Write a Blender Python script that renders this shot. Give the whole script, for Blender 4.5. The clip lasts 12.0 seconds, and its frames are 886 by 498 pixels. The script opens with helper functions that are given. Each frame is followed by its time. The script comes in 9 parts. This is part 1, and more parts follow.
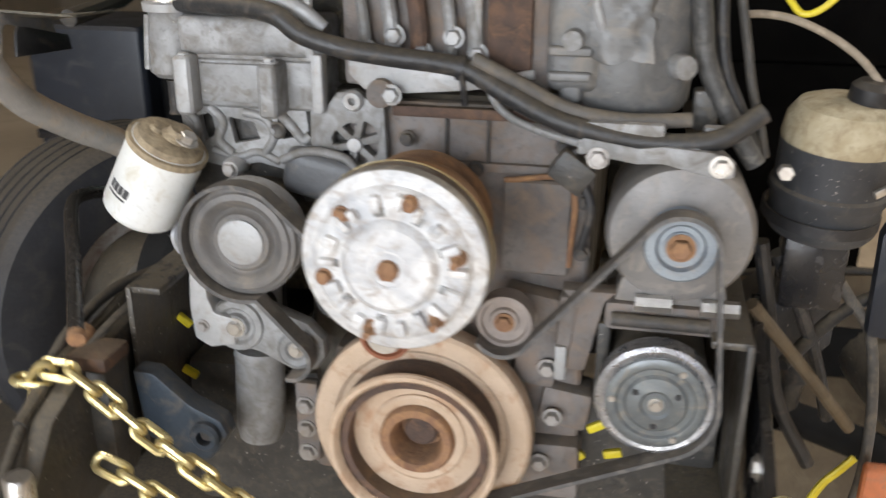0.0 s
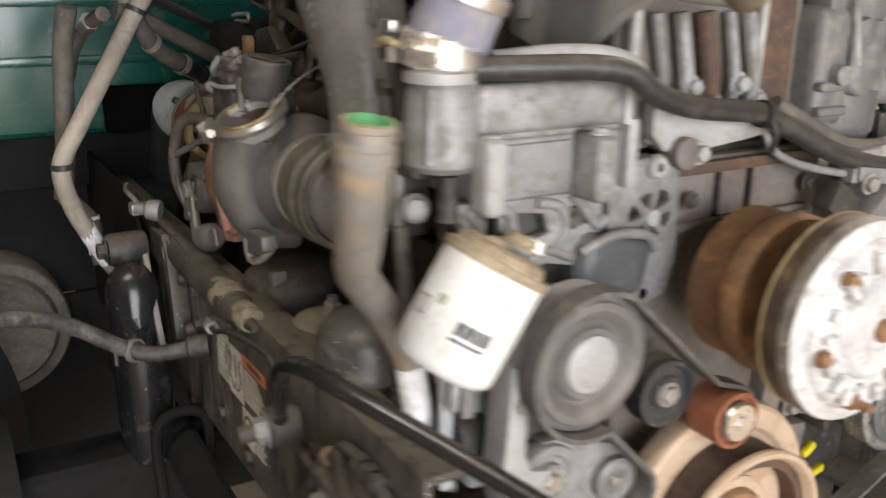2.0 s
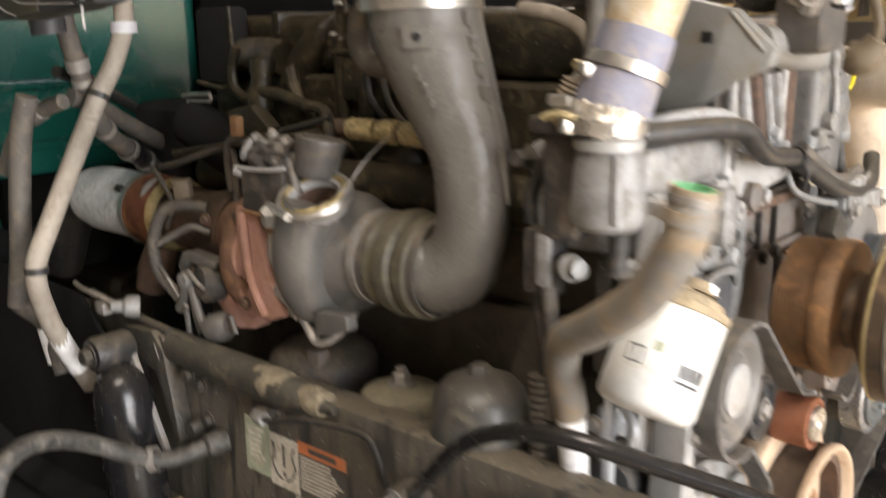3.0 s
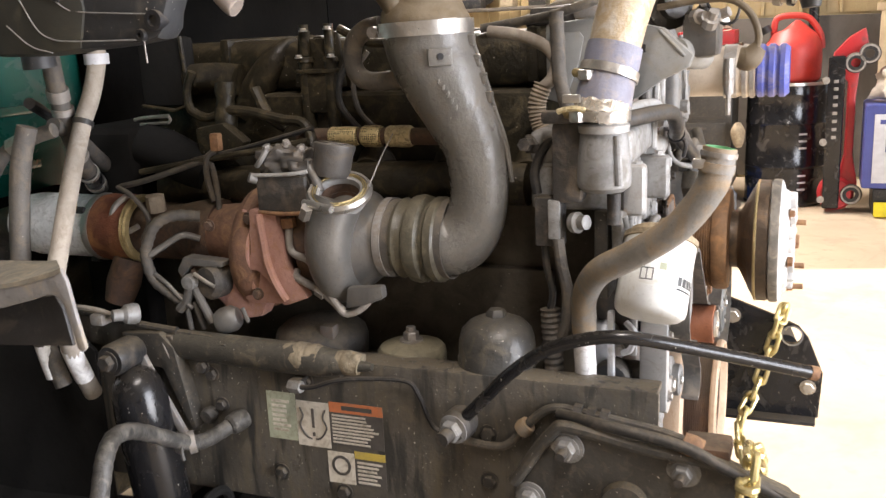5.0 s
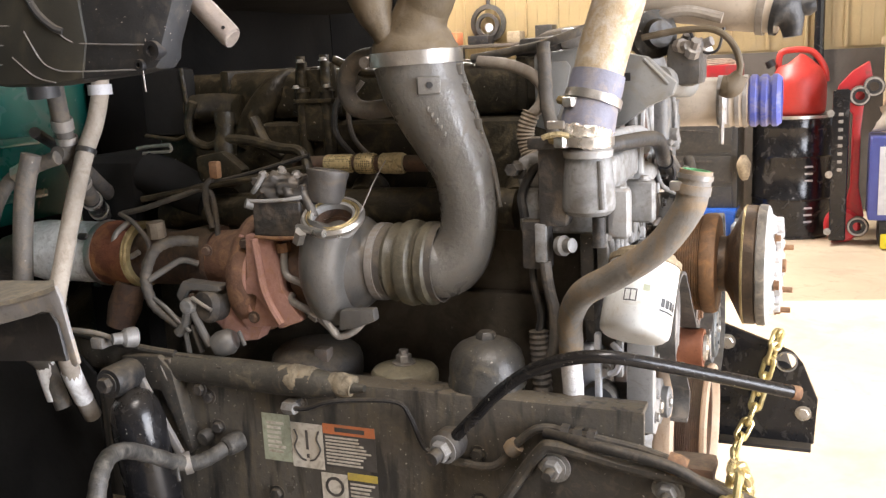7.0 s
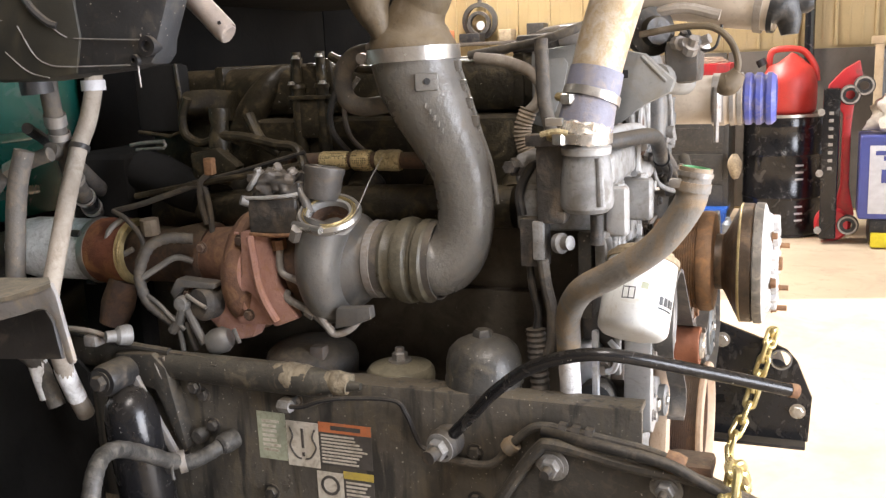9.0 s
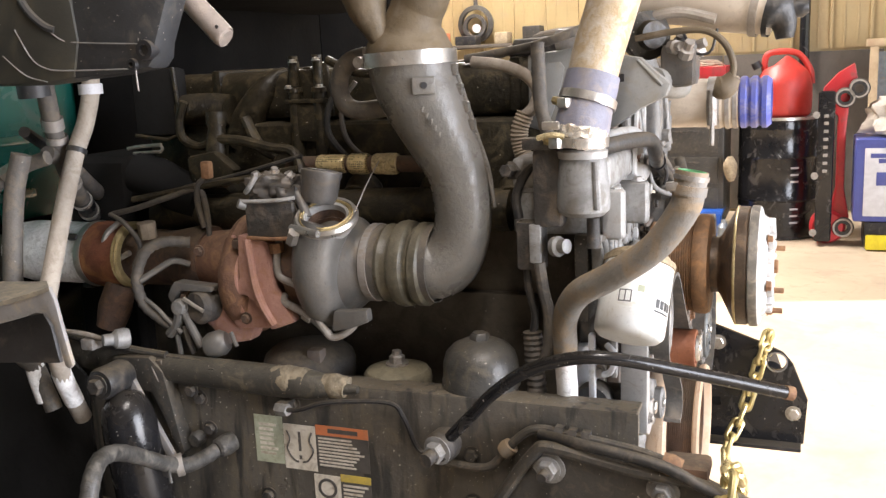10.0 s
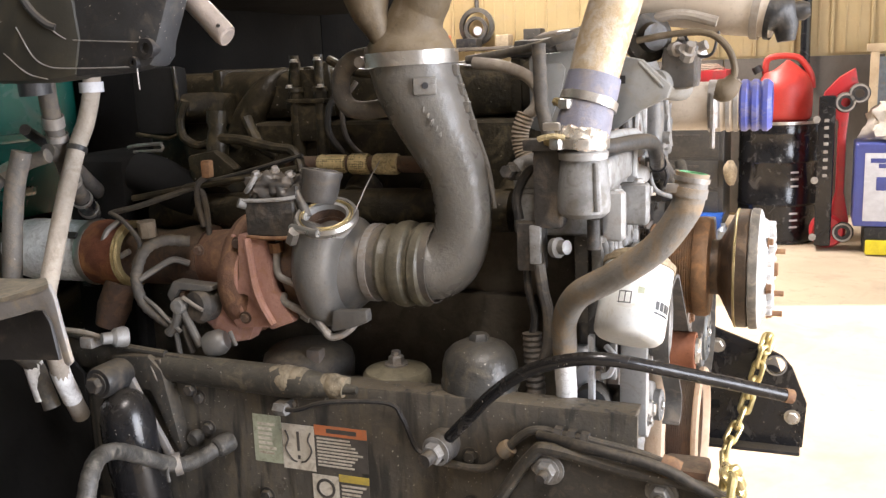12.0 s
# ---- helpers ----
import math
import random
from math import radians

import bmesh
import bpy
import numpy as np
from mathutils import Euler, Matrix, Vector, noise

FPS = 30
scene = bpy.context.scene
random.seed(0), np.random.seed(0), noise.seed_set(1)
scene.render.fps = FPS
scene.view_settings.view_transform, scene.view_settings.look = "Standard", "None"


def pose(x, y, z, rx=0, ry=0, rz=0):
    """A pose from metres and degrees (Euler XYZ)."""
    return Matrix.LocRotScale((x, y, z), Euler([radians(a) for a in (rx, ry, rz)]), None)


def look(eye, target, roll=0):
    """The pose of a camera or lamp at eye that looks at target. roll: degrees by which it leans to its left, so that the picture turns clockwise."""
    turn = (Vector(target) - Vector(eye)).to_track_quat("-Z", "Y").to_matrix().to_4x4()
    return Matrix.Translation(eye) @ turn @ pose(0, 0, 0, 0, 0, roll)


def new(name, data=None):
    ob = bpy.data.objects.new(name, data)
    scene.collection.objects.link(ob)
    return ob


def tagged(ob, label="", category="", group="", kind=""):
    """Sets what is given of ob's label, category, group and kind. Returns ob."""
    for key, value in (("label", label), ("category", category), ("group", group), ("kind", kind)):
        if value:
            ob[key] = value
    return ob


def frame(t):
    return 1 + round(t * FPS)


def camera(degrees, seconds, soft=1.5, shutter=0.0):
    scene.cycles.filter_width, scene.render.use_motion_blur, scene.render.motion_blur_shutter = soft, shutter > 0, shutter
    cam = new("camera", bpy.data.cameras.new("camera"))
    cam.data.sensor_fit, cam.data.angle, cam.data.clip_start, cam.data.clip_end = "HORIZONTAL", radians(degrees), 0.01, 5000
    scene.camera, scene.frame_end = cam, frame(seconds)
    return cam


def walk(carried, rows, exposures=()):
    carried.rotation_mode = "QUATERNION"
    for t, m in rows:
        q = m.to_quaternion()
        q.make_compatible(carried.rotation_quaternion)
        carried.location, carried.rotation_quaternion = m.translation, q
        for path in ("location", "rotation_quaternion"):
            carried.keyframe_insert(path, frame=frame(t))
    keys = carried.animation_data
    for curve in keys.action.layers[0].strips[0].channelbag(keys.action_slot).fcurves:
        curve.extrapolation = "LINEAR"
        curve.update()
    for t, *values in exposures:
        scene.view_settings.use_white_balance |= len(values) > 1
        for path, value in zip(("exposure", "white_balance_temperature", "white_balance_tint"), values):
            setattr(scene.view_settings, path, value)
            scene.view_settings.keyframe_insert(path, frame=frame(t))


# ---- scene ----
# camera and its way: from the front of the engine round to its right side
cam = camera(51.1, 12.0, soft=1.4, shutter=0.8)
PATH = [
    (0, (0.256, -1.016, 1.397), (-0.13, 0.802, 0.66), 0.1),
    (0.2, (0.15, -1.013, 1.418), (-0.107, 0.814, 0.647), 0.2),
    (0.5, (-0.023, -1.011, 1.388), (0.056, 0.843, 0.641), 2.0),
    (0.7, (-0.17, -1.016, 1.356), (0.21, 0.814, 0.644), 0.8),
    (1, (-0.323, -1.026, 1.385), (0.201, 0.774, 0.689), 0.3),
    (1.5, (-0.593, -0.833, 1.336), (0.187, 0.911, 0.744), -1.1),
    (2, (-0.806, -0.636, 1.349), (0.172, 1.005, 0.756), 0.8),
    (2.5, (-1.044, -0.483, 1.34), (0.229, 0.959, 0.791), -0.5),
    (3, (-1.191, -0.367, 1.369), (0.274, 0.908, 0.895), -0.7),
    (3.2, (-1.23, -0.287, 1.38), (0.289, 0.936, 0.936), -0.4),
    (4.8, (-1.645, -0.142, 1.395), (0.153, 0.604, 0.936), -2.7),
    (5, (-1.674, -0.149, 1.398), (0.127, 0.585, 0.929), -2.6),
    (5.5, (-1.704, -0.173, 1.393), (0.105, 0.577, 0.99), -3.1),
    (6, (-1.707, -0.185, 1.389), (0.103, 0.58, 1.02), -2.6),
    (6.5, (-1.702, -0.192, 1.388), (0.113, 0.56, 1.009), -2.7),
    (7, (-1.695, -0.194, 1.386), (0.112, 0.567, 0.992), -2.8),
    (9, (-1.693, -0.181, 1.384), (0.122, 0.56, 0.985), -2.6),
    (9.5, (-1.697, -0.178, 1.386), (0.116, 0.567, 0.988), -2.6),
    (10, (-1.697, -0.181, 1.386), (0.122, 0.552, 0.992), -2.6),
    (10.5, (-1.697, -0.182, 1.383), (0.122, 0.555, 0.998), -2.4),
    (11, (-1.696, -0.179, 1.386), (0.122, 0.558, 0.993), -2.2),
    (11.5, (-1.699, -0.177, 1.385), (0.119, 0.557, 0.989), -2.1),
    (12, (-1.697, -0.18, 1.383), (0.123, 0.552, 0.994), -2.2),
]
walk(cam, [(t, look(eye, target, roll)) for t, eye, target, roll in PATH],
     exposures=[(0.0, 0.22, 6300, 13), (1.0, 0.18, 6700, 14), (1.5, 0.28, 6800, 16), (2.0, 0.55, 6700, 15), (2.5, 1.16, 6900, 13), (3.0, 1.1, 6900, 15), (5.0, 1.28, 6500, 17), (12.0, 1.29, 6400, 17)])

# daylight: sky and sun through the open bay door in front of the truck
world = bpy.data.worlds.new("daylight")
scene.world = world
world.use_nodes = True
wn, wl = world.node_tree.nodes, world.node_tree.links
sky = wn.new("ShaderNodeTexSky")
sky.sky_type = "NISHITA"
sky.sun_disc = False
SUN_EL, SUN_AZ = 36.5, 15.0
sky.sun_elevation = radians(SUN_EL)
sky.sun_rotation = radians(180.0 - SUN_AZ)
bg = wn["Background"]
bg.inputs["Strength"].default_value = 0.14
wl.new(sky.outputs["Color"], bg.inputs["Color"])
sun_data = bpy.data.lights.new("sun", "SUN")
sun_data.energy, sun_data.angle, sun_data.color = 4.5, radians(0.5), (1.0, 0.94, 0.85)
sun = new("sun", sun_data)
a, e = radians(SUN_AZ), radians(SUN_EL)
sun.matrix_basis = look((0, 0, 8), (-8 * math.cos(e) * math.sin(a), 8 * math.cos(e) * math.cos(a), 8 - 8 * math.sin(e)))


def area_light(name, size, energy, color, m):
    d = bpy.data.lights.new(name, "AREA")
    d.shape, d.size, d.size_y, d.energy, d.color = "RECTANGLE", size[0], size[1], energy, color
    ob = new(name, d)
    ob.matrix_basis = m
    return ob


# the sky's light in the bay door, and two unseen fill lights added under the roof
area_light("door_light", (4.4, 3.2), 250, (0.90, 0.955, 1.0), look((-1.0, -5.1, 1.65), (-0.3, 0, 1.0)))
area_light("roof_fill", (2.4, 0.25), 68, (1.0, 0.95, 0.86), look((-2.5, -0.9, 4.75), (-2.5, -0.9, 0)))
area_light("roof_fill", (2.4, 0.25), 270, (1.0, 0.95, 0.86), look((5.2, 2.2, 4.75), (5.2, 2.2, 0)))

# ---------------------------------------------------------------- materials
DUST_TAN = (0.215, 0.168, 0.104)


def material(name, base, other=None, rough=0.6, metal=0.0, scale=18.0, bump=0.15, fine=140.0, spots=None, spot_amount=0.0,
             rough_var=0.15, coat=0.0, spot_scale=None, spot_rough=0.85, flecks=0.0, dust=0.0, spec=0.5, dust_col=DUST_TAN):
    """A worn surface: base and other colour mixed by coarse noise, fine grain, and spots (dirt, rust, dust) of a third colour."""
    m = bpy.data.materials.new(name)
    m.use_nodes = True
    n, l = m.node_tree.nodes, m.node_tree.links
    b = n["Principled BSDF"]
    co = n.new("ShaderNodeTexCoord")
    info = n.new("ShaderNodeObjectInfo")
    shift = n.new("ShaderNodeVectorMath")
    shift.operation = "ADD"
    l.new(co.outputs["Object"], shift.inputs[0])
    l.new(info.outputs["Random"], shift.inputs[1])

    def noise_at(s, detail=6.0, distort=0.0):
        t = n.new("ShaderNodeTexNoise")
        t.inputs["Scale"].default_value, t.inputs["Detail"].default_value = s, detail
        t.inputs["Roughness"].default_value = 0.62
        t.inputs["Distortion"].default_value = distort
        l.new(shift.outputs[0], t.inputs["Vector"])
        return t

    def ramp(src, lo, hi):
        r = n.new("ShaderNodeMapRange")
        r.inputs["From Min"].default_value, r.inputs["From Max"].default_value = lo, hi
        l.new(src, r.inputs["Value"])
        return r.outputs["Result"]

    def mix(fac, c1, c2):
        x = n.new("ShaderNodeMix")
        x.data_type = "RGBA"
        l.new(fac, x.inputs[0])
        for i, c in ((6, c1), (7, c2)):
            if isinstance(c, tuple):
                x.inputs[i].default_value = (*c, 1)
            else:
                l.new(c, x.inputs[i])
        return x.outputs[2]

    other = other or tuple(min(1, c * 0.62) for c in base)
    coarse, grain = noise_at(scale, 5, 0.4), noise_at(fine, 3)
    col = mix(ramp(coarse.outputs["Fac"], 0.36, 0.66), base, other)
    g = ramp(grain.outputs["Fac"], 0.3, 0.75)
    col = mix(g, col, mix(ramp(grain.outputs["Fac"], 0.55, 0.8), col, tuple(c * 0.85 for c in other)))
    r = n.new("ShaderNodeMapRange")
    r.inputs["To Min"].default_value, r.inputs["To Max"].default_value = max(0.04, rough - rough_var), min(1, rough + rough_var)
    l.new(coarse.outputs["Fac"], r.inputs["Value"])
    rough_out = r.outputs["Result"]
    if spots:
        sp = noise_at(spot_scale or scale * 2.3, 7, 0.8)
        f = ramp(sp.outputs["Fac"], 0.60 - 0.38 * spot_amount, 0.86 - 0.30 * spot_amount)
        col = mix(f, col, spots)
        rm = n.new("ShaderNodeMix")
        l.new(f, rm.inputs[0])
        l.new(rough_out, rm.inputs[2])
        rm.inputs[3].default_value = spot_rough
        rough_out = rm.outputs[0]
        if metal > 0:
            mm = n.new("ShaderNodeMix")
            l.new(f, mm.inputs[0])
            mm.inputs[2].default_value, mm.inputs[3].default_value = metal, metal * 0.2
            l.new(mm.outputs[0], b.inputs["Metallic"])
    elif metal > 0:
        b.inputs["Metallic"].default_value = metal
    if flecks:
        fl = noise_at(230.0, 1)
        col = mix(ramp(fl.outputs["Fac"], 0.80 - flecks, 0.83 - flecks), col, (0.50, 0.46, 0.40))
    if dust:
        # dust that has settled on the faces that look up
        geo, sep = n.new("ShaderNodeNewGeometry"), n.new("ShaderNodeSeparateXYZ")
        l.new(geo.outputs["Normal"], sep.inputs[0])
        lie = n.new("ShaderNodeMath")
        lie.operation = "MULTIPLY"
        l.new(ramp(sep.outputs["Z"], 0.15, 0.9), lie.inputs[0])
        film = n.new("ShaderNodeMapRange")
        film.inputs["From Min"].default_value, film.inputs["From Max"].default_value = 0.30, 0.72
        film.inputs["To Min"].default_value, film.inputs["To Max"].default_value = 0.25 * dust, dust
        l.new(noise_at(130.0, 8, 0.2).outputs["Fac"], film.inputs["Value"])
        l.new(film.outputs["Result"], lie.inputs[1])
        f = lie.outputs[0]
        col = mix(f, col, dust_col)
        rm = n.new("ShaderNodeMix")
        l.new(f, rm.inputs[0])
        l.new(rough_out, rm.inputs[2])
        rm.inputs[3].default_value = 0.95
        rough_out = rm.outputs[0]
    b.inputs["Specular IOR Level"].default_value = spec
    l.new(col, b.inputs["Base Color"])
    l.new(rough_out, b.inputs["Roughness"])
    if coat:
        b.inputs["Coat Weight"].default_value, b.inputs["Coat Roughness"].default_value = coat, 0.15
    if bump:
        add = n.new("ShaderNodeMath")
        add.operation = "ADD"
        l.new(coarse.outputs["Fac"], add.inputs[0])
        l.new(grain.outputs["Fac"], add.inputs[1])
        bn = n.new("ShaderNodeBump")
        bn.inputs["Strength"].default_value, bn.inputs["Distance"].default_value = bump, 0.004
        l.new(add.outputs[0], bn.inputs["Height"])
        l.new(bn.outputs["Normal"], b.inputs["Normal"])
    return m


def streaked(m, pale, dark, across=150.0, down=5.0):
    """Drips and wiped streaks that run down an upright face, mixed over the material's colour."""
    n, l = m.node_tree.nodes, m.node_tree.links
    b = n["Principled BSDF"]
    col = b.inputs["Base Color"].links[0].from_socket
    co = n.new("ShaderNodeTexCoord")
    for tint, seed, lo, hi in ((pale, 0.0, 0.56, 0.72), (dark, 7.3, 0.54, 0.66)):
        mp, t, r, mx = n.new("ShaderNodeMapping"), n.new("ShaderNodeTexNoise"), n.new("ShaderNodeMapRange"), n.new("ShaderNodeMix")
        mp.inputs["Scale"].default_value = (across, across, down)
        mp.inputs["Location"].default_value = (seed, seed, seed)
        l.new(co.outputs["Object"], mp.inputs["Vector"])
        l.new(mp.outputs["Vector"], t.inputs["Vector"])
        t.inputs["Scale"].default_value, t.inputs["Detail"].default_value, t.inputs["Distortion"].default_value = 1.0, 5.0, 0.4
        r.inputs["From Min"].default_value, r.inputs["From Max"].default_value = lo, hi
        l.new(t.outputs["Fac"], r.inputs["Value"])
        mx.data_type = "RGBA"
        l.new(r.outputs["Result"], mx.inputs[0])
        l.new(col, mx.inputs[6])
        mx.inputs[7].default_value = (*tint, 1)
        col = mx.outputs[2]
    l.new(col, b.inputs["Base Color"])
    return m


DUST = (0.29, 0.235, 0.175)
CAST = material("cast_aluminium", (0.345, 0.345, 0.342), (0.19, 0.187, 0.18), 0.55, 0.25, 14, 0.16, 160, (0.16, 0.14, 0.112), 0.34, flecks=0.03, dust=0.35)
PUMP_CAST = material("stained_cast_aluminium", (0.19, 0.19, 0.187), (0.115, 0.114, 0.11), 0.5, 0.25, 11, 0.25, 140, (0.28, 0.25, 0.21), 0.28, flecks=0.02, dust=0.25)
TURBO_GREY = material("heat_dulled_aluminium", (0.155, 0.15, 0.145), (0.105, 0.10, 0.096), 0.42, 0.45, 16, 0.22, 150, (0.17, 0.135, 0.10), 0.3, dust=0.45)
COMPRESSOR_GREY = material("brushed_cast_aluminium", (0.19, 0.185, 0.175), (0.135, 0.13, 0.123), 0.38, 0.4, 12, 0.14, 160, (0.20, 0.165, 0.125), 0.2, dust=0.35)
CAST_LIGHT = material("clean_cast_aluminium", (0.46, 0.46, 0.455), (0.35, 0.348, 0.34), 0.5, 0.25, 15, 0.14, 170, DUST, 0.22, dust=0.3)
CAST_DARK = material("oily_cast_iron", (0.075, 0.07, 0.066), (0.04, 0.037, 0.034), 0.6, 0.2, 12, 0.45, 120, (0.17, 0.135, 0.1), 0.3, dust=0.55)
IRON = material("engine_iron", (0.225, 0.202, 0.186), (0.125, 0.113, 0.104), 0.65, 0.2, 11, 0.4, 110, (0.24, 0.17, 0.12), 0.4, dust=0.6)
IRON_BROWN = material("oil_browned_iron", (0.115, 0.096, 0.070), (0.068, 0.057, 0.043), 0.5, 0.1, 9, 0.35, 100, (0.05, 0.042, 0.033), 0.35, flecks=0.02)
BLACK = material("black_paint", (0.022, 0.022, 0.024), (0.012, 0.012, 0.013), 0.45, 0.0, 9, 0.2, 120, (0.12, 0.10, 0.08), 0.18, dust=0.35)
BLACK_GLOSS = material("glossy_black_enamel", (0.016, 0.016, 0.018), (0.011, 0.011, 0.012), 0.2, 0.0, 9, 0.08, 120, (0.08, 0.07, 0.06), 0.1, flecks=0.04, dust=0.12)
# near-black that puts the deep shade behind and below into the colour
SHADE_BLACK = material("shade_black_matt", (0.021, 0.0205, 0.020), (0.015, 0.0148, 0.0145), 0.95, 0.0, 5, 0.2, 60, spec=0.08)
# blackest tone: shade on the firewall and cowl put into the colour
DEEP_SHADE = material("deep_shade_black", (0.0065, 0.0062, 0.0058), (0.004, 0.004, 0.004), 0.97, 0.0, 6, 0.3, 50, spec=0.04)
# oiled, dusty iron, its base darkened to carry the engine flank's shade
SHADED_IRON = material("shaded_oiled_iron", (0.034, 0.028, 0.017), (0.015, 0.0125, 0.008), 0.36, 0.0, 16, 0.45, 120, (0.115, 0.088, 0.046), 0.28, spec=0.4, flecks=0.03, dust=0.22)
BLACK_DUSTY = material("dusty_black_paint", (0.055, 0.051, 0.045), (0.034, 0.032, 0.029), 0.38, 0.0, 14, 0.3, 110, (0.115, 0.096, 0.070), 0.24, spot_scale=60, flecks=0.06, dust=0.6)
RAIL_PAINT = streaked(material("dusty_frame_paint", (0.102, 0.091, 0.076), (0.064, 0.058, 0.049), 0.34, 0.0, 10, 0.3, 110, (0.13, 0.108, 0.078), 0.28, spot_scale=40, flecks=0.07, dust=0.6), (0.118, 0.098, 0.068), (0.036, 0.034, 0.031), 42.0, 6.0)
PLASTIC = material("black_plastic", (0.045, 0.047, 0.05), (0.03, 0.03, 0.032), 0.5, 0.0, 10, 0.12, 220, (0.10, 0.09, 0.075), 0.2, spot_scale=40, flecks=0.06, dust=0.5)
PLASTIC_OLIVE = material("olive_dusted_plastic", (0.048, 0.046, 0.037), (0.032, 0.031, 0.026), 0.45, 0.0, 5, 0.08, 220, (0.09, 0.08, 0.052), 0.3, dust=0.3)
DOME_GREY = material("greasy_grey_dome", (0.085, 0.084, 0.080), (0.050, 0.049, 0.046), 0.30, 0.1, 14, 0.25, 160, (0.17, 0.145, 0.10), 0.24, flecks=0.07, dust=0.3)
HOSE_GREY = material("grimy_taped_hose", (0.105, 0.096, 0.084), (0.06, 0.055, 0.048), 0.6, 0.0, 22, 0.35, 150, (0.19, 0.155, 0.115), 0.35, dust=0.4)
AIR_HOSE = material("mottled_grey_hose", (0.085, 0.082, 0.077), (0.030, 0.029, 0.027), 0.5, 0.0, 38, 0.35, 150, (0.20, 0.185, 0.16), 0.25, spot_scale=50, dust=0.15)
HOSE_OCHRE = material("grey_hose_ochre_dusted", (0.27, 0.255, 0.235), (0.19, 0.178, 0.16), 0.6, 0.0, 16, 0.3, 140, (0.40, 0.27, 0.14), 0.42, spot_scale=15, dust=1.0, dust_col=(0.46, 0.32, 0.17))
TURBINE_TAN = material("dark_baked_iron", (0.20, 0.105, 0.066), (0.115, 0.062, 0.042), 0.85, 0.05, 18, 0.45, 140, (0.30, 0.165, 0.08), 0.3, dust=0.2)
PAINT_GREY = material("grey_painted_cover", (0.266, 0.266, 0.255), (0.200, 0.200, 0.192), 0.5, 0.0, 9, 0.1, 160, (0.24, 0.21, 0.16), 0.25, dust=0.35)
PALE_CAST = material("pale_blue_grey_casting", (0.58, 0.60, 0.63), (0.44, 0.45, 0.47), 0.35, 0.2, 15, 0.12, 160, (0.30, 0.27, 0.22), 0.22)
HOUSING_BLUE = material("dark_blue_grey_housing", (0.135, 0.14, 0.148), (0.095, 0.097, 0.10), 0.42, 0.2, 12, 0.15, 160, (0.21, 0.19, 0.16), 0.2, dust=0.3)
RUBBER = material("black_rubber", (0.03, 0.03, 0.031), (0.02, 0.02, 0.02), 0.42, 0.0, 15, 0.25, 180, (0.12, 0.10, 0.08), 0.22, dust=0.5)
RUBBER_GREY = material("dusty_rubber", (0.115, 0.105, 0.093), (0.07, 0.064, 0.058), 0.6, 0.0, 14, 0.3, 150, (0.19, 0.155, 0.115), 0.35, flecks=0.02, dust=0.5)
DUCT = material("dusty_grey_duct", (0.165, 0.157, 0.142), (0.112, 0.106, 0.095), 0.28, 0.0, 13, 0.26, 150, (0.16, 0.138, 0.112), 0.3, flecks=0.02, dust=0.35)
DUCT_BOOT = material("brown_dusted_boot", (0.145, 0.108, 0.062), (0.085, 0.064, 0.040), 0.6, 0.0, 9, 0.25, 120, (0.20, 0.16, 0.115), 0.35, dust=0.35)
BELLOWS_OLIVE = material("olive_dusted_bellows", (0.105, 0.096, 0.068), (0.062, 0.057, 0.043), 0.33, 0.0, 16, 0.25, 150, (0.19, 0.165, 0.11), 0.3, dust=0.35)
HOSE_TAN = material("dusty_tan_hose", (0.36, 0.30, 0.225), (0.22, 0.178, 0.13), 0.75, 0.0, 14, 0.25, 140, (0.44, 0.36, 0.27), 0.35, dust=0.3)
HOSE_TAPE = material("tan_corroded_tube", (0.55, 0.45, 0.31), (0.42, 0.30, 0.17), 0.5, 0.2, 22, 0.3, 150, (0.62, 0.58, 0.52), 0.4)
HOSE_PALE = material("pale_loom", (0.39, 0.345, 0.29), (0.27, 0.235, 0.195), 0.75, 0.0, 14, 0.25, 160, (0.22, 0.18, 0.14), 0.3)
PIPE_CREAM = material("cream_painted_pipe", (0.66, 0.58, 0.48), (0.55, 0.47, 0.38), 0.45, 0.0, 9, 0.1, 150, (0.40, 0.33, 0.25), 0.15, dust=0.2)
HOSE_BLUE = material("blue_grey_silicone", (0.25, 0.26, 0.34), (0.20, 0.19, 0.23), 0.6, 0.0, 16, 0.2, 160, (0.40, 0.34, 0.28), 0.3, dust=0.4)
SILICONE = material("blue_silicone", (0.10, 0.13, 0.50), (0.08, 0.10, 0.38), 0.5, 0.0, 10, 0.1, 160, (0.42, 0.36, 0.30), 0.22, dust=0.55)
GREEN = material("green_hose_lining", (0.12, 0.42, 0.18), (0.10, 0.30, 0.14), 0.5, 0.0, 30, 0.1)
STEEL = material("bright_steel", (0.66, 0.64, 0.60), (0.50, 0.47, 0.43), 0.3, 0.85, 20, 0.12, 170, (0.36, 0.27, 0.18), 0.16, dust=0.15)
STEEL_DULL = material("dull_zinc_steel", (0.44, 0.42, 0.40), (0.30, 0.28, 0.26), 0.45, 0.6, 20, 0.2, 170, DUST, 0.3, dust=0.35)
CLUTCH_RIM = material("scuffed_clutch_steel", (0.50, 0.49, 0.49), (0.34, 0.34, 0.345), 0.28, 0.8, 26, 0.15, 200, (0.20, 0.18, 0.155), 0.3)
CLUTCH_FACE = material("grey_green_clutch_steel", (0.20, 0.215, 0.215), (0.135, 0.145, 0.148), 0.42, 0.5, 22, 0.15, 200, (0.30, 0.26, 0.2), 0.16)
SILVER_PIPE = material("weathered_aluminised_pipe", (0.92, 0.92, 0.92), (0.74, 0.74, 0.74), 0.45, 0.0, 34, 0.5, 110, (0.45, 0.43, 0.42), 0.28)
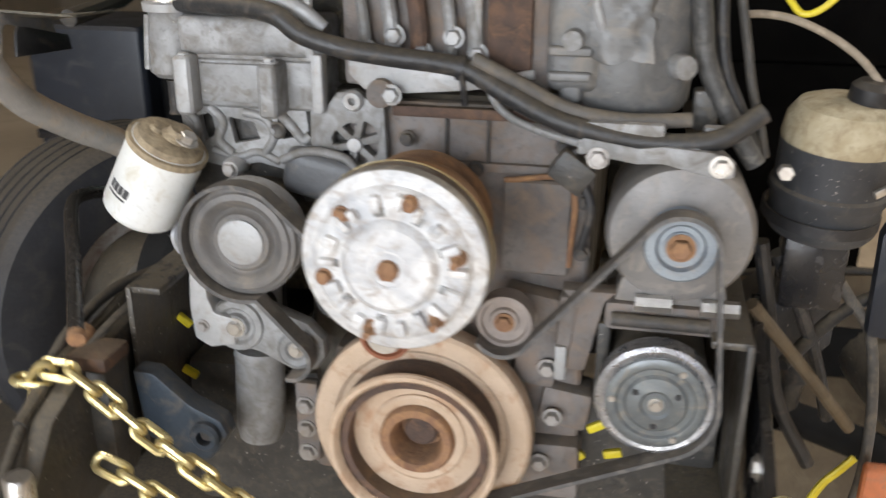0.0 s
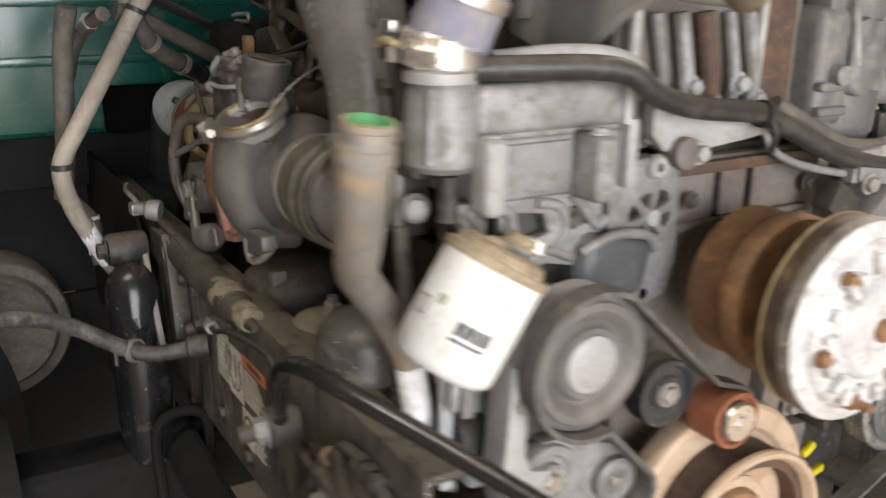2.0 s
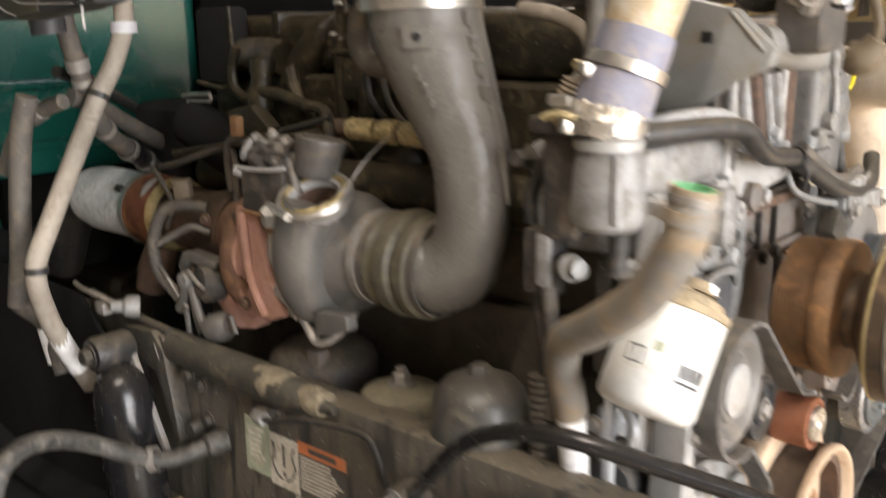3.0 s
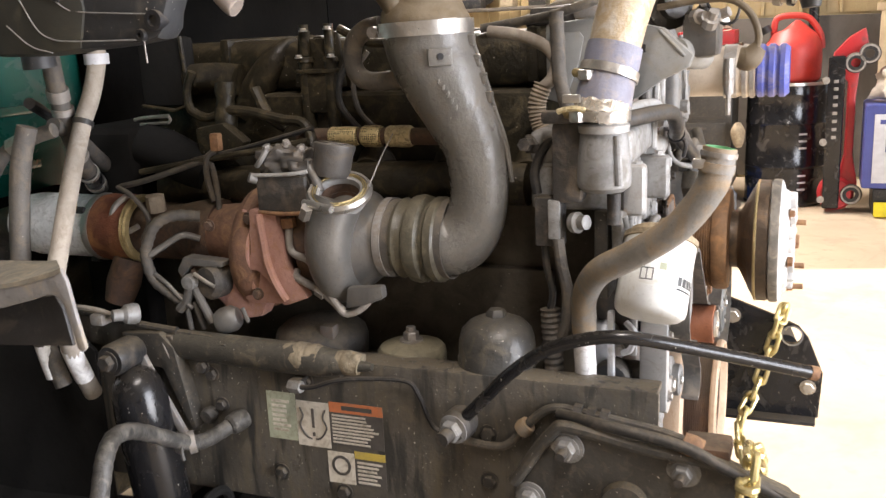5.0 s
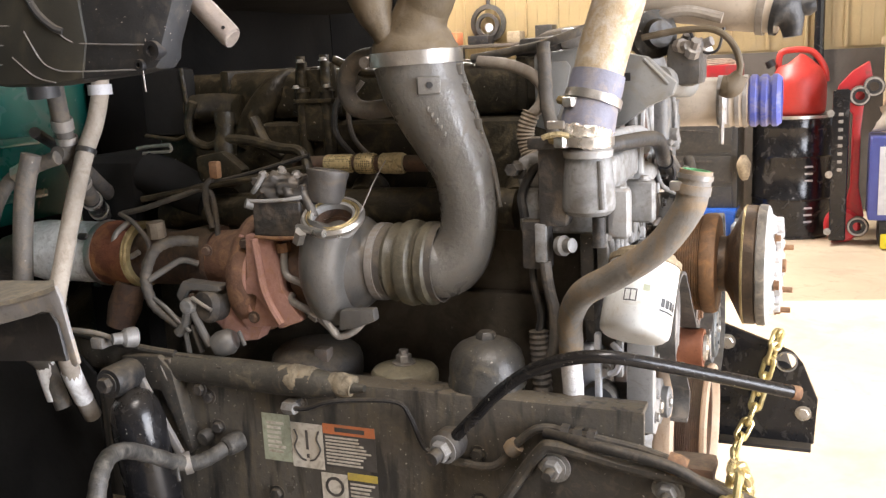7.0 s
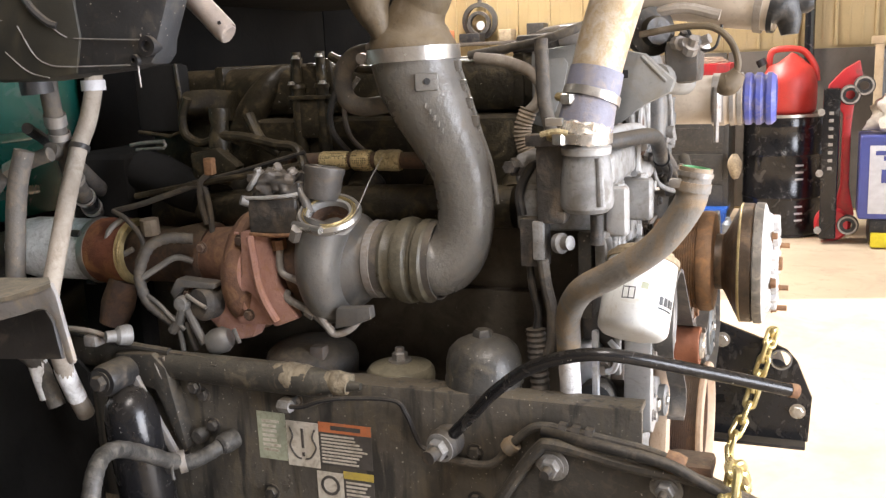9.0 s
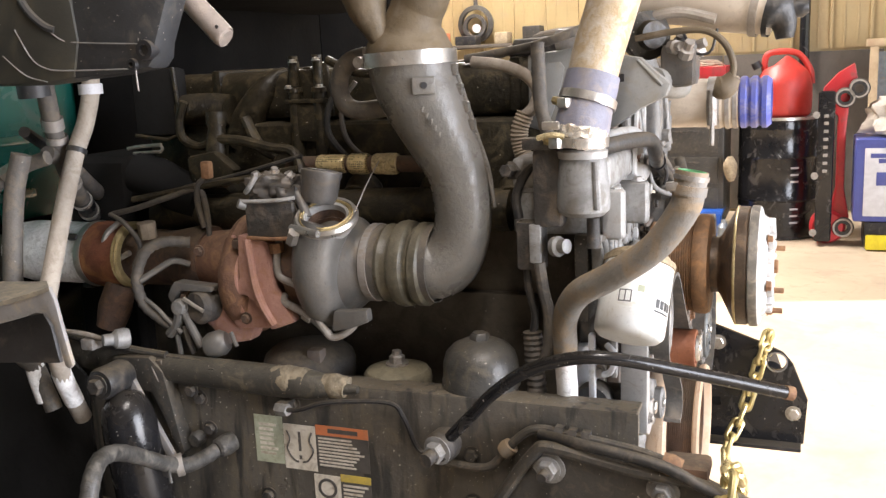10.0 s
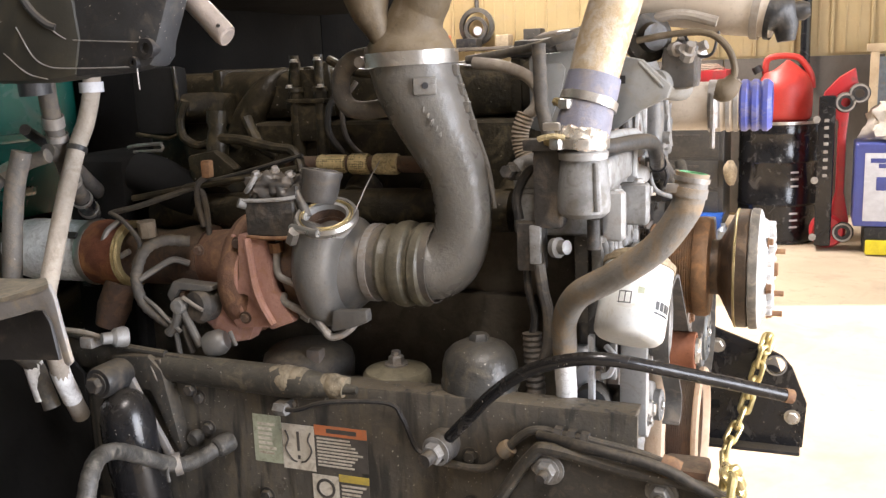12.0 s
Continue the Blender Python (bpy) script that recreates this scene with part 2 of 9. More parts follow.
RUST = material("rusty_iron", (0.30, 0.165, 0.09), (0.20, 0.105, 0.06), 0.8, 0.1, 26, 0.45, 150, (0.40, 0.22, 0.10), 0.4, dust=0.3)
RUST_DARK = material("dark_heat_rust", (0.115, 0.07, 0.05), (0.07, 0.048, 0.038), 0.8, 0.1, 18, 0.4, 120, (0.20, 0.11, 0.06), 0.3, dust=0.6)
RUST_RED = material("red_brown_rust", (0.24, 0.085, 0.045), (0.15, 0.055, 0.032), 0.75, 0.05, 20, 0.4, 140, (0.46, 0.22, 0.08), 0.35, spot_scale=16)
RUST_PINK = material("pink_baked_iron", (0.44, 0.25, 0.205), (0.31, 0.165, 0.13), 0.8, 0.05, 20, 0.35, 140, (0.34, 0.18, 0.10), 0.35)
DAMPER = material("tan_rusted_damper", (0.60, 0.455, 0.325), (0.50, 0.365, 0.25), 0.65, 0.1, 12, 0.25, 180, (0.38, 0.20, 0.10), 0.22)
DAMPER_RED = material("red_oxide_idler", (0.32, 0.12, 0.06), (0.22, 0.08, 0.04), 0.6, 0.1, 20, 0.2)
HUB_BROWN = material("brown_rusted_hub", (0.235, 0.130, 0.062), (0.140, 0.078, 0.042), 0.6, 0.3, 14, 0.3, 150, (0.40, 0.20, 0.08), 0.3)
HUB_DARK = material("dark_varnished_hub", (0.105, 0.074, 0.050), (0.066, 0.050, 0.038), 0.36, 0.4, 14, 0.2, 150, (0.24, 0.15, 0.08), 0.25)
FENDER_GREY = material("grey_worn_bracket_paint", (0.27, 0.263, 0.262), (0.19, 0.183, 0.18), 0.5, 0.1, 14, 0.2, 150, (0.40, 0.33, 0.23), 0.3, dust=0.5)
FENDER_DUST = material("dust_covered_bracket_top", (0.235, 0.215, 0.175), (0.17, 0.155, 0.125), 0.85, 0.0, 20, 0.3, 150, (0.33, 0.28, 0.20), 0.4, flecks=0.02)
MUD_TAN = material("dried_tan_mud", (0.33, 0.275, 0.19), (0.22, 0.18, 0.12), 0.85, 0.0, 30, 0.5, 140, (0.10, 0.085, 0.062), 0.35, spot_scale=45, flecks=0.03)
SLEEVE = material("grimy_rubber_sleeve", (0.060, 0.055, 0.045), (0.036, 0.033, 0.028), 0.5, 0.0, 16, 0.35, 130, (0.20, 0.165, 0.11), 0.16, spot_scale=28, flecks=0.05, dust=0.3, dust_col=(0.24, 0.205, 0.14))
HUB_WHITE = material("oxidised_white_aluminium", (0.76, 0.75, 0.73), (0.50, 0.505, 0.515), 0.6, 0.25, 26, 0.45, 120, (0.36, 0.29, 0.23), 0.26)
# stained copy of the white aluminium, darkened to hold the rim's shade
HUB_RIM_SHADE = material("stained_shaded_rim", (0.22, 0.20, 0.17), (0.13, 0.118, 0.10), 0.55, 0.25, 20, 0.3, 140, (0.38, 0.33, 0.26), 0.3)
PULLEY_GREY = material("grey_pulley_steel", (0.235, 0.222, 0.21), (0.175, 0.166, 0.158), 0.48, 0.3, 14, 0.2, 200, (0.36, 0.32, 0.27), 0.22, dust=0.4)
IDLER_TAN = material("tan_dusted_pulley", (0.37, 0.315, 0.28), (0.28, 0.235, 0.205), 0.6, 0.15, 14, 0.2, 200, (0.44, 0.36, 0.29), 0.25, dust=0.3)
PUMP_GREY = material("dark_pulley_steel", (0.19, 0.18, 0.17), (0.13, 0.123, 0.116), 0.5, 0.2, 14, 0.15, 200, (0.27, 0.235, 0.19), 0.25, dust=0.3)
PULLEY_BLUE = material("blue_grey_pulley", (0.29, 0.325, 0.355), (0.20, 0.225, 0.25), 0.4, 0.5, 18, 0.12, 200, (0.40, 0.30, 0.2), 0.12)
BELT = material("ribbed_belt_rubber", (0.11, 0.105, 0.10), (0.07, 0.068, 0.065), 0.6, 0.0, 20, 0.2, 200, (0.24, 0.21, 0.18), 0.3, dust=0.4)
FILTER_WHITE = material("white_filter_enamel", (0.82, 0.83, 0.81), (0.74, 0.74, 0.70), 0.32, 0.0, 12, 0.08, 160, (0.52, 0.46, 0.33), 0.16)
PRINT = material("black_print", (0.05, 0.05, 0.05), (0.08, 0.08, 0.08), 0.6, 0.0, 60, 0.05)
LABEL_WHITE = material("dirty_label_white", (0.66, 0.62, 0.54), (0.52, 0.47, 0.38), 0.6, 0.0, 22, 0.05, 160, (0.25, 0.20, 0.14), 0.3)
LABEL_GREEN = material("dirty_label_green", (0.43, 0.46, 0.34), (0.33, 0.35, 0.26), 0.6, 0.0, 30, 0.05, 160, (0.22, 0.20, 0.14), 0.25)
LABEL_ORANGE = material("label_orange", (0.62, 0.20, 0.08), (0.5, 0.17, 0.07), 0.6, 0.0, 30, 0.05, 160, (0.3, 0.2, 0.14), 0.2)
LABEL_YELLOW = material("label_yellow", (0.55, 0.42, 0.08), (0.45, 0.34, 0.07), 0.6, 0.0, 30, 0.05, 160, (0.3, 0.24, 0.14), 0.2)
LABEL_BLACK = material("label_black", (0.06, 0.055, 0.05), (0.10, 0.09, 0.08), 0.6, 0.0, 30, 0.05)
TEAL = material("teal_truck_paint", (0.007, 0.108, 0.082), (0.006, 0.082, 0.064), 0.25, 0.0, 5, 0.03, 120, (0.10, 0.12, 0.10), 0.1, coat=0.6)
NAVY = material("navy_black_moulding", (0.016, 0.020, 0.029), (0.010, 0.013, 0.019), 0.38, 0.0, 8, 0.1, 120, (0.05, 0.047, 0.044), 0.12, dust=0.12)
CHAIN = material("yellow_zinc_chain", (0.78, 0.66, 0.34), (0.62, 0.50, 0.22), 0.3, 0.75, 30, 0.1, 160, (0.3, 0.24, 0.14), 0.12)
YELLOW = material("yellow_plastic", (0.75, 0.62, 0.03), (0.6, 0.48, 0.02), 0.4, 0.0, 20, 0.05)
RED_PLASTIC = material("red_jug_plastic", (0.56, 0.045, 0.032), (0.45, 0.036, 0.026), 0.5, 0.0, 8, 0.05, 150, (0.4, 0.1, 0.08), 0.1)
RED_PAINT = material("red_tool_paint", (0.50, 0.03, 0.035), (0.40, 0.025, 0.03), 0.35, 0.0, 8, 0.05, 150, (0.2, 0.06, 0.05), 0.15)
DRUM_BLACK = material("black_drum_enamel", (0.016, 0.016, 0.018), (0.011, 0.011, 0.012), 0.16, 0.0, 6, 0.05, 120, (0.1, 0.09, 0.08), 0.1)
WELDER_BLUE = material("blue_cabinet_paint", (0.07, 0.09, 0.30), (0.06, 0.07, 0.24), 0.4, 0.0, 8, 0.05)
WELDER_WHITE = material("white_panel", (0.62, 0.63, 0.66), (0.5, 0.5, 0.53), 0.5, 0.0, 12, 0.05)
CLOTH = material("pale_rag", (0.62, 0.57, 0.50), (0.48, 0.43, 0.37), 0.9, 0.0, 14, 0.5, 90)
RAG_TAN = material("tan_dirty_cap", (0.46, 0.37, 0.24), (0.30, 0.235, 0.15), 0.85, 0.0, 26, 0.5, 110, (0.16, 0.125, 0.085), 0.42)
CAP_OLIVE = material("olive_dusty_cap", (0.20, 0.175, 0.115), (0.125, 0.11, 0.075), 0.7, 0.0, 18, 0.35, 130, (0.07, 0.062, 0.045), 0.3, flecks=0.05, dust=0.55, dust_col=(0.30, 0.26, 0.17))
CAP_CREAM = material("cream_dusty_cap", (0.527, 0.459, 0.315), (0.374, 0.306, 0.187), 0.75, 0.0, 20, 0.4, 120, (0.24, 0.18, 0.10), 0.35)
WALL_TAN = material("tan_steel_cladding", (0.47, 0.355, 0.18), (0.41, 0.31, 0.155), 0.5, 0.0, 1.5, 0.05, 60, (0.40, 0.32, 0.2), 0.1)
WALL_DULL = material("dull_brown_cladding", (0.22, 0.18, 0.13), (0.17, 0.14, 0.10), 0.6, 0.0, 1.5, 0.05, 60)
WAINSCOT = material("brown_board", (0.115, 0.095, 0.075), (0.08, 0.066, 0.052), 0.7, 0.0, 3, 0.15, 50)
WOOD = material("raw_pine", (0.55, 0.42, 0.26), (0.44, 0.32, 0.19), 0.7, 0.0, 6, 0.15, 60)
CONCRETE = material("dusty_concrete", (0.53, 0.425, 0.295), (0.42, 0.335, 0.23), 0.75, 0.0, 0.9, 0.12, 14, (0.33, 0.26, 0.18), 0.24, spot_scale=2.6)
CEILING = material("grey_insulated_roof", (0.22, 0.205, 0.185), (0.17, 0.16, 0.145), 0.8, 0.0, 1.2, 0.1, 20)
GRAVEL = material("pale_gravel", (0.42, 0.38, 0.32), (0.30, 0.27, 0.23), 0.9, 0.0, 2, 0.4, 30)
TYRE = material("tyre_rubber", (0.025, 0.026, 0.03), (0.018, 0.018, 0.02), 0.6, 0.0, 9, 0.2, 100, (0.06, 0.055, 0.046), 0.15, dust=0.5)
RIM_WHITE = material("white_wheel_enamel_with_rust", (0.86, 0.85, 0.80), (0.72, 0.66, 0.57), 0.3, 0.1, 9, 0.2, 120, (0.36, 0.17, 0.07), 0.36, spot_scale=14)
BLUE_STEEL = material("blue_grey_steel", (0.055, 0.075, 0.10), (0.04, 0.053, 0.07), 0.4, 0.3, 12, 0.15, 150, (0.2, 0.17, 0.13), 0.2, dust=0.3)
GOLD_MESH = material("perforated_gold_shield", (0.62, 0.50, 0.26), (0.42, 0.33, 0.16), 0.35, 0.8, 40, 0.6, 420)


def perforate(m, size, dark):
    """Round dark holes over a material, in rows of even spacing."""
    n, l = m.node_tree.nodes, m.node_tree.links
    b = n["Principled BSDF"]
    src = b.inputs["Base Color"].links[0].from_socket
    co, cells, lim, x = n.new("ShaderNodeTexCoord"), n.new("ShaderNodeTexVoronoi"), n.new("ShaderNodeMapRange"), n.new("ShaderNodeMix")
    cells.inputs["Scale"].default_value, cells.inputs["Randomness"].default_value = 1.0 / size, 0.25
    lim.inputs["From Min"].default_value, lim.inputs["From Max"].default_value = 0.30, 0.38
    x.data_type = "RGBA"
    l.new(co.outputs["Object"], cells.inputs["Vector"])
    l.new(cells.outputs["Distance"], lim.inputs["Value"])
    l.new(lim.outputs["Result"], x.inputs[0])
    x.inputs[6].default_value = (*dark, 1)
    l.new(src, x.inputs[7])
    l.new(x.outputs[2], b.inputs["Base Color"])


GOLD_SHIELD = material("perforated_gold_sleeve", (0.86, 0.70, 0.38), (0.66, 0.52, 0.26), 0.3, 0.35, 40, 0.4, 300, (0.30, 0.22, 0.12), 0.25)
perforate(GOLD_SHIELD, 0.0040, (0.09, 0.065, 0.03))
GOLD_FOIL = material("dull_gold_foil", (0.84, 0.72, 0.44), (0.60, 0.48, 0.26), 0.3, 0.35, 50, 0.7, 260, (0.22, 0.16, 0.09), 0.35)
PALE_FOIL = material("creamy_crumpled_foil", (0.82, 0.79, 0.73), (0.68, 0.62, 0.52), 0.24, 0.6, 40, 0.35, 220, (0.50, 0.30, 0.18), 0.25)
LAMP = material("white_housing", (0.85, 0.85, 0.82), (0.8, 0.8, 0.78), 0.5)


# ---------------------------------------------------------------- shapes
def frame_on(p, d):
    """A pose at p whose z looks along d."""
    return Matrix.Translation(p) @ Vector(d).to_track_quat("Z", "Y").to_matrix().to_4x4()


def link(name, bm, mat, smooth=35):
    bmesh.ops.recalc_face_normals(bm, faces=bm.faces)
    me = bpy.data.meshes.new(name)
    bm.to_mesh(me)
    bm.free()
    me.materials.append(mat)
    me.polygons.foreach_set("use_smooth", [True] * len(me.polygons))
    me.set_sharp_from_angle(angle=radians(smooth))
    return new(name, me)


def thing(name, label, category, at=(0, 0, 0), group="", kind=""):
    ob = new(name)
    ob.empty_display_size = 0.05
    ob.location = at
    return tagged(ob, label, category, group, kind)


def part(name, bm, mat, parent, label="", smooth=35):
    ob = link(name, bm, mat, smooth)
    ob.parent = parent
    if parent.data is None:
        ob.matrix_parent_inverse = Matrix.Translation(-Vector(parent.location))
    return tagged(ob, label)


def solo(name, bm, mat, label, category, group="", kind="", smooth=35):
    return tagged(link(name, bm, mat, smooth), label, category, group, kind)


def join(*bms):
    out = bms[0]
    for other in bms[1:]:
        me = bpy.data.meshes.new("join")
        other.to_mesh(me)
        other.free()
        out.from_mesh(me)
        bpy.data.meshes.remove(me)
    return out


def bevelled(bm, width, segments=2, angle=30):
    if width > 0:
        edges = [e for e in bm.edges if len(e.link_faces) == 2 and e.calc_face_angle(0) > radians(angle)]
        bmesh.ops.bevel(bm, geom=edges, offset=width, segments=segments, affect="EDGES", profile=0.6, clamp_overlap=True)
    return bm


def box(c, s, bevel=0.004, m=None, segments=2):
    bm = bmesh.new()
    bmesh.ops.create_cube(bm, size=1.0)
    bmesh.ops.scale(bm, vec=s, verts=bm.verts)
    bevelled(bm, min(bevel, min(s) * 0.45), segments)
    bm.transform(Matrix.Translation(c) @ (m or Matrix()))
    return bm


def span(lo, hi, bevel=0.004, segments=2):
    lo, hi = Vector(lo), Vector(hi)
    return box((lo + hi) / 2, [abs(v) for v in hi - lo], bevel, None, segments)


def lathe(profile, p, d, seg=48, closed=False):
    """Turns (radius, height) pairs round the axis d at p."""
    bm = bmesh.new()
    rings = []
    for r, h in profile:
        if r < 1e-6:
            rings.append([bm.verts.new((0, 0, h))])
        else:
            rings.append([bm.verts.new((r * math.cos(2 * math.pi * i / seg), r * math.sin(2 * math.pi * i / seg), h)) for i in range(seg)])
    pairs = list(zip(rings, rings[1:]))
    if closed:
        pairs.append((rings[-1], rings[0]))
    for a, b in pairs:
        for i in range(seg):
            j = (i + 1) % seg
            vs = [a[i % len(a)], a[j % len(a)], b[j % len(b)], b[i % len(b)]]
            vs = list(dict.fromkeys(vs))
            if len(vs) > 2:
                bm.faces.new(vs)
    bm.transform(frame_on(p, d))
    return bm


def smooth_line(points, step=6):
    """A Catmull-Rom line through points (each with its radius last)."""
    ps = [np.array(p, float) for p in points]
    ps = [2 * ps[0] - ps[1]] + ps + [2 * ps[-1] - ps[-2]]
    out = []
    for i in range(1, len(ps) - 2):
        for k in range(step):
            t = k / step
            a, b, c, d = ps[i - 1:i + 3]
            out.append(0.5 * (2 * b + (c - a) * t + (2 * a - 5 * b + 4 * c - d) * t * t + (3 * b - a - 3 * c + d) * t ** 3))
    out.append(ps[-2])
    return out


def tube(points, r=0.01, seg=14, step=6, rib=0.0, rib_every=2, open_end=0.0, flat=1.0):
    """A round tube through points; a point may carry its own radius as a fourth number. rib: rings stand out by this much."""
    pts = [(*p[:3], p[3] if len(p) > 3 else r) for p in points]
    line = smooth_line(pts, step)
    bm = bmesh.new()
    rings = []
    prev = None
    for i, q in enumerate(line):
        p = Vector(q[:3])
        a, b = Vector(line[max(0, i - 1)][:3]), Vector(line[min(len(line) - 1, i + 1)][:3])
        t = (b - a).normalized()
        if prev is None:
            n = t.orthogonal().normalized()
        else:
            n = (prev - t * prev.dot(t)).normalized()
        prev = n
        s = t.cross(n)
        rr = q[3] + (rib if rib and (i // 1) % rib_every == 0 else 0)
        rings.append([bm.verts.new(p + (n * math.cos(x) + s * math.sin(x) * flat) * rr) for x in (2 * math.pi * k / seg for k in range(seg))])
    for a, b in zip(rings, rings[1:]):
        for i in range(seg):
            j = (i + 1) % seg
            bm.faces.new((a[i], a[j], b[j], b[i]))
    if open_end:
        for ring, inner in ((rings[0], rings[min(2, len(rings) - 1)]), (rings[-1], rings[max(0, len(rings) - 3)])):
            c = sum((v.co for v in ring), Vector()) / seg
            c2 = sum((v.co for v in inner), Vector()) / seg
            lip = [bm.verts.new(c + (v.co - c) * (1 - open_end)) for v in ring]
            deep = [bm.verts.new(c2 + (v.co - c) * (1 - open_end)) for v in ring]
            for i in range(seg):
                j = (i + 1) % seg
                bm.faces.new((ring[i], ring[j], lip[j], lip[i]))
                bm.faces.new((lip[i], lip[j], deep[j], deep[i]))
            bm.faces.new(deep)
    else:
        bm.faces.new(rings[0])
        bm.faces.new(rings[-1])
    return bm


def prism(outline, thick, m, bevel=0.002, holes=()):
    """A plate: a 2D outline given thickness along its local z; holes are (x, y, r) or lists of corners."""
    bm = bmesh.new()
    loops = [[bm.verts.new((x, y, 0)) for x, y in outline]]
    for hole in holes:
        if isinstance(hole[0], tuple):
            loops.append([bm.verts.new((x, y, 0)) for x, y in hole])
        else:
            hx, hy, hr = hole
            loops.append([bm.verts.new((hx + hr * math.cos(2 * math.pi * k / 20), hy + hr * math.sin(2 * math.pi * k / 20), 0)) for k in range(20)])
    edges = []
    for lp in loops:
        edges += [bm.edges.new((lp[i], lp[(i + 1) % len(lp)])) for i in range(len(lp))]
    if holes:
        bmesh.ops.triangle_fill(bm, use_beauty=True, use_dissolve=False, edges=edges)
    else:
        bm.faces.new(loops[0])
    geo = bmesh.ops.extrude_face_region(bm, geom=bm.faces[:])
    bmesh.ops.translate(bm, vec=(0, 0, thick), verts=[v for v in geo["geom"] if isinstance(v, bmesh.types.BMVert)])
    bmesh.ops.recalc_face_normals(bm, faces=bm.faces)
    bevelled(bm, bevel, 2, 40)
    bm.transform(m)
    return bm


def side_plane(x):
    """Local (u, v) are world (y, z) at this x; thickness goes outwards to -x."""
    return Matrix(((0, 0, -1, x), (1, 0, 0, 0), (0, 1, 0, 0), (0, 0, 0, 1)))


def front_plane(y):
    """Local (u, v) are world (x, z) at this y; thickness goes forwards to -y."""
    return Matrix(((1, 0, 0, 0), (0, 0, -1, y), (0, 1, 0, 0), (0, 0, 0, 1)))


def bolt(p, d, r=0.008, h=0.007, washer=1.35):
    """A hexagon head on its washer, at p, standing out along d."""
    bm = lathe([(0, 0), (r * washer, 0), (r * washer, 0.002), (0, 0.002)], (0, 0, 0), (0, 0, 1), 20)
    hexa = lathe([(0, 0.0015), (r, 0.0015), (r, h * 0.85), (r * 0.86, h), (0, h)], (0, 0, 0), (0, 0, 1), 6)
    bm = join(bm, hexa)
    bm.transform(frame_on(p, d))
    return bm


def band(p, d, r, width, thick=0.0025, seg=40):
    """A hose clamp's band."""
    return lathe([(r, -width / 2), (r + thick, -width / 2), (r + thick, width / 2), (r, width / 2)], p, d, seg, closed=True)


def ribbed(r_in, r_out, h0, h1, n, p, d, seg=56):
    """A pulley's face with n grooves, as a closed ring."""
    prof = [(r_in, h0)]
    for k in range(n):
        a, b = h0 + (h1 - h0) * k / n, h0 + (h1 - h0) * (k + 1) / n
        prof += [(r_out, a + (b - a) * 0.12), (r_out, a + (b - a) * 0.5), (r_out - 0.0038, a + (b - a) * 0.62), (r_out - 0.0038, b - (b - a) * 0.05)]
    prof += [(r_out, h1), (r_in, h1)]
    return lathe(prof, p, d, seg, closed=True)


def ribbon(front, back, thick):
    """A sheet between two lines of as many points, thick metres deep below."""
    bm = bmesh.new()
    rows = [[bm.verts.new((x, y, z + dz)) for x, y, z in line] for line, dz in ((front, 0), (back, 0), (back, -thick), (front, -thick))]
    for a, b in zip(rows, rows[1:] + rows[:1]):
        for i in range(len(a) - 1):
            bm.faces.new((a[i], a[i + 1], b[i + 1], b[i]))
    for i in (0, -1):
        bm.faces.new([r[i] for r in rows])
    return bm


def lumpy(c, s, amount, scale, cuts=10):
    """A rough casting: a block whose faces are pushed in and out."""
    bm = bmesh.new()
    bmesh.ops.create_cube(bm, size=1.0)
    bmesh.ops.subdivide_edges(bm, edges=bm.edges[:], cuts=cuts, use_grid_fill=True)
    for v in bm.verts:
        p = Vector([a * b for a, b in zip(v.co, s)]) + Vector(c)
        n = v.co.normalized()
        v.co = p + n * (noise.noise(p * scale) + 0.5 * noise.noise(p * scale * 2.3)) * amount
    return bm



FRONT, UP, OUT = (0, -1, 0), (0, 0, 1), (-1, 0, 0)

# ---------------------------------------------------------------- the workshop
EAST, WEST, SOUTH, NORTH, ROOF = 6.7, -6.5, -5.0, 9.0, 5.0
tagged(link("floor", span((WEST, SOUTH, -0.2), (EAST, NORTH, 0), 0), CONCRETE), "dusty tan concrete workshop floor in bright daylight", "floor", kind="structure")
tagged(link("ground", span((-400, -400, -0.5), (400, 400, -0.206), 0), GRAVEL), "pale gravel yard outside the workshop", "ground", kind="structure")
tagged(link("ceiling", span((WEST - 0.2, SOUTH - 0.2, ROOF), (EAST + 0.2, NORTH + 0.2, ROOF + 0.2), 0), CEILING), "grey insulated workshop roof", "ceiling", kind="structure")
tagged(link("wall_west", span((WEST - 0.2, SOUTH, 0), (WEST, NORTH, ROOF), 0), WALL_DULL), "dull brown steel-clad workshop wall", "wall", kind="structure")
tagged(link("wall_north", span((WEST - 0.2, NORTH, 0), (EAST + 0.2, NORTH + 0.2, ROOF), 0), WALL_DULL), "dull brown steel-clad workshop wall", "wall", kind="structure")
south = join(span((WEST - 0.2, SOUTH - 0.2, 0), (-3.3, SOUTH, ROOF), 0), span((1.3, SOUTH - 0.2, 0), (2.0, SOUTH, ROOF), 0),
             span((5.0, SOUTH - 0.2, 0), (EAST + 0.2, SOUTH, ROOF), 0), span((-3.3, SOUTH - 0.2, 4.3), (1.3, SOUTH, ROOF), 0),
             span((2.0, SOUTH - 0.2, 4.3), (5.0, SOUTH, ROOF), 0))
tagged(link("wall_south", south, WALL_DULL), "dull brown steel-clad wall with two open bay doors", "wall", kind="structure")
# unseen slab outside, added to block direct sun at the first door
tagged(link("canopy", span((-6.2, SOUTH - 3.3, 4.32), (1.85, SOUTH - 0.22, 4.5), 0), CEILING), "unseen grey roof added to keep the sun out of one bay door", "canopy", kind="structure")

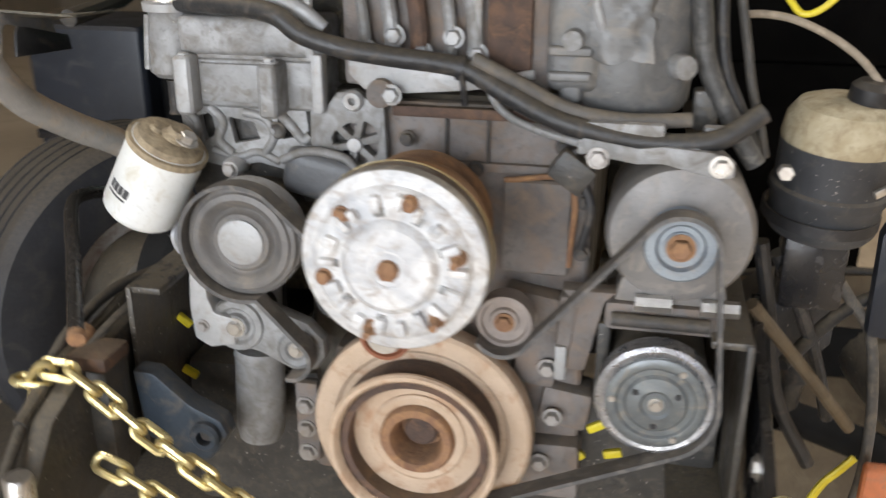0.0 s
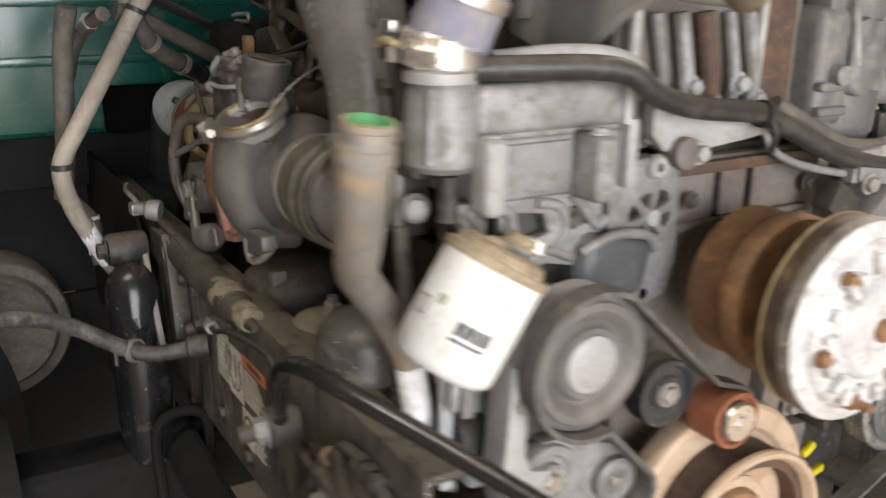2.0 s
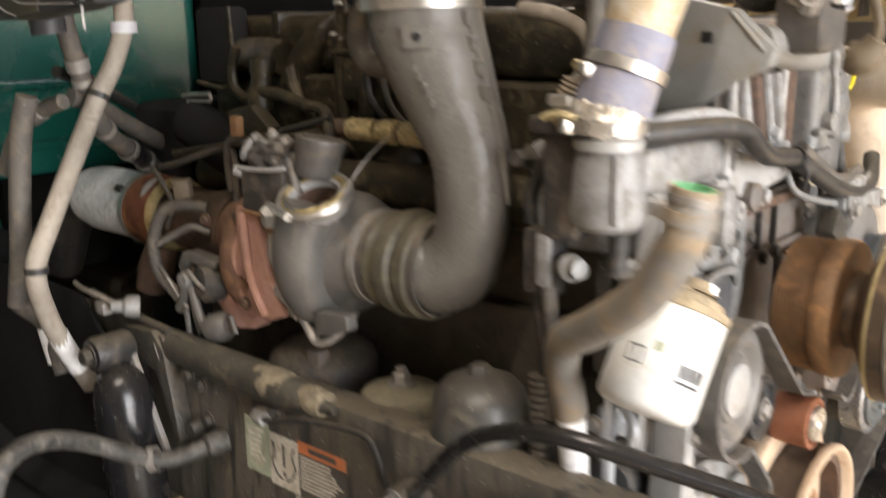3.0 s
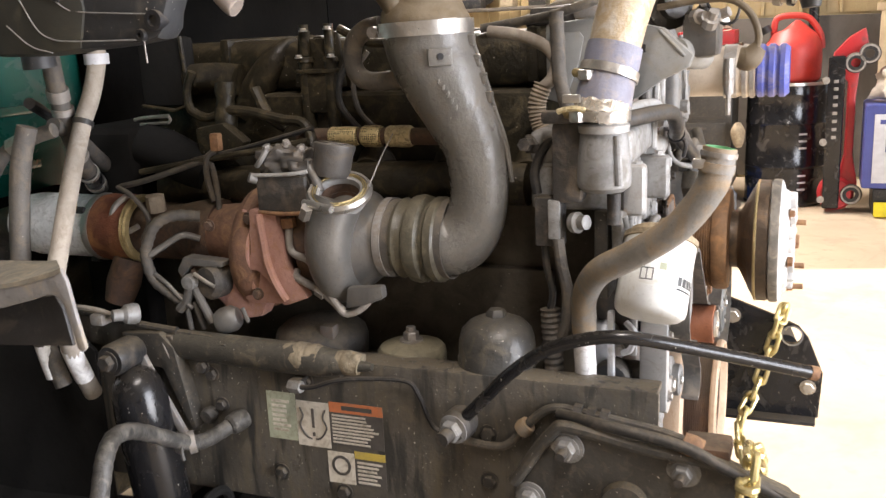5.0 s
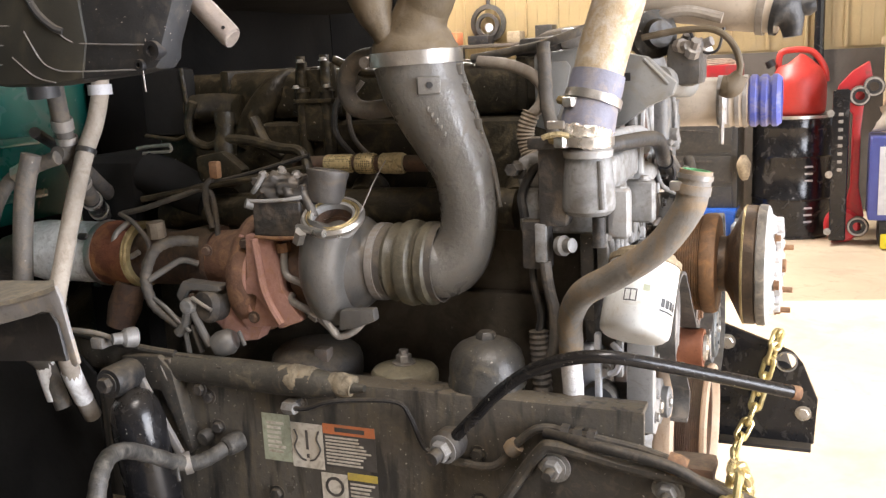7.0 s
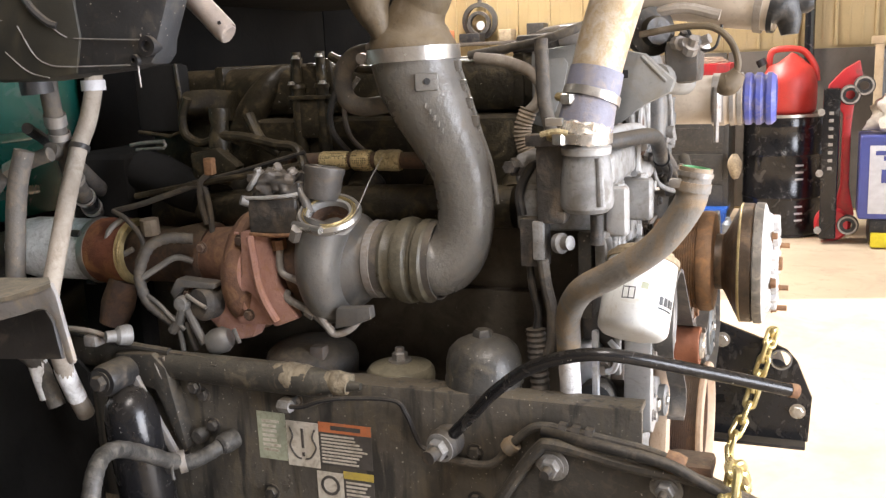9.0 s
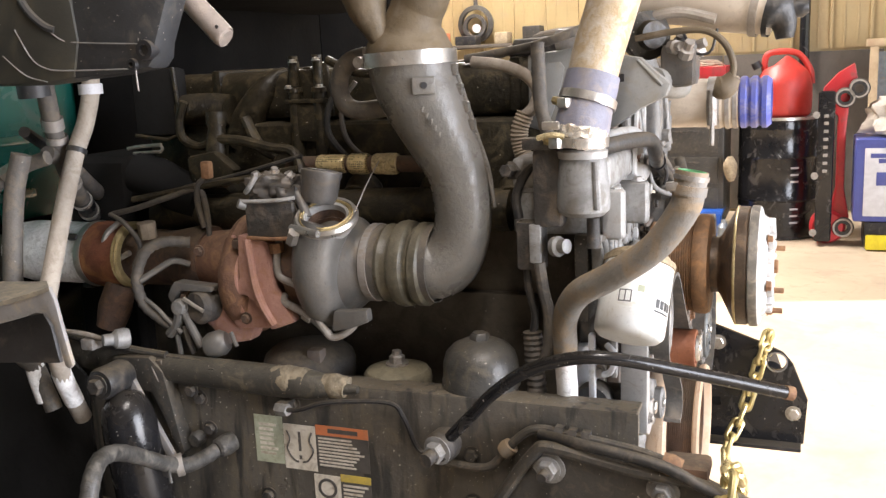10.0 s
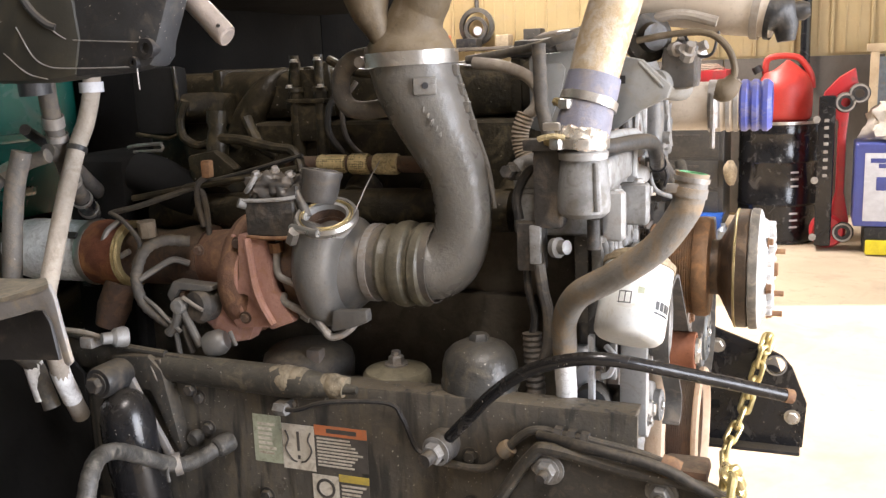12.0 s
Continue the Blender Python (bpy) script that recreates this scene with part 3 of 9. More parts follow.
# the east wall: cladding panels with raised seams over a dark board skirting
wall_east = tagged(link("wall_east", span((EAST, SOUTH, 0), (EAST + 0.2, NORTH, ROOF), 0), WALL_TAN), "tan ribbed steel wall with brown boards below", "wall", kind="structure")


def cladding_panel():
    bm = span((EAST - 0.012, 0.012, 1.36), (EAST - 0.002, 0.288, 4.95), 0.002)
    for k in range(2):
        bm = join(bm, span((EAST - 0.017, 0.09 + 0.1 * k, 1.38), (EAST - 0.011, 0.11 + 0.1 * k, 4.93), 0.002))
    bm = join(bm, span((EAST - 0.034, -0.012, 1.36), (EAST - 0.002, 0.014, 4.95), 0.006))
    return bm


first = part("panel", cladding_panel(), WALL_TAN, wall_east)
for k in range(-12, 24):
    ob = first.copy()
    scene.collection.objects.link(ob)
    ob.location = (0, 0.3 * k, 0)
first.location = (0, 0.3 * 24, 0)
for k in range(6):
    part("board", span((EAST - 0.022, -3.2 + 1.25 * k, 0.02), (EAST - 0.002, -1.96 + 1.25 * k, 1.34), 0.003), WAINSCOT, wall_east)


# ---------------------------------------------------------------- the truck: cab, frame, wheels
cab = thing("truck_cab", "teal green truck cab with black cowl behind the engine", "truck cab", (0, 1.5, 1.0))
part("firewall", span((-0.765, 1.46, 0.98), (1.12, 1.56, 1.75), 0.03, 3), TEAL, cab)
part("corner_panel", span((-1.12, 1.452, 0.98), (-0.767, 1.56, 1.75), 0.02), SHADE_BLACK, cab, "matt black corner panel")
# black sheets that stand in for the shade over the teal firewall
part("insulation", span((0.06, 1.425, 0.98), (1.24, 1.457, 2.4), 0.012), DEEP_SHADE, cab, "black sheet standing in for the firewall's shade")
part("insulation", span((-0.42, 1.425, 0.985), (-0.054, 1.457, 1.085), 0.012), DEEP_SHADE, cab, "black strip standing in for shade low on the firewall")
part("lower_lining", span((0.28, 1.425, 0.30), (0.86, 1.457, 0.978), 0.012), DEEP_SHADE, cab, "black sheet added to darken the gap below the firewall")
part("side_lining", span((1.242, 1.425, 1.32), (2.0, 1.457, 2.4), 0.012), DEEP_SHADE, cab, "black side sheet")
# out of view: both block the overhead light from the firewall's corner
part("cowl", span((-0.46, 0.98, 1.56), (1.15, 1.42, 1.95), 0.05, 3), DEEP_SHADE, cab, "black cowl enlarged to shade the firewall")
part("cowl_tray", span((-1.15, 0.95, 1.68), (-0.405, 1.44, 1.74), 0.012), SHADE_BLACK, cab, "unseen black tray added to shade the corner below")
part("floor_pan", span((-1.1, 1.5, 0.86), (1.1, 2.8, 0.98), 0.02), SHADE_BLACK, cab)
part("step_box", span((-1.55, 1.46, 0.60), (-1.165, 1.80, 1.005), 0.03, 3), NAVY, cab, "glossy black step box beside the cab")
part("step_tread", span((-1.54, 1.44, 0.66), (-1.18, 1.462, 0.69), 0.006), BLACK_GLOSS, cab)
part("side_panel", span((-1.16, 1.5, 0.9), (-1.12, 3.0, 2.4), 0.02), TEAL, cab)
part("side_panel", span((1.12, 1.46, 0.9), (1.24, 3.0, 2.4), 0.02), BLACK_DUSTY, cab, "dark side panel")
part("bulkhead", span((-1.12, 1.58, 1.6), (1.12, 1.66, 2.5), 0.02), TEAL, cab)
part("roof", span((-1.16, 1.50, 2.402), (1.24, 3.0, 2.46), 0.03), TEAL, cab)
part("back_panel", span((-1.115, 2.92, 0.985), (1.115, 2.98, 2.40), 0.02), TEAL, cab)
part("rib", span((-0.74, 1.445, 1.13), (-0.1, 1.462, 1.15), 0.006), TEAL, cab)
part("rib", span((-0.74, 1.445, 1.25), (-0.1, 1.462, 1.27), 0.006), TEAL, cab)

fender = thing("fender", "teal truck fender with black liner", "fender", (1.45, 1.55, 0.9))
part("skin", prism([(1.245, 1.30), (1.25, 1.02), (1.29, 0.985), (1.44, 0.985), (1.56, 1.09), (1.66, 1.25), (1.68, 1.4), (1.4, 1.5)], 0.25, front_plane(1.75), 0.04), TEAL, fender)
part("liner", prism([(0.694, 1.096), (0.754, 1.073), (0.841, 0.996), (0.842, 0.967), (0.704, 0.854), (0.710, 0.832), (0.749, 0.777), (0.765, 0.729), (0.628, 0.744), (0.625, 0.910)], 0.03, front_plane(0.40), 0.010), NAVY, fender, "navy black moulded liner")
part("edge", tube([(0.751, 0.368, 1.072), (0.832, 0.368, 0.996), (0.829, 0.368, 0.971), (0.696, 0.368, 0.856), (0.705, 0.368, 0.831), (0.740, 0.368, 0.782)], 0.006, 8), NAVY, fender)


frame_thing = thing("chassis", "black painted steel truck frame with dusty flanges", "truck frame", (0, 0.5, 0.6))
for side in (-1, 1):
    x, a = 0.42 * side, -side
    web = part("rail", span((x, 0.04, 0.605), (x + a * 0.009, 2.9, 0.873), 0.003), RAIL_PAINT, frame_thing)
    part("flange", span((x + a * 0.0005, 0.043, 0.864), (x + a * 0.052, 2.9, 0.8745), 0.003), RAIL_PAINT, web)
    part("flange", span((x + a * 0.0005, 0.043, 0.6035), (x + a * 0.085, 2.9, 0.614), 0.003), BLACK_DUSTY, web)
part("crossmember", span((-0.405, 0.16, 0.44), (0.405, 0.24, 0.70), 0.012), BLACK_DUSTY, frame_thing)
part("crossmember", span((-0.41, 1.75, 0.60), (0.41, 1.87, 0.85), 0.012), BLACK_DUSTY, frame_thing)
# outer bracket over the rail with its dusty top edge
bracket = part("bracket", prism([(0.545, 0.846), (1.10, 0.868), (1.10, 0.93), (0.90, 0.908), (0.70, 0.897), (0.60, 0.893), (0.545, 0.872)], 0.014, side_plane(-0.4215), 0.004), RAIL_PAINT, frame_thing)
part("top_edge", tube([(-0.433, 0.86, 0.905), (-0.435, 0.94, 0.912), (-0.435, 1.09, 0.929)], 0.007, 10), BLACK_DUSTY, bracket)
sleeve = part("dusty_sleeve", tube([(-0.424, 0.905, 0.882, 0.022), (-0.424, 0.865, 0.879, 0.025), (-0.424, 0.74, 0.876, 0.0265), (-0.424, 0.61, 0.873, 0.0265), (-0.425, 0.56, 0.872, 0.022), (-0.427, 0.525, 0.872, 0.012), (-0.428, 0.49, 0.873, 0.006)], 0.025, 24, 8), SLEEVE, bracket, "dusty black rubber sleeve worn tan")
for y0, y1, r in ((0.655, 0.585, 0.0268), (0.555, 0.512, 0.0195)):
    patch = tube([(-0.424, y0 + (y1 - y0) * k / 6, 0.8738 + 0.0015 * (k % 2), r - 0.0022 * abs(k - 3) / 3 + random.uniform(-0.0004, 0.0006)) for k in range(7)], r, 24, 4)
    for v in patch.verts:
        v.co += (v.co - Vector((-0.424, v.co.y, 0.874))).normalized() * (noise.noise(v.co * 70) * 0.0018)
    part("mud_patch", patch, MUD_TAN, sleeve, "pale tan dried mud")
part("worn_edge", tube([(-0.448, 0.884, 0.898), (-0.4505, 0.875, 0.878), (-0.449, 0.866, 0.858), (-0.444, 0.852, 0.842)], 0.0022, 8), FENDER_GREY, sleeve)
for y, z in ((0.618, 0.834), (0.811, 0.846), (0.805, 0.827), (0.79, 0.772), (0.76, 0.885), (0.87, 0.89)):
    part("bolt", bolt((-0.436 if z > 0.84 else -0.4205, y, z), OUT, 0.010, 0.010), CAST_DARK, frame_thing)
for y, z in ((0.30, 0.70), (0.30, 0.78), (0.68, 0.66), (0.95, 0.72), (0.56, 0.64)):
    part("bolt", bolt((-0.4205, y, z), OUT, 0.011, 0.010), BLACK_DUSTY, frame_thing)
# the bumper bracket, a black plate with holes, and the blue grey tow arm
gx = 0.45
plate = thing("bumper_bracket", "black steel bumper bracket plate with bolt holes", "bracket", (gx, 0, 0.6))
part("plate", prism([(0.26, 0.85), (0.034, 0.776), (-0.092, 0.730), (-0.136, 0.710), (-0.158, 0.684), (-0.191, 0.603), (-0.185, 0.497), (0.06, 0.497), (0.26, 0.52)], 0.014, side_plane(gx), 0.002, [(-0.123, 0.688, 0.020), (-0.161, 0.569, 0.010), (0.005, 0.727, 0.010)]), BLACK_GLOSS, plate)
part("bolt", bolt((gx - 0.014, 0.005, 0.727), OUT, 0.013, 0.008), STEEL, plate, "bright bolt head")
part("bolt", bolt((gx - 0.014, -0.161, 0.569), OUT, 0.013, 0.008), STEEL, plate, "bright bolt head")
part("foot", span((gx - 0.05, -0.18, 0.490), (gx, 0.05, 0.499), 0.003), BLACK, plate)
for y, z in ((-0.123, 0.688),):
    part("worn_ring", lathe([(0.0205, 0.0), (0.024, 0.0), (0.024, 0.0012), (0.0205, 0.0012)], (gx - 0.014, y, z), OUT, 32, True), FENDER_GREY, plate, "paint worn grey round the hole")
tow = thing("tow_bracket", "blue grey steel tow arm with a bolted eye", "bracket", (-0.33, 0, 0.6))
part("arm", prism([(-0.402, 0.766), (-0.370, 0.764), (-0.320, 0.720), (-0.276, 0.700), (-0.266, 0.678), (-0.284, 0.650), (-0.30, 0.632), (-0.34, 0.64), (-0.39, 0.66)], 0.034, front_plane(0.036), 0.006, [(-0.298, 0.676, 0.012)]), BLUE_STEEL, tow)
part("eye", lathe([(0.011, -0.03), (0.022, -0.03), (0.022, 0.006), (0.018, 0.010), (0.011, 0.010)], (-0.298, 0.0, 0.676), FRONT, 24, True), BLUE_STEEL, tow)
part("pin", lathe([(0, 0), (0.009, 0), (0.009, 0.02), (0, 0.02)], (-0.298, 0.02, 0.676), FRONT, 16), CAST_DARK, tow)

# safety decals on the frame's side
FACE = -0.4202


def decal(name, lo, hi, mat, parent, out=0.0006):
    return part(name, span((FACE - out, lo[0], lo[1]), (FACE + 0.0002, hi[0], hi[1]), 0), mat, parent)


def bars(lo, hi, rows, mat, parent, out, gap=0.45, ragged=True):
    h = (hi[1] - lo[1]) / rows
    for k in range(rows):
        short = random.uniform(0.0, 0.3) * (hi[0] - lo[0]) if ragged else 0
        decal("text_bar", (lo[0] + short, lo[1] + k * h + h * gap * 0.5), (hi[0], lo[1] + (k + 1) * h - h * gap * 0.5), mat, parent, out)


sign = thing("warning_decal", "worn white, orange and black safety decal on the frame", "decal", (FACE, 0.57, 0.76))
decal("green_panel", (0.643, 0.722), (0.699, 0.808), LABEL_GREEN, sign)
bars((0.652, 0.735), (0.690, 0.796), 7, LABEL_WHITE, sign, 0.0010)
decal("picture_panel", (0.580, 0.716), (0.642, 0.797), LABEL_WHITE, sign)
decal("dark_panel", (0.481, 0.724), (0.579, 0.783), LABEL_BLACK, sign)
decal("orange_panel", (0.481, 0.7835), (0.579, 0.801), LABEL_ORANGE, sign)
bars((0.487, 0.727), (0.575, 0.781), 9, LABEL_WHITE, sign, 0.0010)
bars((0.50, 0.787), (0.556, 0.798), 1, LABEL_BLACK, sign, 0.0010, 0.3, False)
for s in (-1, 1):
    part("pictogram", tube([(FACE - 0.001, 0.611 + s * 0.024, 0.785), (FACE - 0.001, 0.611 + s * 0.019, 0.770), (FACE - 0.001, 0.611 + s * 0.025, 0.752), (FACE - 0.001, 0.611 + s * 0.014, 0.734), (FACE - 0.001, 0.611 + s * 0.004, 0.730)], 0.0016, 6), LABEL_BLACK, sign)
decal("pictogram", (0.6085, 0.75), (0.6135, 0.785), LABEL_BLACK, sign, 0.0012)
decal("pictogram", (0.6085, 0.735), (0.6135, 0.742), LABEL_BLACK, sign, 0.0012)
small = thing("caution_decal", "worn white, yellow and black caution decal on the frame", "decal", (FACE, 0.53, 0.68))
decal("picture_panel", (0.538, 0.655), (0.588, 0.712), LABEL_WHITE, small)
decal("dark_panel", (0.481, 0.655), (0.537, 0.703), LABEL_BLACK, small)
decal("yellow_panel", (0.481, 0.704), (0.537, 0.717), LABEL_YELLOW, small)
bars((0.486, 0.658), (0.533, 0.701), 6, LABEL_WHITE, small, 0.0010)
part("pictogram", lathe([(0.013, 0), (0.018, 0), (0.018, 0.001), (0.013, 0.001)], (FACE - 0.0006, 0.563, 0.688), OUT, 28, True), LABEL_BLACK, small)

# the front wheel with its tyre, and the white spare rim on the floor
TYRE_C, TYRE_D = (-0.97, 0.97, 0.42), (-0.84, 0.52, 0.0)
wheel = thing("road_tyre", "dusty black truck tyre on a steel wheel", "wheel", (-0.97, 0.97, 0))
prof = [(0.245, -0.11), (0.28, -0.122), (0.35, -0.126), (0.398, -0.118), (0.416, -0.10)]
for k in range(5):
    a = -0.092 + 0.037 * k
    prof += [(0.42, a), (0.42, a + 0.028), (0.409, a + 0.031), (0.409, a + 0.034)]
prof += [(0.42, 0.095), (0.416, 0.10), (0.398, 0.118), (0.35, 0.126), (0.28, 0.122), (0.245, 0.11)]
part("tread", lathe(prof, TYRE_C, TYRE_D, 96, True), TYRE, wheel)
part("rim", lathe([(0.245, -0.10), (0.255, -0.106), (0.23, -0.085), (0.22, 0.0), (0.11, 0.05), (0.0, 0.06), (0.0, 0.045), (0.21, -0.02), (0.23, 0.085), (0.255, 0.106), (0.245, 0.10)], TYRE_C, TYRE_D, 64), RIM_WHITE, wheel)

part("brake_drum", lathe([(0, -0.30), (0.09, -0.26), (0.14, -0.23), (0.178, -0.19), (0.182, -0.06), (0, -0.06)], TYRE_C, TYRE_D, 48), BLACK_DUSTY, wheel)
# added black sheets that hide lit floor where the view is dark
flap = thing("dark_backdrop", "black sheets added behind the front wheel to darken the view", "mud flap", (-0.85, 1.56, 0.1))
part("flap", span((-1.3, 1.55, 0.02), (-0.24, 1.565, 0.598), 0.005), SHADE_BLACK, flap)
part("flap", span((-1.3, 1.55, 0.602), (-0.44, 1.565, 0.88), 0.005), SHADE_BLACK, flap)
part("hanger", span((-1.3, 1.54, 0.87), (-0.41, 1.575, 0.905), 0.006), SHADE_BLACK, flap)

air_tank = thing("air_tank", "grimy steel air tank with a rolled end ring", "air tank", (-0.68, 1.47, 0.42))
part("shell", lathe([(0, 0.0), (0.06, 0.002), (0.11, 0.010), (0.120, 0.014), (0.124, 0.006), (0.130, 0.0), (0.152, 0.0), (0.156, -0.006), (0.156, -0.11), (0, -0.11)], (-0.685, 1.44, 0.575), FRONT, 56), HOSE_GREY, air_tank)
part("seam", lathe([(0.118, 0.0), (0.124, 0.004), (0.131, 0.0), (0.124, 0.010)], (-0.685, 1.44, 0.575), FRONT, 56, True), BLACK_DUSTY, air_tank)

RIM_C, RIM_D = (0.97, 0.60, 0.40), (0.84, -0.52, 0.0)
RIM_M = frame_on((0, 0, 0), RIM_D).to_3x3()
spare = thing("brake_drum", "white brake drum streaked with rust, wheel studs bare", "brake drum", (0.97, 0.60, 0.40))
part("barrel", lathe([(0.19, -0.118), (0.222, -0.118), (0.229, -0.110), (0.229, -0.085), (0.220, -0.075), (0.217, -0.03), (0.214, -0.02), (0.214, -0.005), (0.219, 0.005), (0.219, 0.06), (0.224, 0.07), (0.232, 0.085), (0.233, 0.105), (0.226, 0.112), (0.19, 0.112)], RIM_C, RIM_D, 96, True), RIM_WHITE, spare)
part("face", lathe([(0, 0.08), (0.195, 0.08), (0.195, 0.108), (0.10, 0.115), (0.09, 0.16), (0, 0.165)], RIM_C, RIM_D, 64), RIM_WHITE, spare)
part("backing_plate", lathe([(0, -0.118), (0.20, -0.118), (0.20, -0.10), (0, -0.10)], RIM_C, RIM_D, 64), BLACK_DUSTY, spare)
for k in range(10):
    t = 2 * math.pi * k / 10
    part("stud", lathe([(0, 0.10), (0.013, 0.10), (0.013, 0.125), (0.010, 0.128), (0.010, 0.165), (0, 0.165)], Vector(RIM_C) + RIM_M @ Vector((0.168 * math.cos(t), 0.168 * math.sin(t), 0)), RIM_D, 12), RUST_DARK, spare)
part("spindle", tube([(0.90, 0.64, 0.40), (0.82, 0.72, 0.44), (0.76, 0.86, 0.48)], 0.06, 16), BLACK_DUSTY, spare)

# black hose and tow tube beside the engine's far side
solo("brake_hose", tube([(0.50, 0.30, 0.72), (0.60, 0.40, 0.775), (0.69, 0.42, 0.806), (0.82, 0.42, 0.806), (0.98, 0.42, 0.72), (1.05, 0.5, 0.5)], 0.011, 12), RUBBER, "black rubber hose arching beside the engine", "hose")
axle = thing("tow_tube", "black steel tube with a grey upright at the frame's front", "tube", (0.48, -0.1, 0.6))
part("tube", lathe([(0, 0), (0.026, 0), (0.026, 0.15), (0.018, 0.152), (0, 0.152)], (0.475, -0.11, 0.65), (1, 0.1, -0.12), 24), BLACK, axle)
part("upright", span((0.455, -0.13, 0.53), (0.51, -0.07, 0.645), 0.01), NAVY, axle)

# shock absorber with its eye, strut, hose
shock = thing("shock_absorber", "glossy black shock absorber beside the frame rail", "shock absorber", (-0.5, 0.91, 0.6))
part("body", lathe([(0, 0), (0.044, 0), (0.047, 0.01), (0.047, 0.272), (0.045, 0.298), (0.039, 0.322), (0.028, 0.338), (0.013, 0.346), (0, 0.348)], (-0.50, 0.864, 0.515), (0, 0.04, 0.325), 44), BLACK_GLOSS, shock)
part("eye", lathe([(0.010, -0.032), (0.025, -0.032), (0.028, -0.025), (0.028, 0.025), (0.025, 0.032), (0.010, 0.032)], (-0.50, 0.925, 0.878), OUT, 32, True), RUBBER, shock)
part("pin", bolt((-0.534, 0.925, 0.878), OUT, 0.014, 0.014), CAST_DARK, shock)
part("strut", prism([(0.925, 0.880), (0.905, 0.886), (0.862, 0.800), (0.826, 0.735), (0.822, 0.722), (0.832, 0.720), (0.872, 0.785)], 0.010, side_plane(-0.470), 0.003), FENDER_GREY, shock, "bare grey steel strut")
part("bracket", prism([(0.965, 0.90), (0.885, 0.905), (0.858, 0.88), (0.828, 0.735), (0.838, 0.725), (0.885, 0.84), (0.965, 0.85)], 0.03, side_plane(-0.4215), 0.004), BLACK_DUSTY, shock)
line = thing("air_hose", "grey taped air hose clipped along the frame", "hose", (-0.5, 0.9, 0.7))
part("hose", tube([(-0.790, 0.742, 0.756), (-0.770, 0.743, 0.810), (-0.755, 0.746, 0.836), (-0.720, 0.761, 0.846), (-0.670, 0.778, 0.833), (-0.614, 0.791, 0.803), (-0.550, 0.781, 0.761), (-0.510, 0.774, 0.744), (-0.465, 0.766, 0.743), (-0.440, 0.756, 0.750)], 0.0128, 16, 6, rib=0.0008, rib_every=3), AIR_HOSE, line)
part("fitting", lathe([(0, -0.005), (0.017, -0.005), (0.019, 0.012), (0.017, 0.026), (0.013, 0.03), (0, 0.03)], (-0.4255, 0.748, 0.752), (-1, 0.35, -0.1), 18), AIR_HOSE, line)
part("fitting", lathe([(0, -0.002), (0.013, -0.002), (0.015, 0.010), (0.012, 0.018), (0, 0.02)], (-0.4205, 0.815, 0.753), (-1, 0.1, -0.1), 14), AIR_HOSE, line)
part("clip", band((-0.53, 0.777, 0.752), (0.5, -0.6, 0.1), 0.0165, 0.012), STEEL_DULL, line)
part("tie_end", tube([(-0.560, 0.773, 0.761), (-0.560, 0.775, 0.747), (-0.560, 0.773, 0.734)], 0.003, 8), AIR_HOSE, line)

# plumbing along the rail
brake_line = thing("brake_line", "thin black brake line along the frame rail", "pipe", (-0.43, 0.5, 0.8))
part("pipe", tube([(-0.453, 0.62, 0.836), (-0.455, 0.586, 0.839), (-0.454, 0.548, 0.853), (-0.446, 0.501, 0.859), (-0.434, 0.431, 0.858), (-0.432, 0.410, 0.836), (-0.432, 0.386, 0.784), (-0.432, 0.355, 0.782)], 0.0042, 8), BLACK, brake_line)
part("nut", lathe([(0, 0), (0.011, 0), (0.012, 0.012), (0.010, 0.024), (0, 0.024)], (-0.448, 0.632, 0.835), (-0.2, -1, 0.02), 6), CAST, brake_line)
part("bracket", span((-0.452, 0.612, 0.822), (-0.42, 0.634, 0.846), 0.004), CAST_DARK, brake_line)
fuel_line = thing("steel_line", "dull steel pipe with fittings along the frame rail", "pipe", (-0.43, 0.2, 0.8))
part("pipe", tube([(-0.43, 0.34, 0.768), (-0.431, 0.29, 0.765), (-0.431, 0.262, 0.773), (-0.431, 0.236, 0.805), (-0.431, 0.205, 0.834), (-0.431, 0.18, 0.841), (-0.431, 0.155, 0.838), (-0.435, 0.09, 0.832), (-0.44, 0.02, 0.822), (-0.45, -0.06, 0.80)], 0.0068, 10), HOSE_GREY, fuel_line)
for y, z in ((0.155, 0.838), (0.135, 0.836), (0.115, 0.834)):
    part("nut", lathe([(0, -0.006), (0.0125, -0.006), (0.0125, 0.006), (0, 0.006)], (-0.432, y, z), (0, 1, 0.1), 6), CAST_DARK, fuel_line)
part("clamp", lathe([(0.007, -0.009), (0.013, -0.009), (0.015, 0), (0.013, 0.009), (0.007, 0.009)], (-0.432, 0.237, 0.803), (0, 0.6, -0.6), 20, True), HOSE_OCHRE, fuel_line)
part("clamp", lathe([(0.0, -0.014), (0.016, -0.014), (0.018, 0), (0.016, 0.014), (0.0, 0.014)], (-0.462, -0.012, 0.818), (0, 0.9, 0.3), 20), RUST, fuel_line)

hanger = thing("spring_hanger", "black cast spring hanger with large hex bolts", "spring hanger", (-0.46, 0.1, 0.7))
part("casting", prism([(0.275, 0.60), (0.235, 0.745), (0.18, 0.822), (0.155, 0.832), (0.05, 0.812), (-0.05, 0.80), (-0.14, 0.765), (-0.19, 0.70), (-0.19, 0.60)], 0.035, side_plane(-0.43), 0.012), BLACK_DUSTY, hanger)
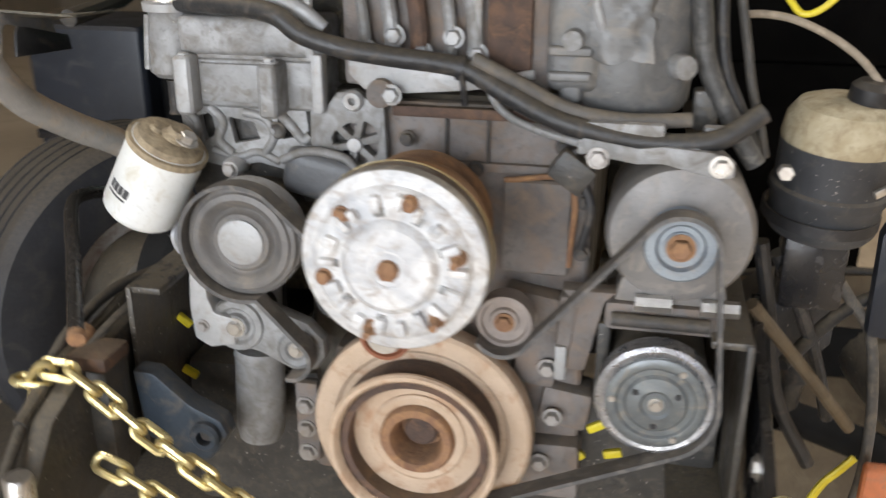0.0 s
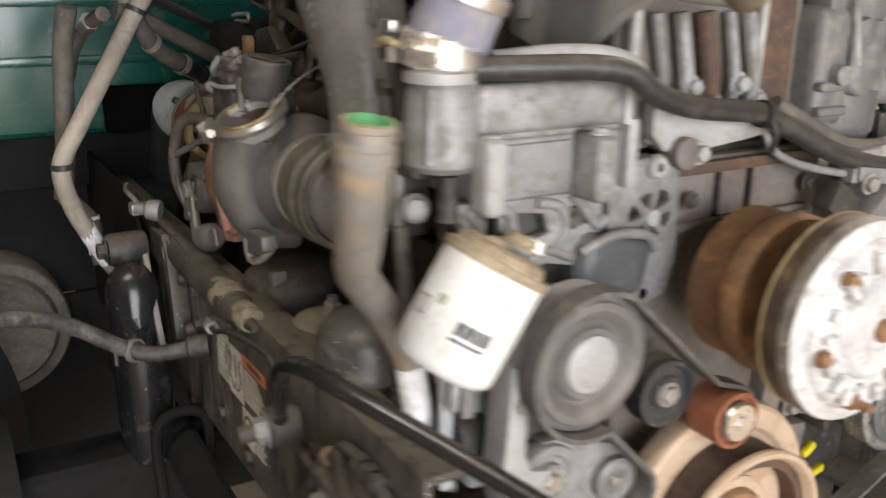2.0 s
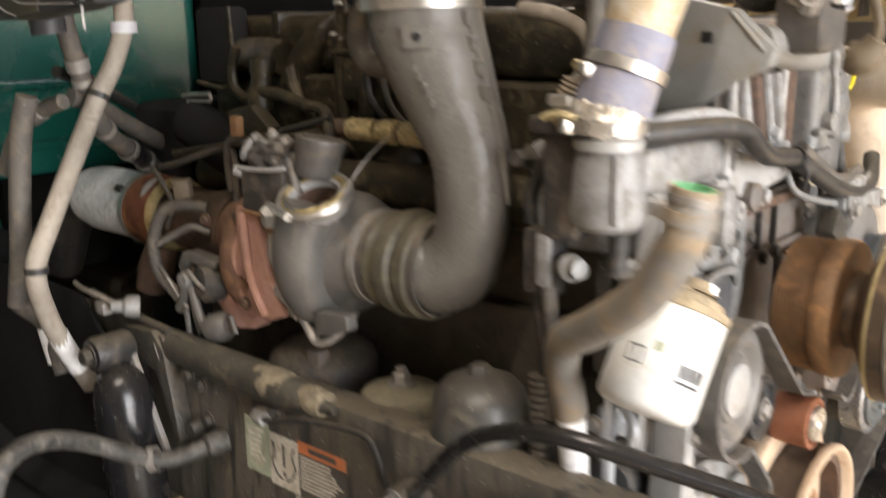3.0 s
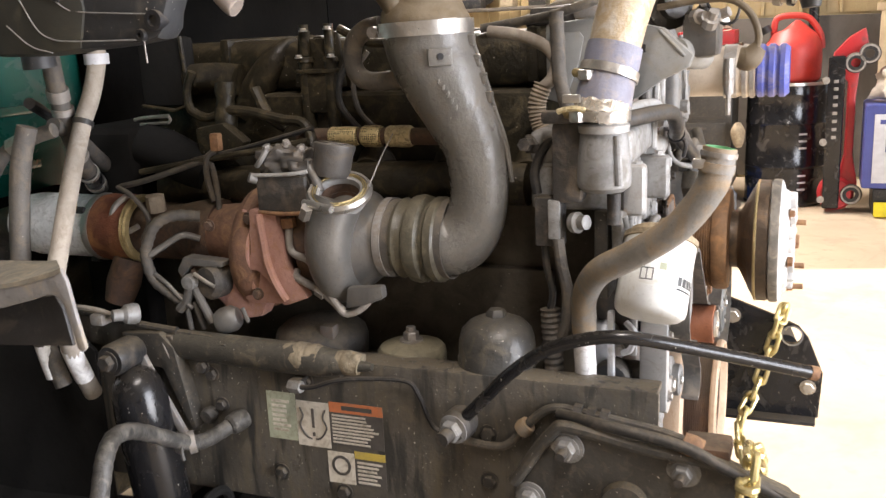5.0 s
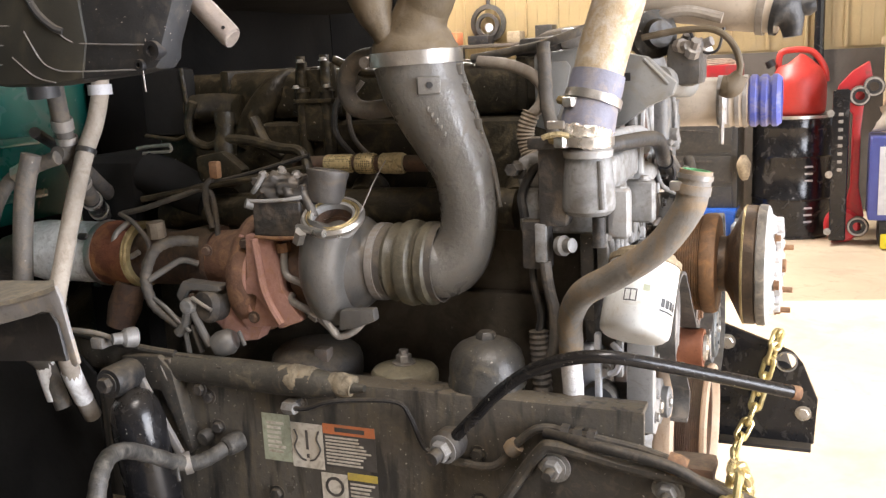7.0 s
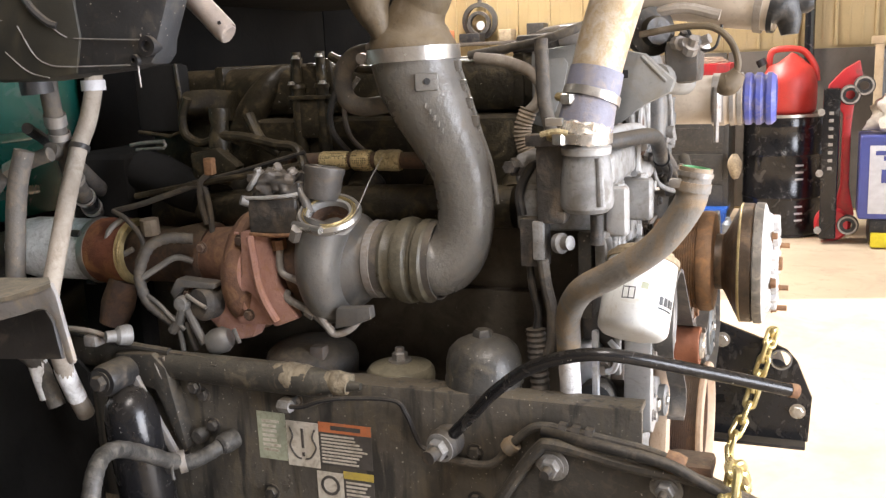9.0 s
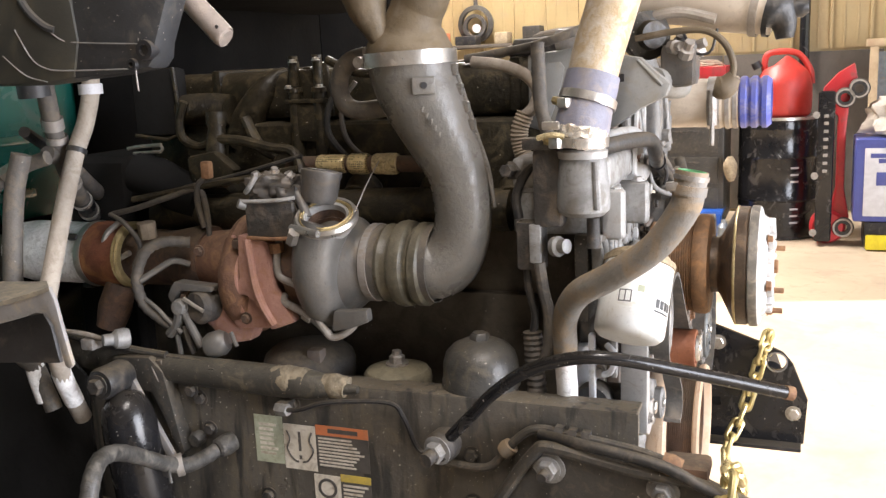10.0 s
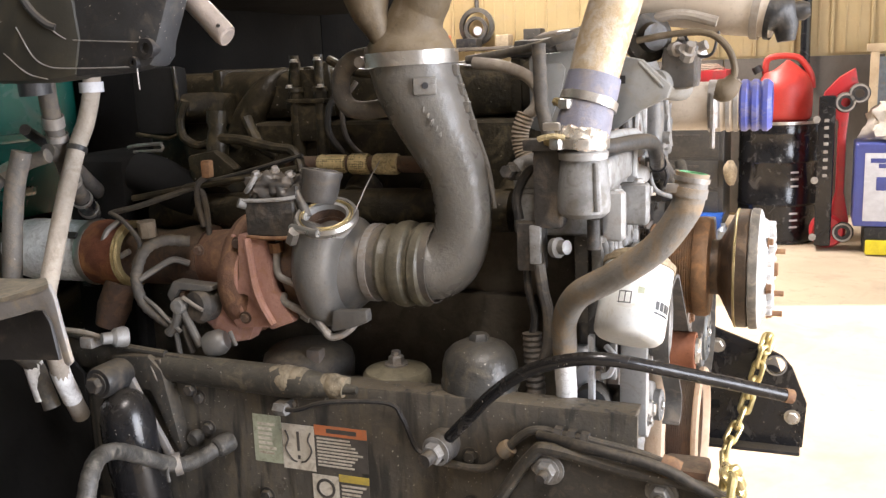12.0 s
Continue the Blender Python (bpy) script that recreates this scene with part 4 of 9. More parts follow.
part("rim", tube([(-0.468, 0.245, 0.73), (-0.47, 0.186, 0.816), (-0.47, 0.155, 0.829), (-0.47, 0.05, 0.811), (-0.47, -0.05, 0.80), (-0.47, -0.15, 0.762)], 0.010, 10), BLACK_DUSTY, hanger)
for y, z, r in ((0.163, 0.797, 0.015), (-0.002, 0.782, 0.014), (0.075, 0.70, 0.016), (0.22, 0.71, 0.014)):
    out = Vector((-1, 0.1, -0.1)).normalized()
    part("washer", lathe([(0, 0), (r * 1.7, 0), (r * 1.7, 0.003), (0, 0.003)], (-0.465, y, z), out, 28), CAST, hanger)
    part("nut", bolt(Vector((-0.468, y, z)) + out * 0.002, out, r, 0.014, 1.3), CAST, hanger)
    part("stud", lathe([(0, 0), (r * 0.5, 0), (r * 0.5, 0.028), (0, 0.028)], Vector((-0.468, y, z)) + out * 0.004, out, 14), CAST_DARK, hanger)
part("boss", lathe([(0, 0), (0.035, 0), (0.032, 0.02), (0, 0.024)], (-0.462, 0.08, 0.72), OUT, 28), BLACK_DUSTY, hanger)
solo("hydraulic_hose", tube([(-0.45, 0.18, 0.84), (-0.475, 0.10, 0.84), (-0.48, 0.0, 0.826), (-0.48, -0.06, 0.80), (-0.47, -0.15, 0.755), (-0.45, -0.25, 0.70)], 0.0085, 12), RUBBER, "black dusty hydraulic hose above the spring hanger", "hose")

rod = thing("steering_rod", "bent glossy black steel rod bolted to the frame", "rod", (-0.45, 0.34, 0.8))
part("rod", tube([(-0.458, 0.325, 0.818), (-0.475, 0.281, 0.866), (-0.492, 0.235, 0.915), (-0.503, 0.18, 0.957), (-0.505, 0.12, 0.979), (-0.495, 0.06, 0.981), (-0.435, -0.04, 0.948), (-0.364, -0.157, 0.906)], 0.0095, 16), BLACK_GLOSS, rod)
part("tip", lathe([(0, 0), (0.0105, 0), (0.0105, 0.012), (0, 0.012)], (-0.364, -0.157, 0.906), (0.5, -0.85, -0.28), 12), RUST, rod)
part("rod_end", lathe([(0, -0.02), (0.022, -0.02), (0.026, -0.01), (0.026, 0.012), (0.02, 0.02), (0, 0.02)], (-0.452, 0.335, 0.806), (-1, 0.15, 0), 24), CAST_DARK, rod)
part("nut", bolt((-0.470, 0.338, 0.804), (-1, 0.2, -0.1), 0.017, 0.016, 1.4), CAST, rod)
part("stub", lathe([(0, 0), (0.011, 0), (0.011, 0.018), (0, 0.018)], (-0.486, 0.341, 0.802), (-1, 0.2, -0.1), 16), CAST_DARK, rod)

# chain slung across the front
chain = thing("lifting_chain", "bright yellow zinc steel chain slung across the front", "chain", (0, -0.2, 0.5))


def link_mesh():
    bm = bmesh.new()
    n, w, half, r = 20, 0.0108, 0.0145, 0.0056
    rings = []
    for k in range(n):
        t = 2 * math.pi * k / n
        c = Vector((math.cos(t) * w + (half if math.cos(t) > 0 else -half) * 0, math.sin(t) * w, 0))
        c.x += half if math.cos(t) >= 0 else -half
        d = Vector((math.cos(t), math.sin(t), 0))
        rings.append([bm.verts.new(c + d * (r * math.cos(2 * math.pi * j / 8)) + Vector((0, 0, r * math.sin(2 * math.pi * j / 8)))) for j in range(8)])
    for a, b in zip(rings, rings[1:] + rings[:1]):
        for i in range(8):
            bm.faces.new((a[i], a[(i + 1) % 8], b[(i + 1) % 8], b[i]))
    return bm


first_link = part("chain_link", link_mesh(), CHAIN, chain)


def lay_chain(points):
    line = [Vector(p[:3]) for p in smooth_line([(*p, 0) for p in points], 60)]
    pitch, gone, k, last = 0.037, 0.0, 0, line[0]
    for a, b in zip(line, line[1:]):
        gone += (b - a).length
        if gone >= pitch:
            gone = 0.0
            d = (b - last).normalized()
            ob = first_link.copy()
            scene.collection.objects.link(ob)
            m = d.to_track_quat("X", "Z").to_matrix().to_4x4() @ Matrix.Rotation(radians(45 + 90 * (k % 2) + random.uniform(-14, 14)), 4, "X")
            ob.matrix_basis = Matrix.Translation((last + b) / 2) @ m
            last = b
            k += 1


lay_chain([(-0.50, -0.085, 0.75), (-0.475, -0.09, 0.805), (-0.43, -0.09, 0.81), (-0.33, -0.095, 0.735), (-0.22, -0.09, 0.65), (-0.12, -0.075, 0.565), (0.0, -0.055, 0.505), (0.13, -0.045, 0.455), (0.24, -0.045, 0.44), (0.350, -0.021, 0.495), (0.395, -0.049, 0.560), (0.412, -0.066, 0.612), (0.422, -0.087, 0.689), (0.428, -0.101, 0.739), (0.442, -0.105, 0.748), (0.465, -0.103, 0.742), (0.488, -0.10, 0.71), (0.49, -0.095, 0.66)])
lay_chain([(-0.40, -0.10, 0.685), (-0.34, -0.105, 0.660), (-0.27, -0.105, 0.610), (-0.19, -0.105, 0.560), (-0.07, -0.105, 0.505), (0.05, -0.10, 0.495)])
first_link.location = (-0.49, -0.088, 0.79)

# reservoir, looms and battery-box corner beside the cab
tank = thing("coolant_reservoir", "dusty black ribbed plastic reservoir tank", "reservoir", (-0.58, 0.88, 1.4))
part("shell", prism([(0.70, 1.397), (0.688, 1.41), (0.684, 1.43), (0.655, 1.495), (0.63, 1.62), (0.845, 1.62), (0.83, 1.50), (0.838, 1.44), (0.855, 1.40), (0.84, 1.384), (0.75, 1.390)], 0.05, side_plane(-0.55), 0.012), PLASTIC, tank)
part("side_shell", prism([(0.83, 1.384), (0.815, 1.44), (0.82, 1.50), (0.83, 1.62), (1.15, 1.62), (1.15, 1.40), (0.99, 1.380), (0.90, 1.379)], 0.068, side_plane(-0.54), 0.020), PLASTIC_OLIVE, tank, "olive dusted side of the tank")
for pts in (((0.905, 1.507), (0.83, 1.504)), ((0.875, 1.466), (0.845, 1.444), (0.815, 1.438), (0.69, 1.430)), ((0.93, 1.462), (0.905, 1.42), (0.88, 1.404), (0.84, 1.399), (0.72, 1.397)), ((0.96, 1.425), (0.92, 1.395), (0.88, 1.384)),
            ((1.02, 1.475), (0.93, 1.470)), ((1.02, 1.445), (0.955, 1.443)), ((1.02, 1.415), (0.965, 1.415))):
    part("moulded_rib", tube([(-0.604 if y < 0.83 else -0.6085, y, z) for y, z in pts] if len(pts) > 2 else [(-0.604, *pts[0]), (-0.608, (pts[0][0] + pts[1][0]) / 2, (pts[0][1] + pts[1][1]) / 2), (-0.604, *pts[1])], 0.0012, 6), CAST, tank)
part("side_rib", tube([(-0.606, 0.925, 1.53), (-0.610, 0.90, 1.49), (-0.609, 0.872, 1.465), (-0.606, 0.855, 1.458)], 0.006, 8), PLASTIC, tank)
part("socket", lathe([(0.008, 0.004), (0.014, 0.004), (0.015, 0.0), (0.014, -0.02), (0.008, -0.02)], (-0.602, 0.700, 1.422), OUT, 20, True), BLACK, tank)
part("socket", lathe([(0.004, 0.004), (0.008, 0.004), (0.009, 0.0), (0.008, -0.02), (0.004, -0.02)], (-0.602, 0.725, 1.403), OUT, 16, True), BLACK, tank)
part("wire", tube([(-0.60, 0.722, 1.400), (-0.60, 0.722, 1.385), (-0.60, 0.721, 1.365)], 0.0012, 6), STEEL_DULL, tank)
part("outlet", lathe([(0, 0), (0.042, 0), (0.042, 0.02), (0.026, 0.024), (0.026, 0.05), (0, 0.05)], (-0.50, 1.02, 1.41), (0.1, 0, -1), 24), PLASTIC, tank)
loom = thing("wiring_loom", "pale dusty loom hose hanging from the reservoir", "hose", (-0.5, 0.95, 1.2))
part("sleeve", tube([(-0.375, 1.008, 1.41), (-0.380, 1.006, 1.366), (-0.405, 1.004, 1.310), (-0.436, 1.004, 1.262), (-0.486, 0.995, 1.18), (-0.542, 0.980, 1.09), (-0.582, 0.968, 1.02), (-0.572, 0.972, 0.95), (-0.540, 0.990, 0.88), (-0.497, 1.003, 0.80)], 0.0155, 14, 6), HOSE_PALE, loom)
part("tape_wrap", tube([(-0.552, 0.985, 0.905), (-0.540, 0.990, 0.88), (-0.518, 0.997, 0.838)], 0.0163, 14, 6), SILVER_PIPE, loom, "silver tape wrap")
part("ferrule", lathe([(0, -0.009), (0.021, -0.009), (0.021, 0.009), (0, 0.009)], (-0.378, 1.008, 1.368), (0, 0.0, 1), 20), WELDER_WHITE, loom, "white plastic collar")
part("tie", band((-0.434, 1.004, 1.264), (-0.5, 0.0, -1), 0.0158, 0.009, 0.002), RUBBER, loom)
part("tie", band((-0.581, 0.968, 1.018), (0.0, 0.0, -1), 0.0158, 0.010, 0.002), RUBBER, loom)
loom_b = thing("wiring_loom", "pale dusty loom hose beside the cab", "hose", (-0.55, 1.05, 1.1))
part("sleeve", tube([(-0.54, 1.02, 1.27), (-0.55, 1.035, 1.21), (-0.555, 1.05, 1.12), (-0.56, 1.06, 1.03), (-0.57, 1.07, 0.94)], 0.0165, 14), RUBBER_GREY, loom_b)
upper = thing("wiring_loom", "pale dusty hose ending above the engine", "hose", (-0.5, 0.68, 1.45))
part("sleeve", tube([(-0.49, 0.79, 1.60), (-0.49, 0.725, 1.525), (-0.49, 0.703, 1.500), (-0.49, 0.671, 1.468), (-0.49, 0.645, 1.441, 0.0175), (-0.49, 0.639, 1.436, 0.013)], 0.0175, 16, 6), IDLER_TAN, upper)
part("pin_hole", lathe([(0, 0), (0.003, 0), (0.003, 0.003), (0, 0.003)], (-0.5035, 0.6445, 1.452), (-1, 0, 0.4), 8), BLACK, upper)
lines = thing("heater_hose", "grey heater hose with clamped joints by the firewall", "hose", (-0.4, 1.07, 1.25))
part("hose", tube([(-0.478, 1.012, 1.43), (-0.466, 1.025, 1.37), (-0.442, 1.040, 1.298), (-0.425, 1.045, 1.245), (-0.395, 1.058, 1.198), (-0.33, 1.10, 1.158), (-0.26, 1.145, 1.118)], 0.0155, 16), RUBBER_GREY, lines)
part("hose", tube([(-0.46, 1.045, 1.262), (-0.42, 1.052, 1.250), (-0.37, 1.075, 1.224), (-0.30, 1.11, 1.188), (-0.22, 1.15, 1.150)], 0.0145, 16), RUBBER_GREY, lines)
for p, d, w in (((-0.446, 1.038, 1.313), (0.3, 0.2, -1), 0.020), ((-0.437, 1.041, 1.285), (0.25, 0.15, -1), 0.012), ((-0.40, 1.057, 1.205), (1, 0.6, -0.9), 0.010)):
    part("clamp", band(p, d, 0.0162, w), STEEL_DULL, lines)
for f in (0.0, 1.0):
    c = Vector((-0.338, 1.096, 1.162)).lerp(Vector((-0.288, 1.128, 1.134)), f)
    part("clamp", band(c, (0.78, 0.48, -0.42), 0.0165, 0.011, 0.003), STEEL, lines, "bright hose clamp")
part("joiner", tube([(-0.345, 1.092, 1.166), (-0.315, 1.110, 1.150), (-0.28, 1.133, 1.130)], 0.0175, 18), BLACK_GLOSS, lines, "glossy black hose joiner")
part("tee", tube([(-0.530, 1.15, 1.14), (-0.520, 1.13, 1.19), (-0.503, 1.108, 1.225), (-0.492, 1.055, 1.248), (-0.485, 1.02, 1.258)], 0.0125, 12), HOSE_GREY, lines)
part("nut", lathe([(0, -0.018), (0.0165, -0.018), (0.0165, 0.018), (0, 0.018)], (-0.499, 1.085, 1.237), (0.1, -0.8, 0.35), 6), STEEL, lines)
part("branch", tube([(-0.45, 1.10, 1.30), (-0.33, 1.17, 1.26), (-0.20, 1.25, 1.20)], 0.010, 10), RUBBER, lines)

corner = thing("fender_bracket", "grey dusty arched fender bracket with black pleated lining", "bracket", (-0.96, 0.75, 1.0))
part("arch", prism([(0.738, 1.133), (0.684, 1.143), (0.640, 1.151), (0.589, 1.165), (0.577, 1.169), (0.571, 1.155), (0.565, 1.121), (0.557, 1.082), (0.562, 1.077), (0.568, 1.080), (0.572, 1.101), (0.578, 1.128), (0.587, 1.138), (0.602, 1.138), (0.619, 1.132), (0.690, 1.113), (0.746, 1.098)], 0.006, side_plane(-0.949), 0.0025), FENDER_GREY, corner)
part("top", ribbon([(-0.956, 0.746, 1.131), (-0.956, 0.683, 1.143), (-0.956, 0.639, 1.151), (-0.956, 0.588, 1.165), (-0.956, 0.575, 1.170)],
                   [(-0.860, 0.855, 1.140), (-0.860, 0.786, 1.143), (-0.860, 0.743, 1.145), (-0.860, 0.692, 1.147), (-0.860, 0.675, 1.149)], 0.005), FENDER_DUST, corner, "dusty tan top face")
part("arm", tube([(-0.965, 0.82, 1.12), (-0.98, 1.1, 1.14), (-1.06, 1.35, 1.2), (-1.10, 1.55, 1.25)], 0.02, 10), BLACK_DUSTY, corner)
part("inner_flange", span((-0.875, 0.985, 1.078), (-0.760, 1.015, 1.108), 0.006), FENDER_DUST, corner, "dusty tan flange")
part("back", prism([(0.767, 1.095), (0.710, 1.109), (0.637, 1.128), (0.605, 1.134), (0.596, 1.120), (0.589, 1.077), (0.774, 1.063)], 0.006, side_plane(-0.934), 0.002), BLACK, corner)
part("lower_sleeve", tube([(-0.57, 1.07, 0.945), (-0.530, 1.064, 0.898), (-0.525, 1.053, 0.860), (-0.522, 1.042, 0.820)], 0.0150, 12, 6), HOSE_GREY, loom_b)
part("tape_wrap", tube([(-0.530, 1.066, 0.903), (-0.527, 1.062, 0.872), (-0.523, 1.056, 0.836)], 0.0164, 14, 6), SILVER_PIPE, loom_b, "silver tape wrap")

# black sheet standing in for shade along the rail behind the shock absorber
solo("splash_panel", prism([(1.03, 0.46), (1.03, 0.86), (1.10, 0.925), (1.545, 0.94), (1.545, 0.46)], 0.008, side_plane(-0.445), 0.003), SHADE_BLACK, "matt black sheet standing in for shade along the frame rail", "panel")

# gearbox under the cab, behind the engine
gearbox = thing("gearbox", "dark dirty cast gearbox under the cab", "gearbox", (0, 1.8, 0.4))
part("bell_housing", lathe([(0, 0), (0.25, 0), (0.26, 0.03), (0.23, 0.18), (0.19, 0.22), (0, 0.22)], (0, 1.23, 0.70), (0, 1, 0), 40), SHADED_IRON, gearbox)
part("case", span((-0.20, 1.45, 0.40), (0.20, 2.30, 0.84), 0.05, 3), SHADED_IRON, gearbox)
part("sump", span((-0.26, 1.50, 0.22), (0.30, 2.9, 0.41), 0.05, 3), SHADED_IRON, gearbox)

# short cable with a clip and a fitting over the black sheet
branch = thing("cable_branch", "thin pale cable with a dull clip and grey fitting", "cable", (-0.465, 1.0, 0.92))
part("cable", tube([(-0.452, 1.11, 0.945), (-0.465, 1.062, 0.946), (-0.465, 1.003, 0.943), (-0.463, 0.966, 0.935), (-0.456, 0.946, 0.928)], 0.0045, 10), HOSE_PALE, branch)
part("clip", span((-0.474, 0.985, 0.915), (-0.445, 1.012, 0.936), 0.005, 2), STEEL_DULL, branch, "dull steel clip")
part("fitting", lathe([(0, 0), (0.017, 0.0), (0.019, 0.006), (0.017, 0.022), (0.011, 0.028), (0.010, 0.044), (0, 0.046)], (-0.435, 0.938, 0.932), (-0.8, 0.5, 0.1), 20), CAST, branch, "grey cast fitting")

# brown sheet standing in for shaded floor, hoses and fittings low down beside the far rail
SHADED_BROWN = material("shaded_floor_brown", (0.135, 0.098, 0.055), (0.085, 0.062, 0.038), 0.7, 0.0, 7, 0.2, 90, (0.17, 0.135, 0.085), 0.3)
guard = thing("floor_shade_sheet", "brown upright sheet standing in for shaded floor beside the frame rail", "splash guard", (0.62, 0.76, 0.0))
part("guard_panel", prism([(0.46, 0.0), (0.46, 0.60), (0.49, 0.635), (0.76, 0.66), (0.98, 0.62), (1.0, 0.56), (1.0, 0.0)], 0.012, front_plane(0.86), 0.005), SHADED_BROWN, guard)
part("edge_strip", tube([(0.47, 0.858, 0.62), (0.50, 0.855, 0.64), (0.76, 0.855, 0.664), (0.98, 0.855, 0.625), (1.0, 0.857, 0.57)], 0.008, 10), RUBBER, guard, "black edge strip on the added sheet")
gear = thing("steering_gear", "dark grey steering gear housing on the far frame rail", "steering gear", (0.53, 0.52, 0.65))
part("housing", prism([(0.445, 0.66), (0.455, 0.76), (0.485, 0.79), (0.575, 0.80), (0.60, 0.775), (0.598, 0.69), (0.57, 0.655), (0.50, 0.62), (0.46, 0.625)], 0.09, front_plane(0.53), 0.014), PLASTIC, gear)
part("cover", lathe([(0, 0), (0.042, 0), (0.045, 0.006), (0.040, 0.016), (0.018, 0.020), (0, 0.020)], (0.535, 0.53, 0.728), FRONT, 32), BLACK_DUSTY, gear)
for a in range(4):
    part("cover_bolt", bolt((0.535 + 0.034 * math.cos(0.8 + a * math.pi / 2), 0.514, 0.728 + 0.034 * math.sin(0.8 + a * math.pi / 2)), FRONT, 0.006, 0.006), STEEL_DULL, gear)
part("foot", lathe([(0, 0), (0.03, 0), (0.034, 0.01), (0.030, 0.05), (0, 0.052)], (0.56, 0.50, 0.645), (0.2, -0.1, -1), 24), CAST_DARK, gear)
part("drag_link", tube([(0.545, 0.50, 0.52), (0.60, 0.50, 0.505), (0.66, 0.50, 0.485), (0.74, 0.50, 0.46)], 0.030, 14), SHADE_BLACK, gear, "black drag link")
part("arm", tube([(0.56, 0.49, 0.62), (0.555, 0.495, 0.57), (0.55, 0.50, 0.52)], 0.020, 12), BLACK_DUSTY, gear)
far_wire = thing("grey_wire", "grey sheathed wire hanging beside the far frame rail", "cable", (0.66, 0.4, 0.5))
part("wire", tube([(0.585, 0.40, 0.82), (0.604, 0.40, 0.793), (0.641, 0.40, 0.739), (0.661, 0.40, 0.641), (0.670, 0.40, 0.538), (0.667, 0.40, 0.447), (0.65, 0.41, 0.30)], 0.009, 12), HOSE_GREY, far_wire)
tie = thing("strap_end", "yellow strap end with an orange buckle hung low", "strap", (0.65, 0.35, 0.5))
part("strap", tube([(0.640, 0.352, 0.538), (0.622, 0.35, 0.515), (0.600, 0.348, 0.488), (0.585, 0.348, 0.455)], 0.010, 10, 6, flat=0.6), YELLOW, tie)
part("buckle", span((0.655, 0.335, 0.445), (0.705, 0.36, 0.532), 0.010, 3), LABEL_ORANGE, tie, "orange buckle")

# ---------------------------------------------------------------- the engine
engine = thing("engine", "dirty grey and brown cast iron diesel engine", "engine", (0, 0.6, 0.5))
part("block", span((-0.19, 0.15, 0.56), (0.20, 1.22, 1.14), 0.02, 3), IRON_BROWN, engine)
part("oil_pan", span((-0.17, 0.17, 0.34), (0.18, 1.2, 0.56), 0.04, 3), CAST_DARK, engine)
part("cylinder_head", span((-0.185, 0.17, 1.142), (0.185, 1.05, 1.29), 0.015, 3), SHADED_IRON, engine)
part("valve_cover", span((-0.165, 0.20, 1.292), (0.17, 1.04, 1.385), 0.035, 4), SHADED_IRON, engine)
part("flywheel_housing", span((-0.25, 1.06, 0.62), (0.20, 1.225, 1.235), 0.03, 3), SHADE_BLACK, engine)
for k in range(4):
    part("cover_rib", span((-0.17, 0.28 + 0.2 * k, 1.30), (0.17, 0.30 + 0.2 * k, 1.39), 0.006), SHADED_IRON, engine)
cover = part("front_cover", span((-0.115, 0.122, 0.62), (0.21, 0.152, 1.135), 0.012, 3), IRON, engine)
part("rib", span((-0.05, 0.112, 1.05), (0.18, 0.123, 1.062), 0.003), IRON, cover)
part("rib", span((-0.05, 0.110, 1.118), (0.19, 0.123, 1.132), 0.003), RUST_DARK, cover)
part("rib", span((0.018, 0.113, 1.062), (0.022, 0.123, 1.12), 0.002), CAST_DARK, cover)
part("rib", span((0.072, 0.113, 1.06), (0.076, 0.123, 1.12), 0.002), CAST_DARK, cover)
part("panel", span((0.095, 0.105, 0.915), (0.185, 0.123, 1.045), 0.010, 3), IRON, cover)
part("panel_lip", tube([(0.098, 0.108, 1.043), (0.182, 0.108, 1.043), (0.184, 0.108, 0.93)], 0.004, 8), RUST, cover)
for x, z in ((0.02, 1.052), (0.06, 1.055), (0.17, 1.09), (-0.03, 1.09), (0.20, 1.02), (0.20, 0.95), (0.2, 0.88), (-0.1, 0.99), (0.115, 0.80)):
    part("bolt", bolt((x, 0.110, z), FRONT, 0.008, 0.008), CAST_DARK, cover)
# front lower casting clutter round the crank
for c, s in (((0.15, 0.12, 0.80), (0.06, 0.05, 0.09)), ((0.19, 0.13, 0.72), (0.07, 0.06, 0.06)), ((0.145, 0.11, 0.87), (0.09, 0.04, 0.05)), ((0.20, 0.11, 0.86), (0.05, 0.06, 0.08)),
             ((-0.12, 0.12, 0.73), (0.05, 0.05, 0.11)), ((-0.14, 0.13, 0.62), (0.07, 0.05, 0.10)), ((0.17, 0.12, 0.62), (0.09, 0.05, 0.09))):
    part("boss", box(c, s, 0.010, pose(0, 0, 0, 0, random.uniform(-12, 12), 0)), IRON, engine)
for x, z in ((0.165, 0.79), (0.175, 0.715), (0.135, 0.865), (0.205, 0.85), (-0.12, 0.75), (-0.118, 0.715), (-0.12, 0.68), (0.16, 0.64)):
    part("bolt", bolt((x, 0.088, z), FRONT, 0.010, 0.012), STEEL_DULL, engine)
part("bracket_arm", prism([(0.19, 0.80), (0.215, 0.80), (0.235, 0.90), (0.25, 0.915), (0.18, 0.915), (0.20, 0.89)], 0.03, front_plane(0.10), 0.004), IRON, engine)
part("light_tab", span((0.175, 0.075, 0.78), (0.19, 0.10, 0.83), 0.003), CAST_LIGHT, engine)

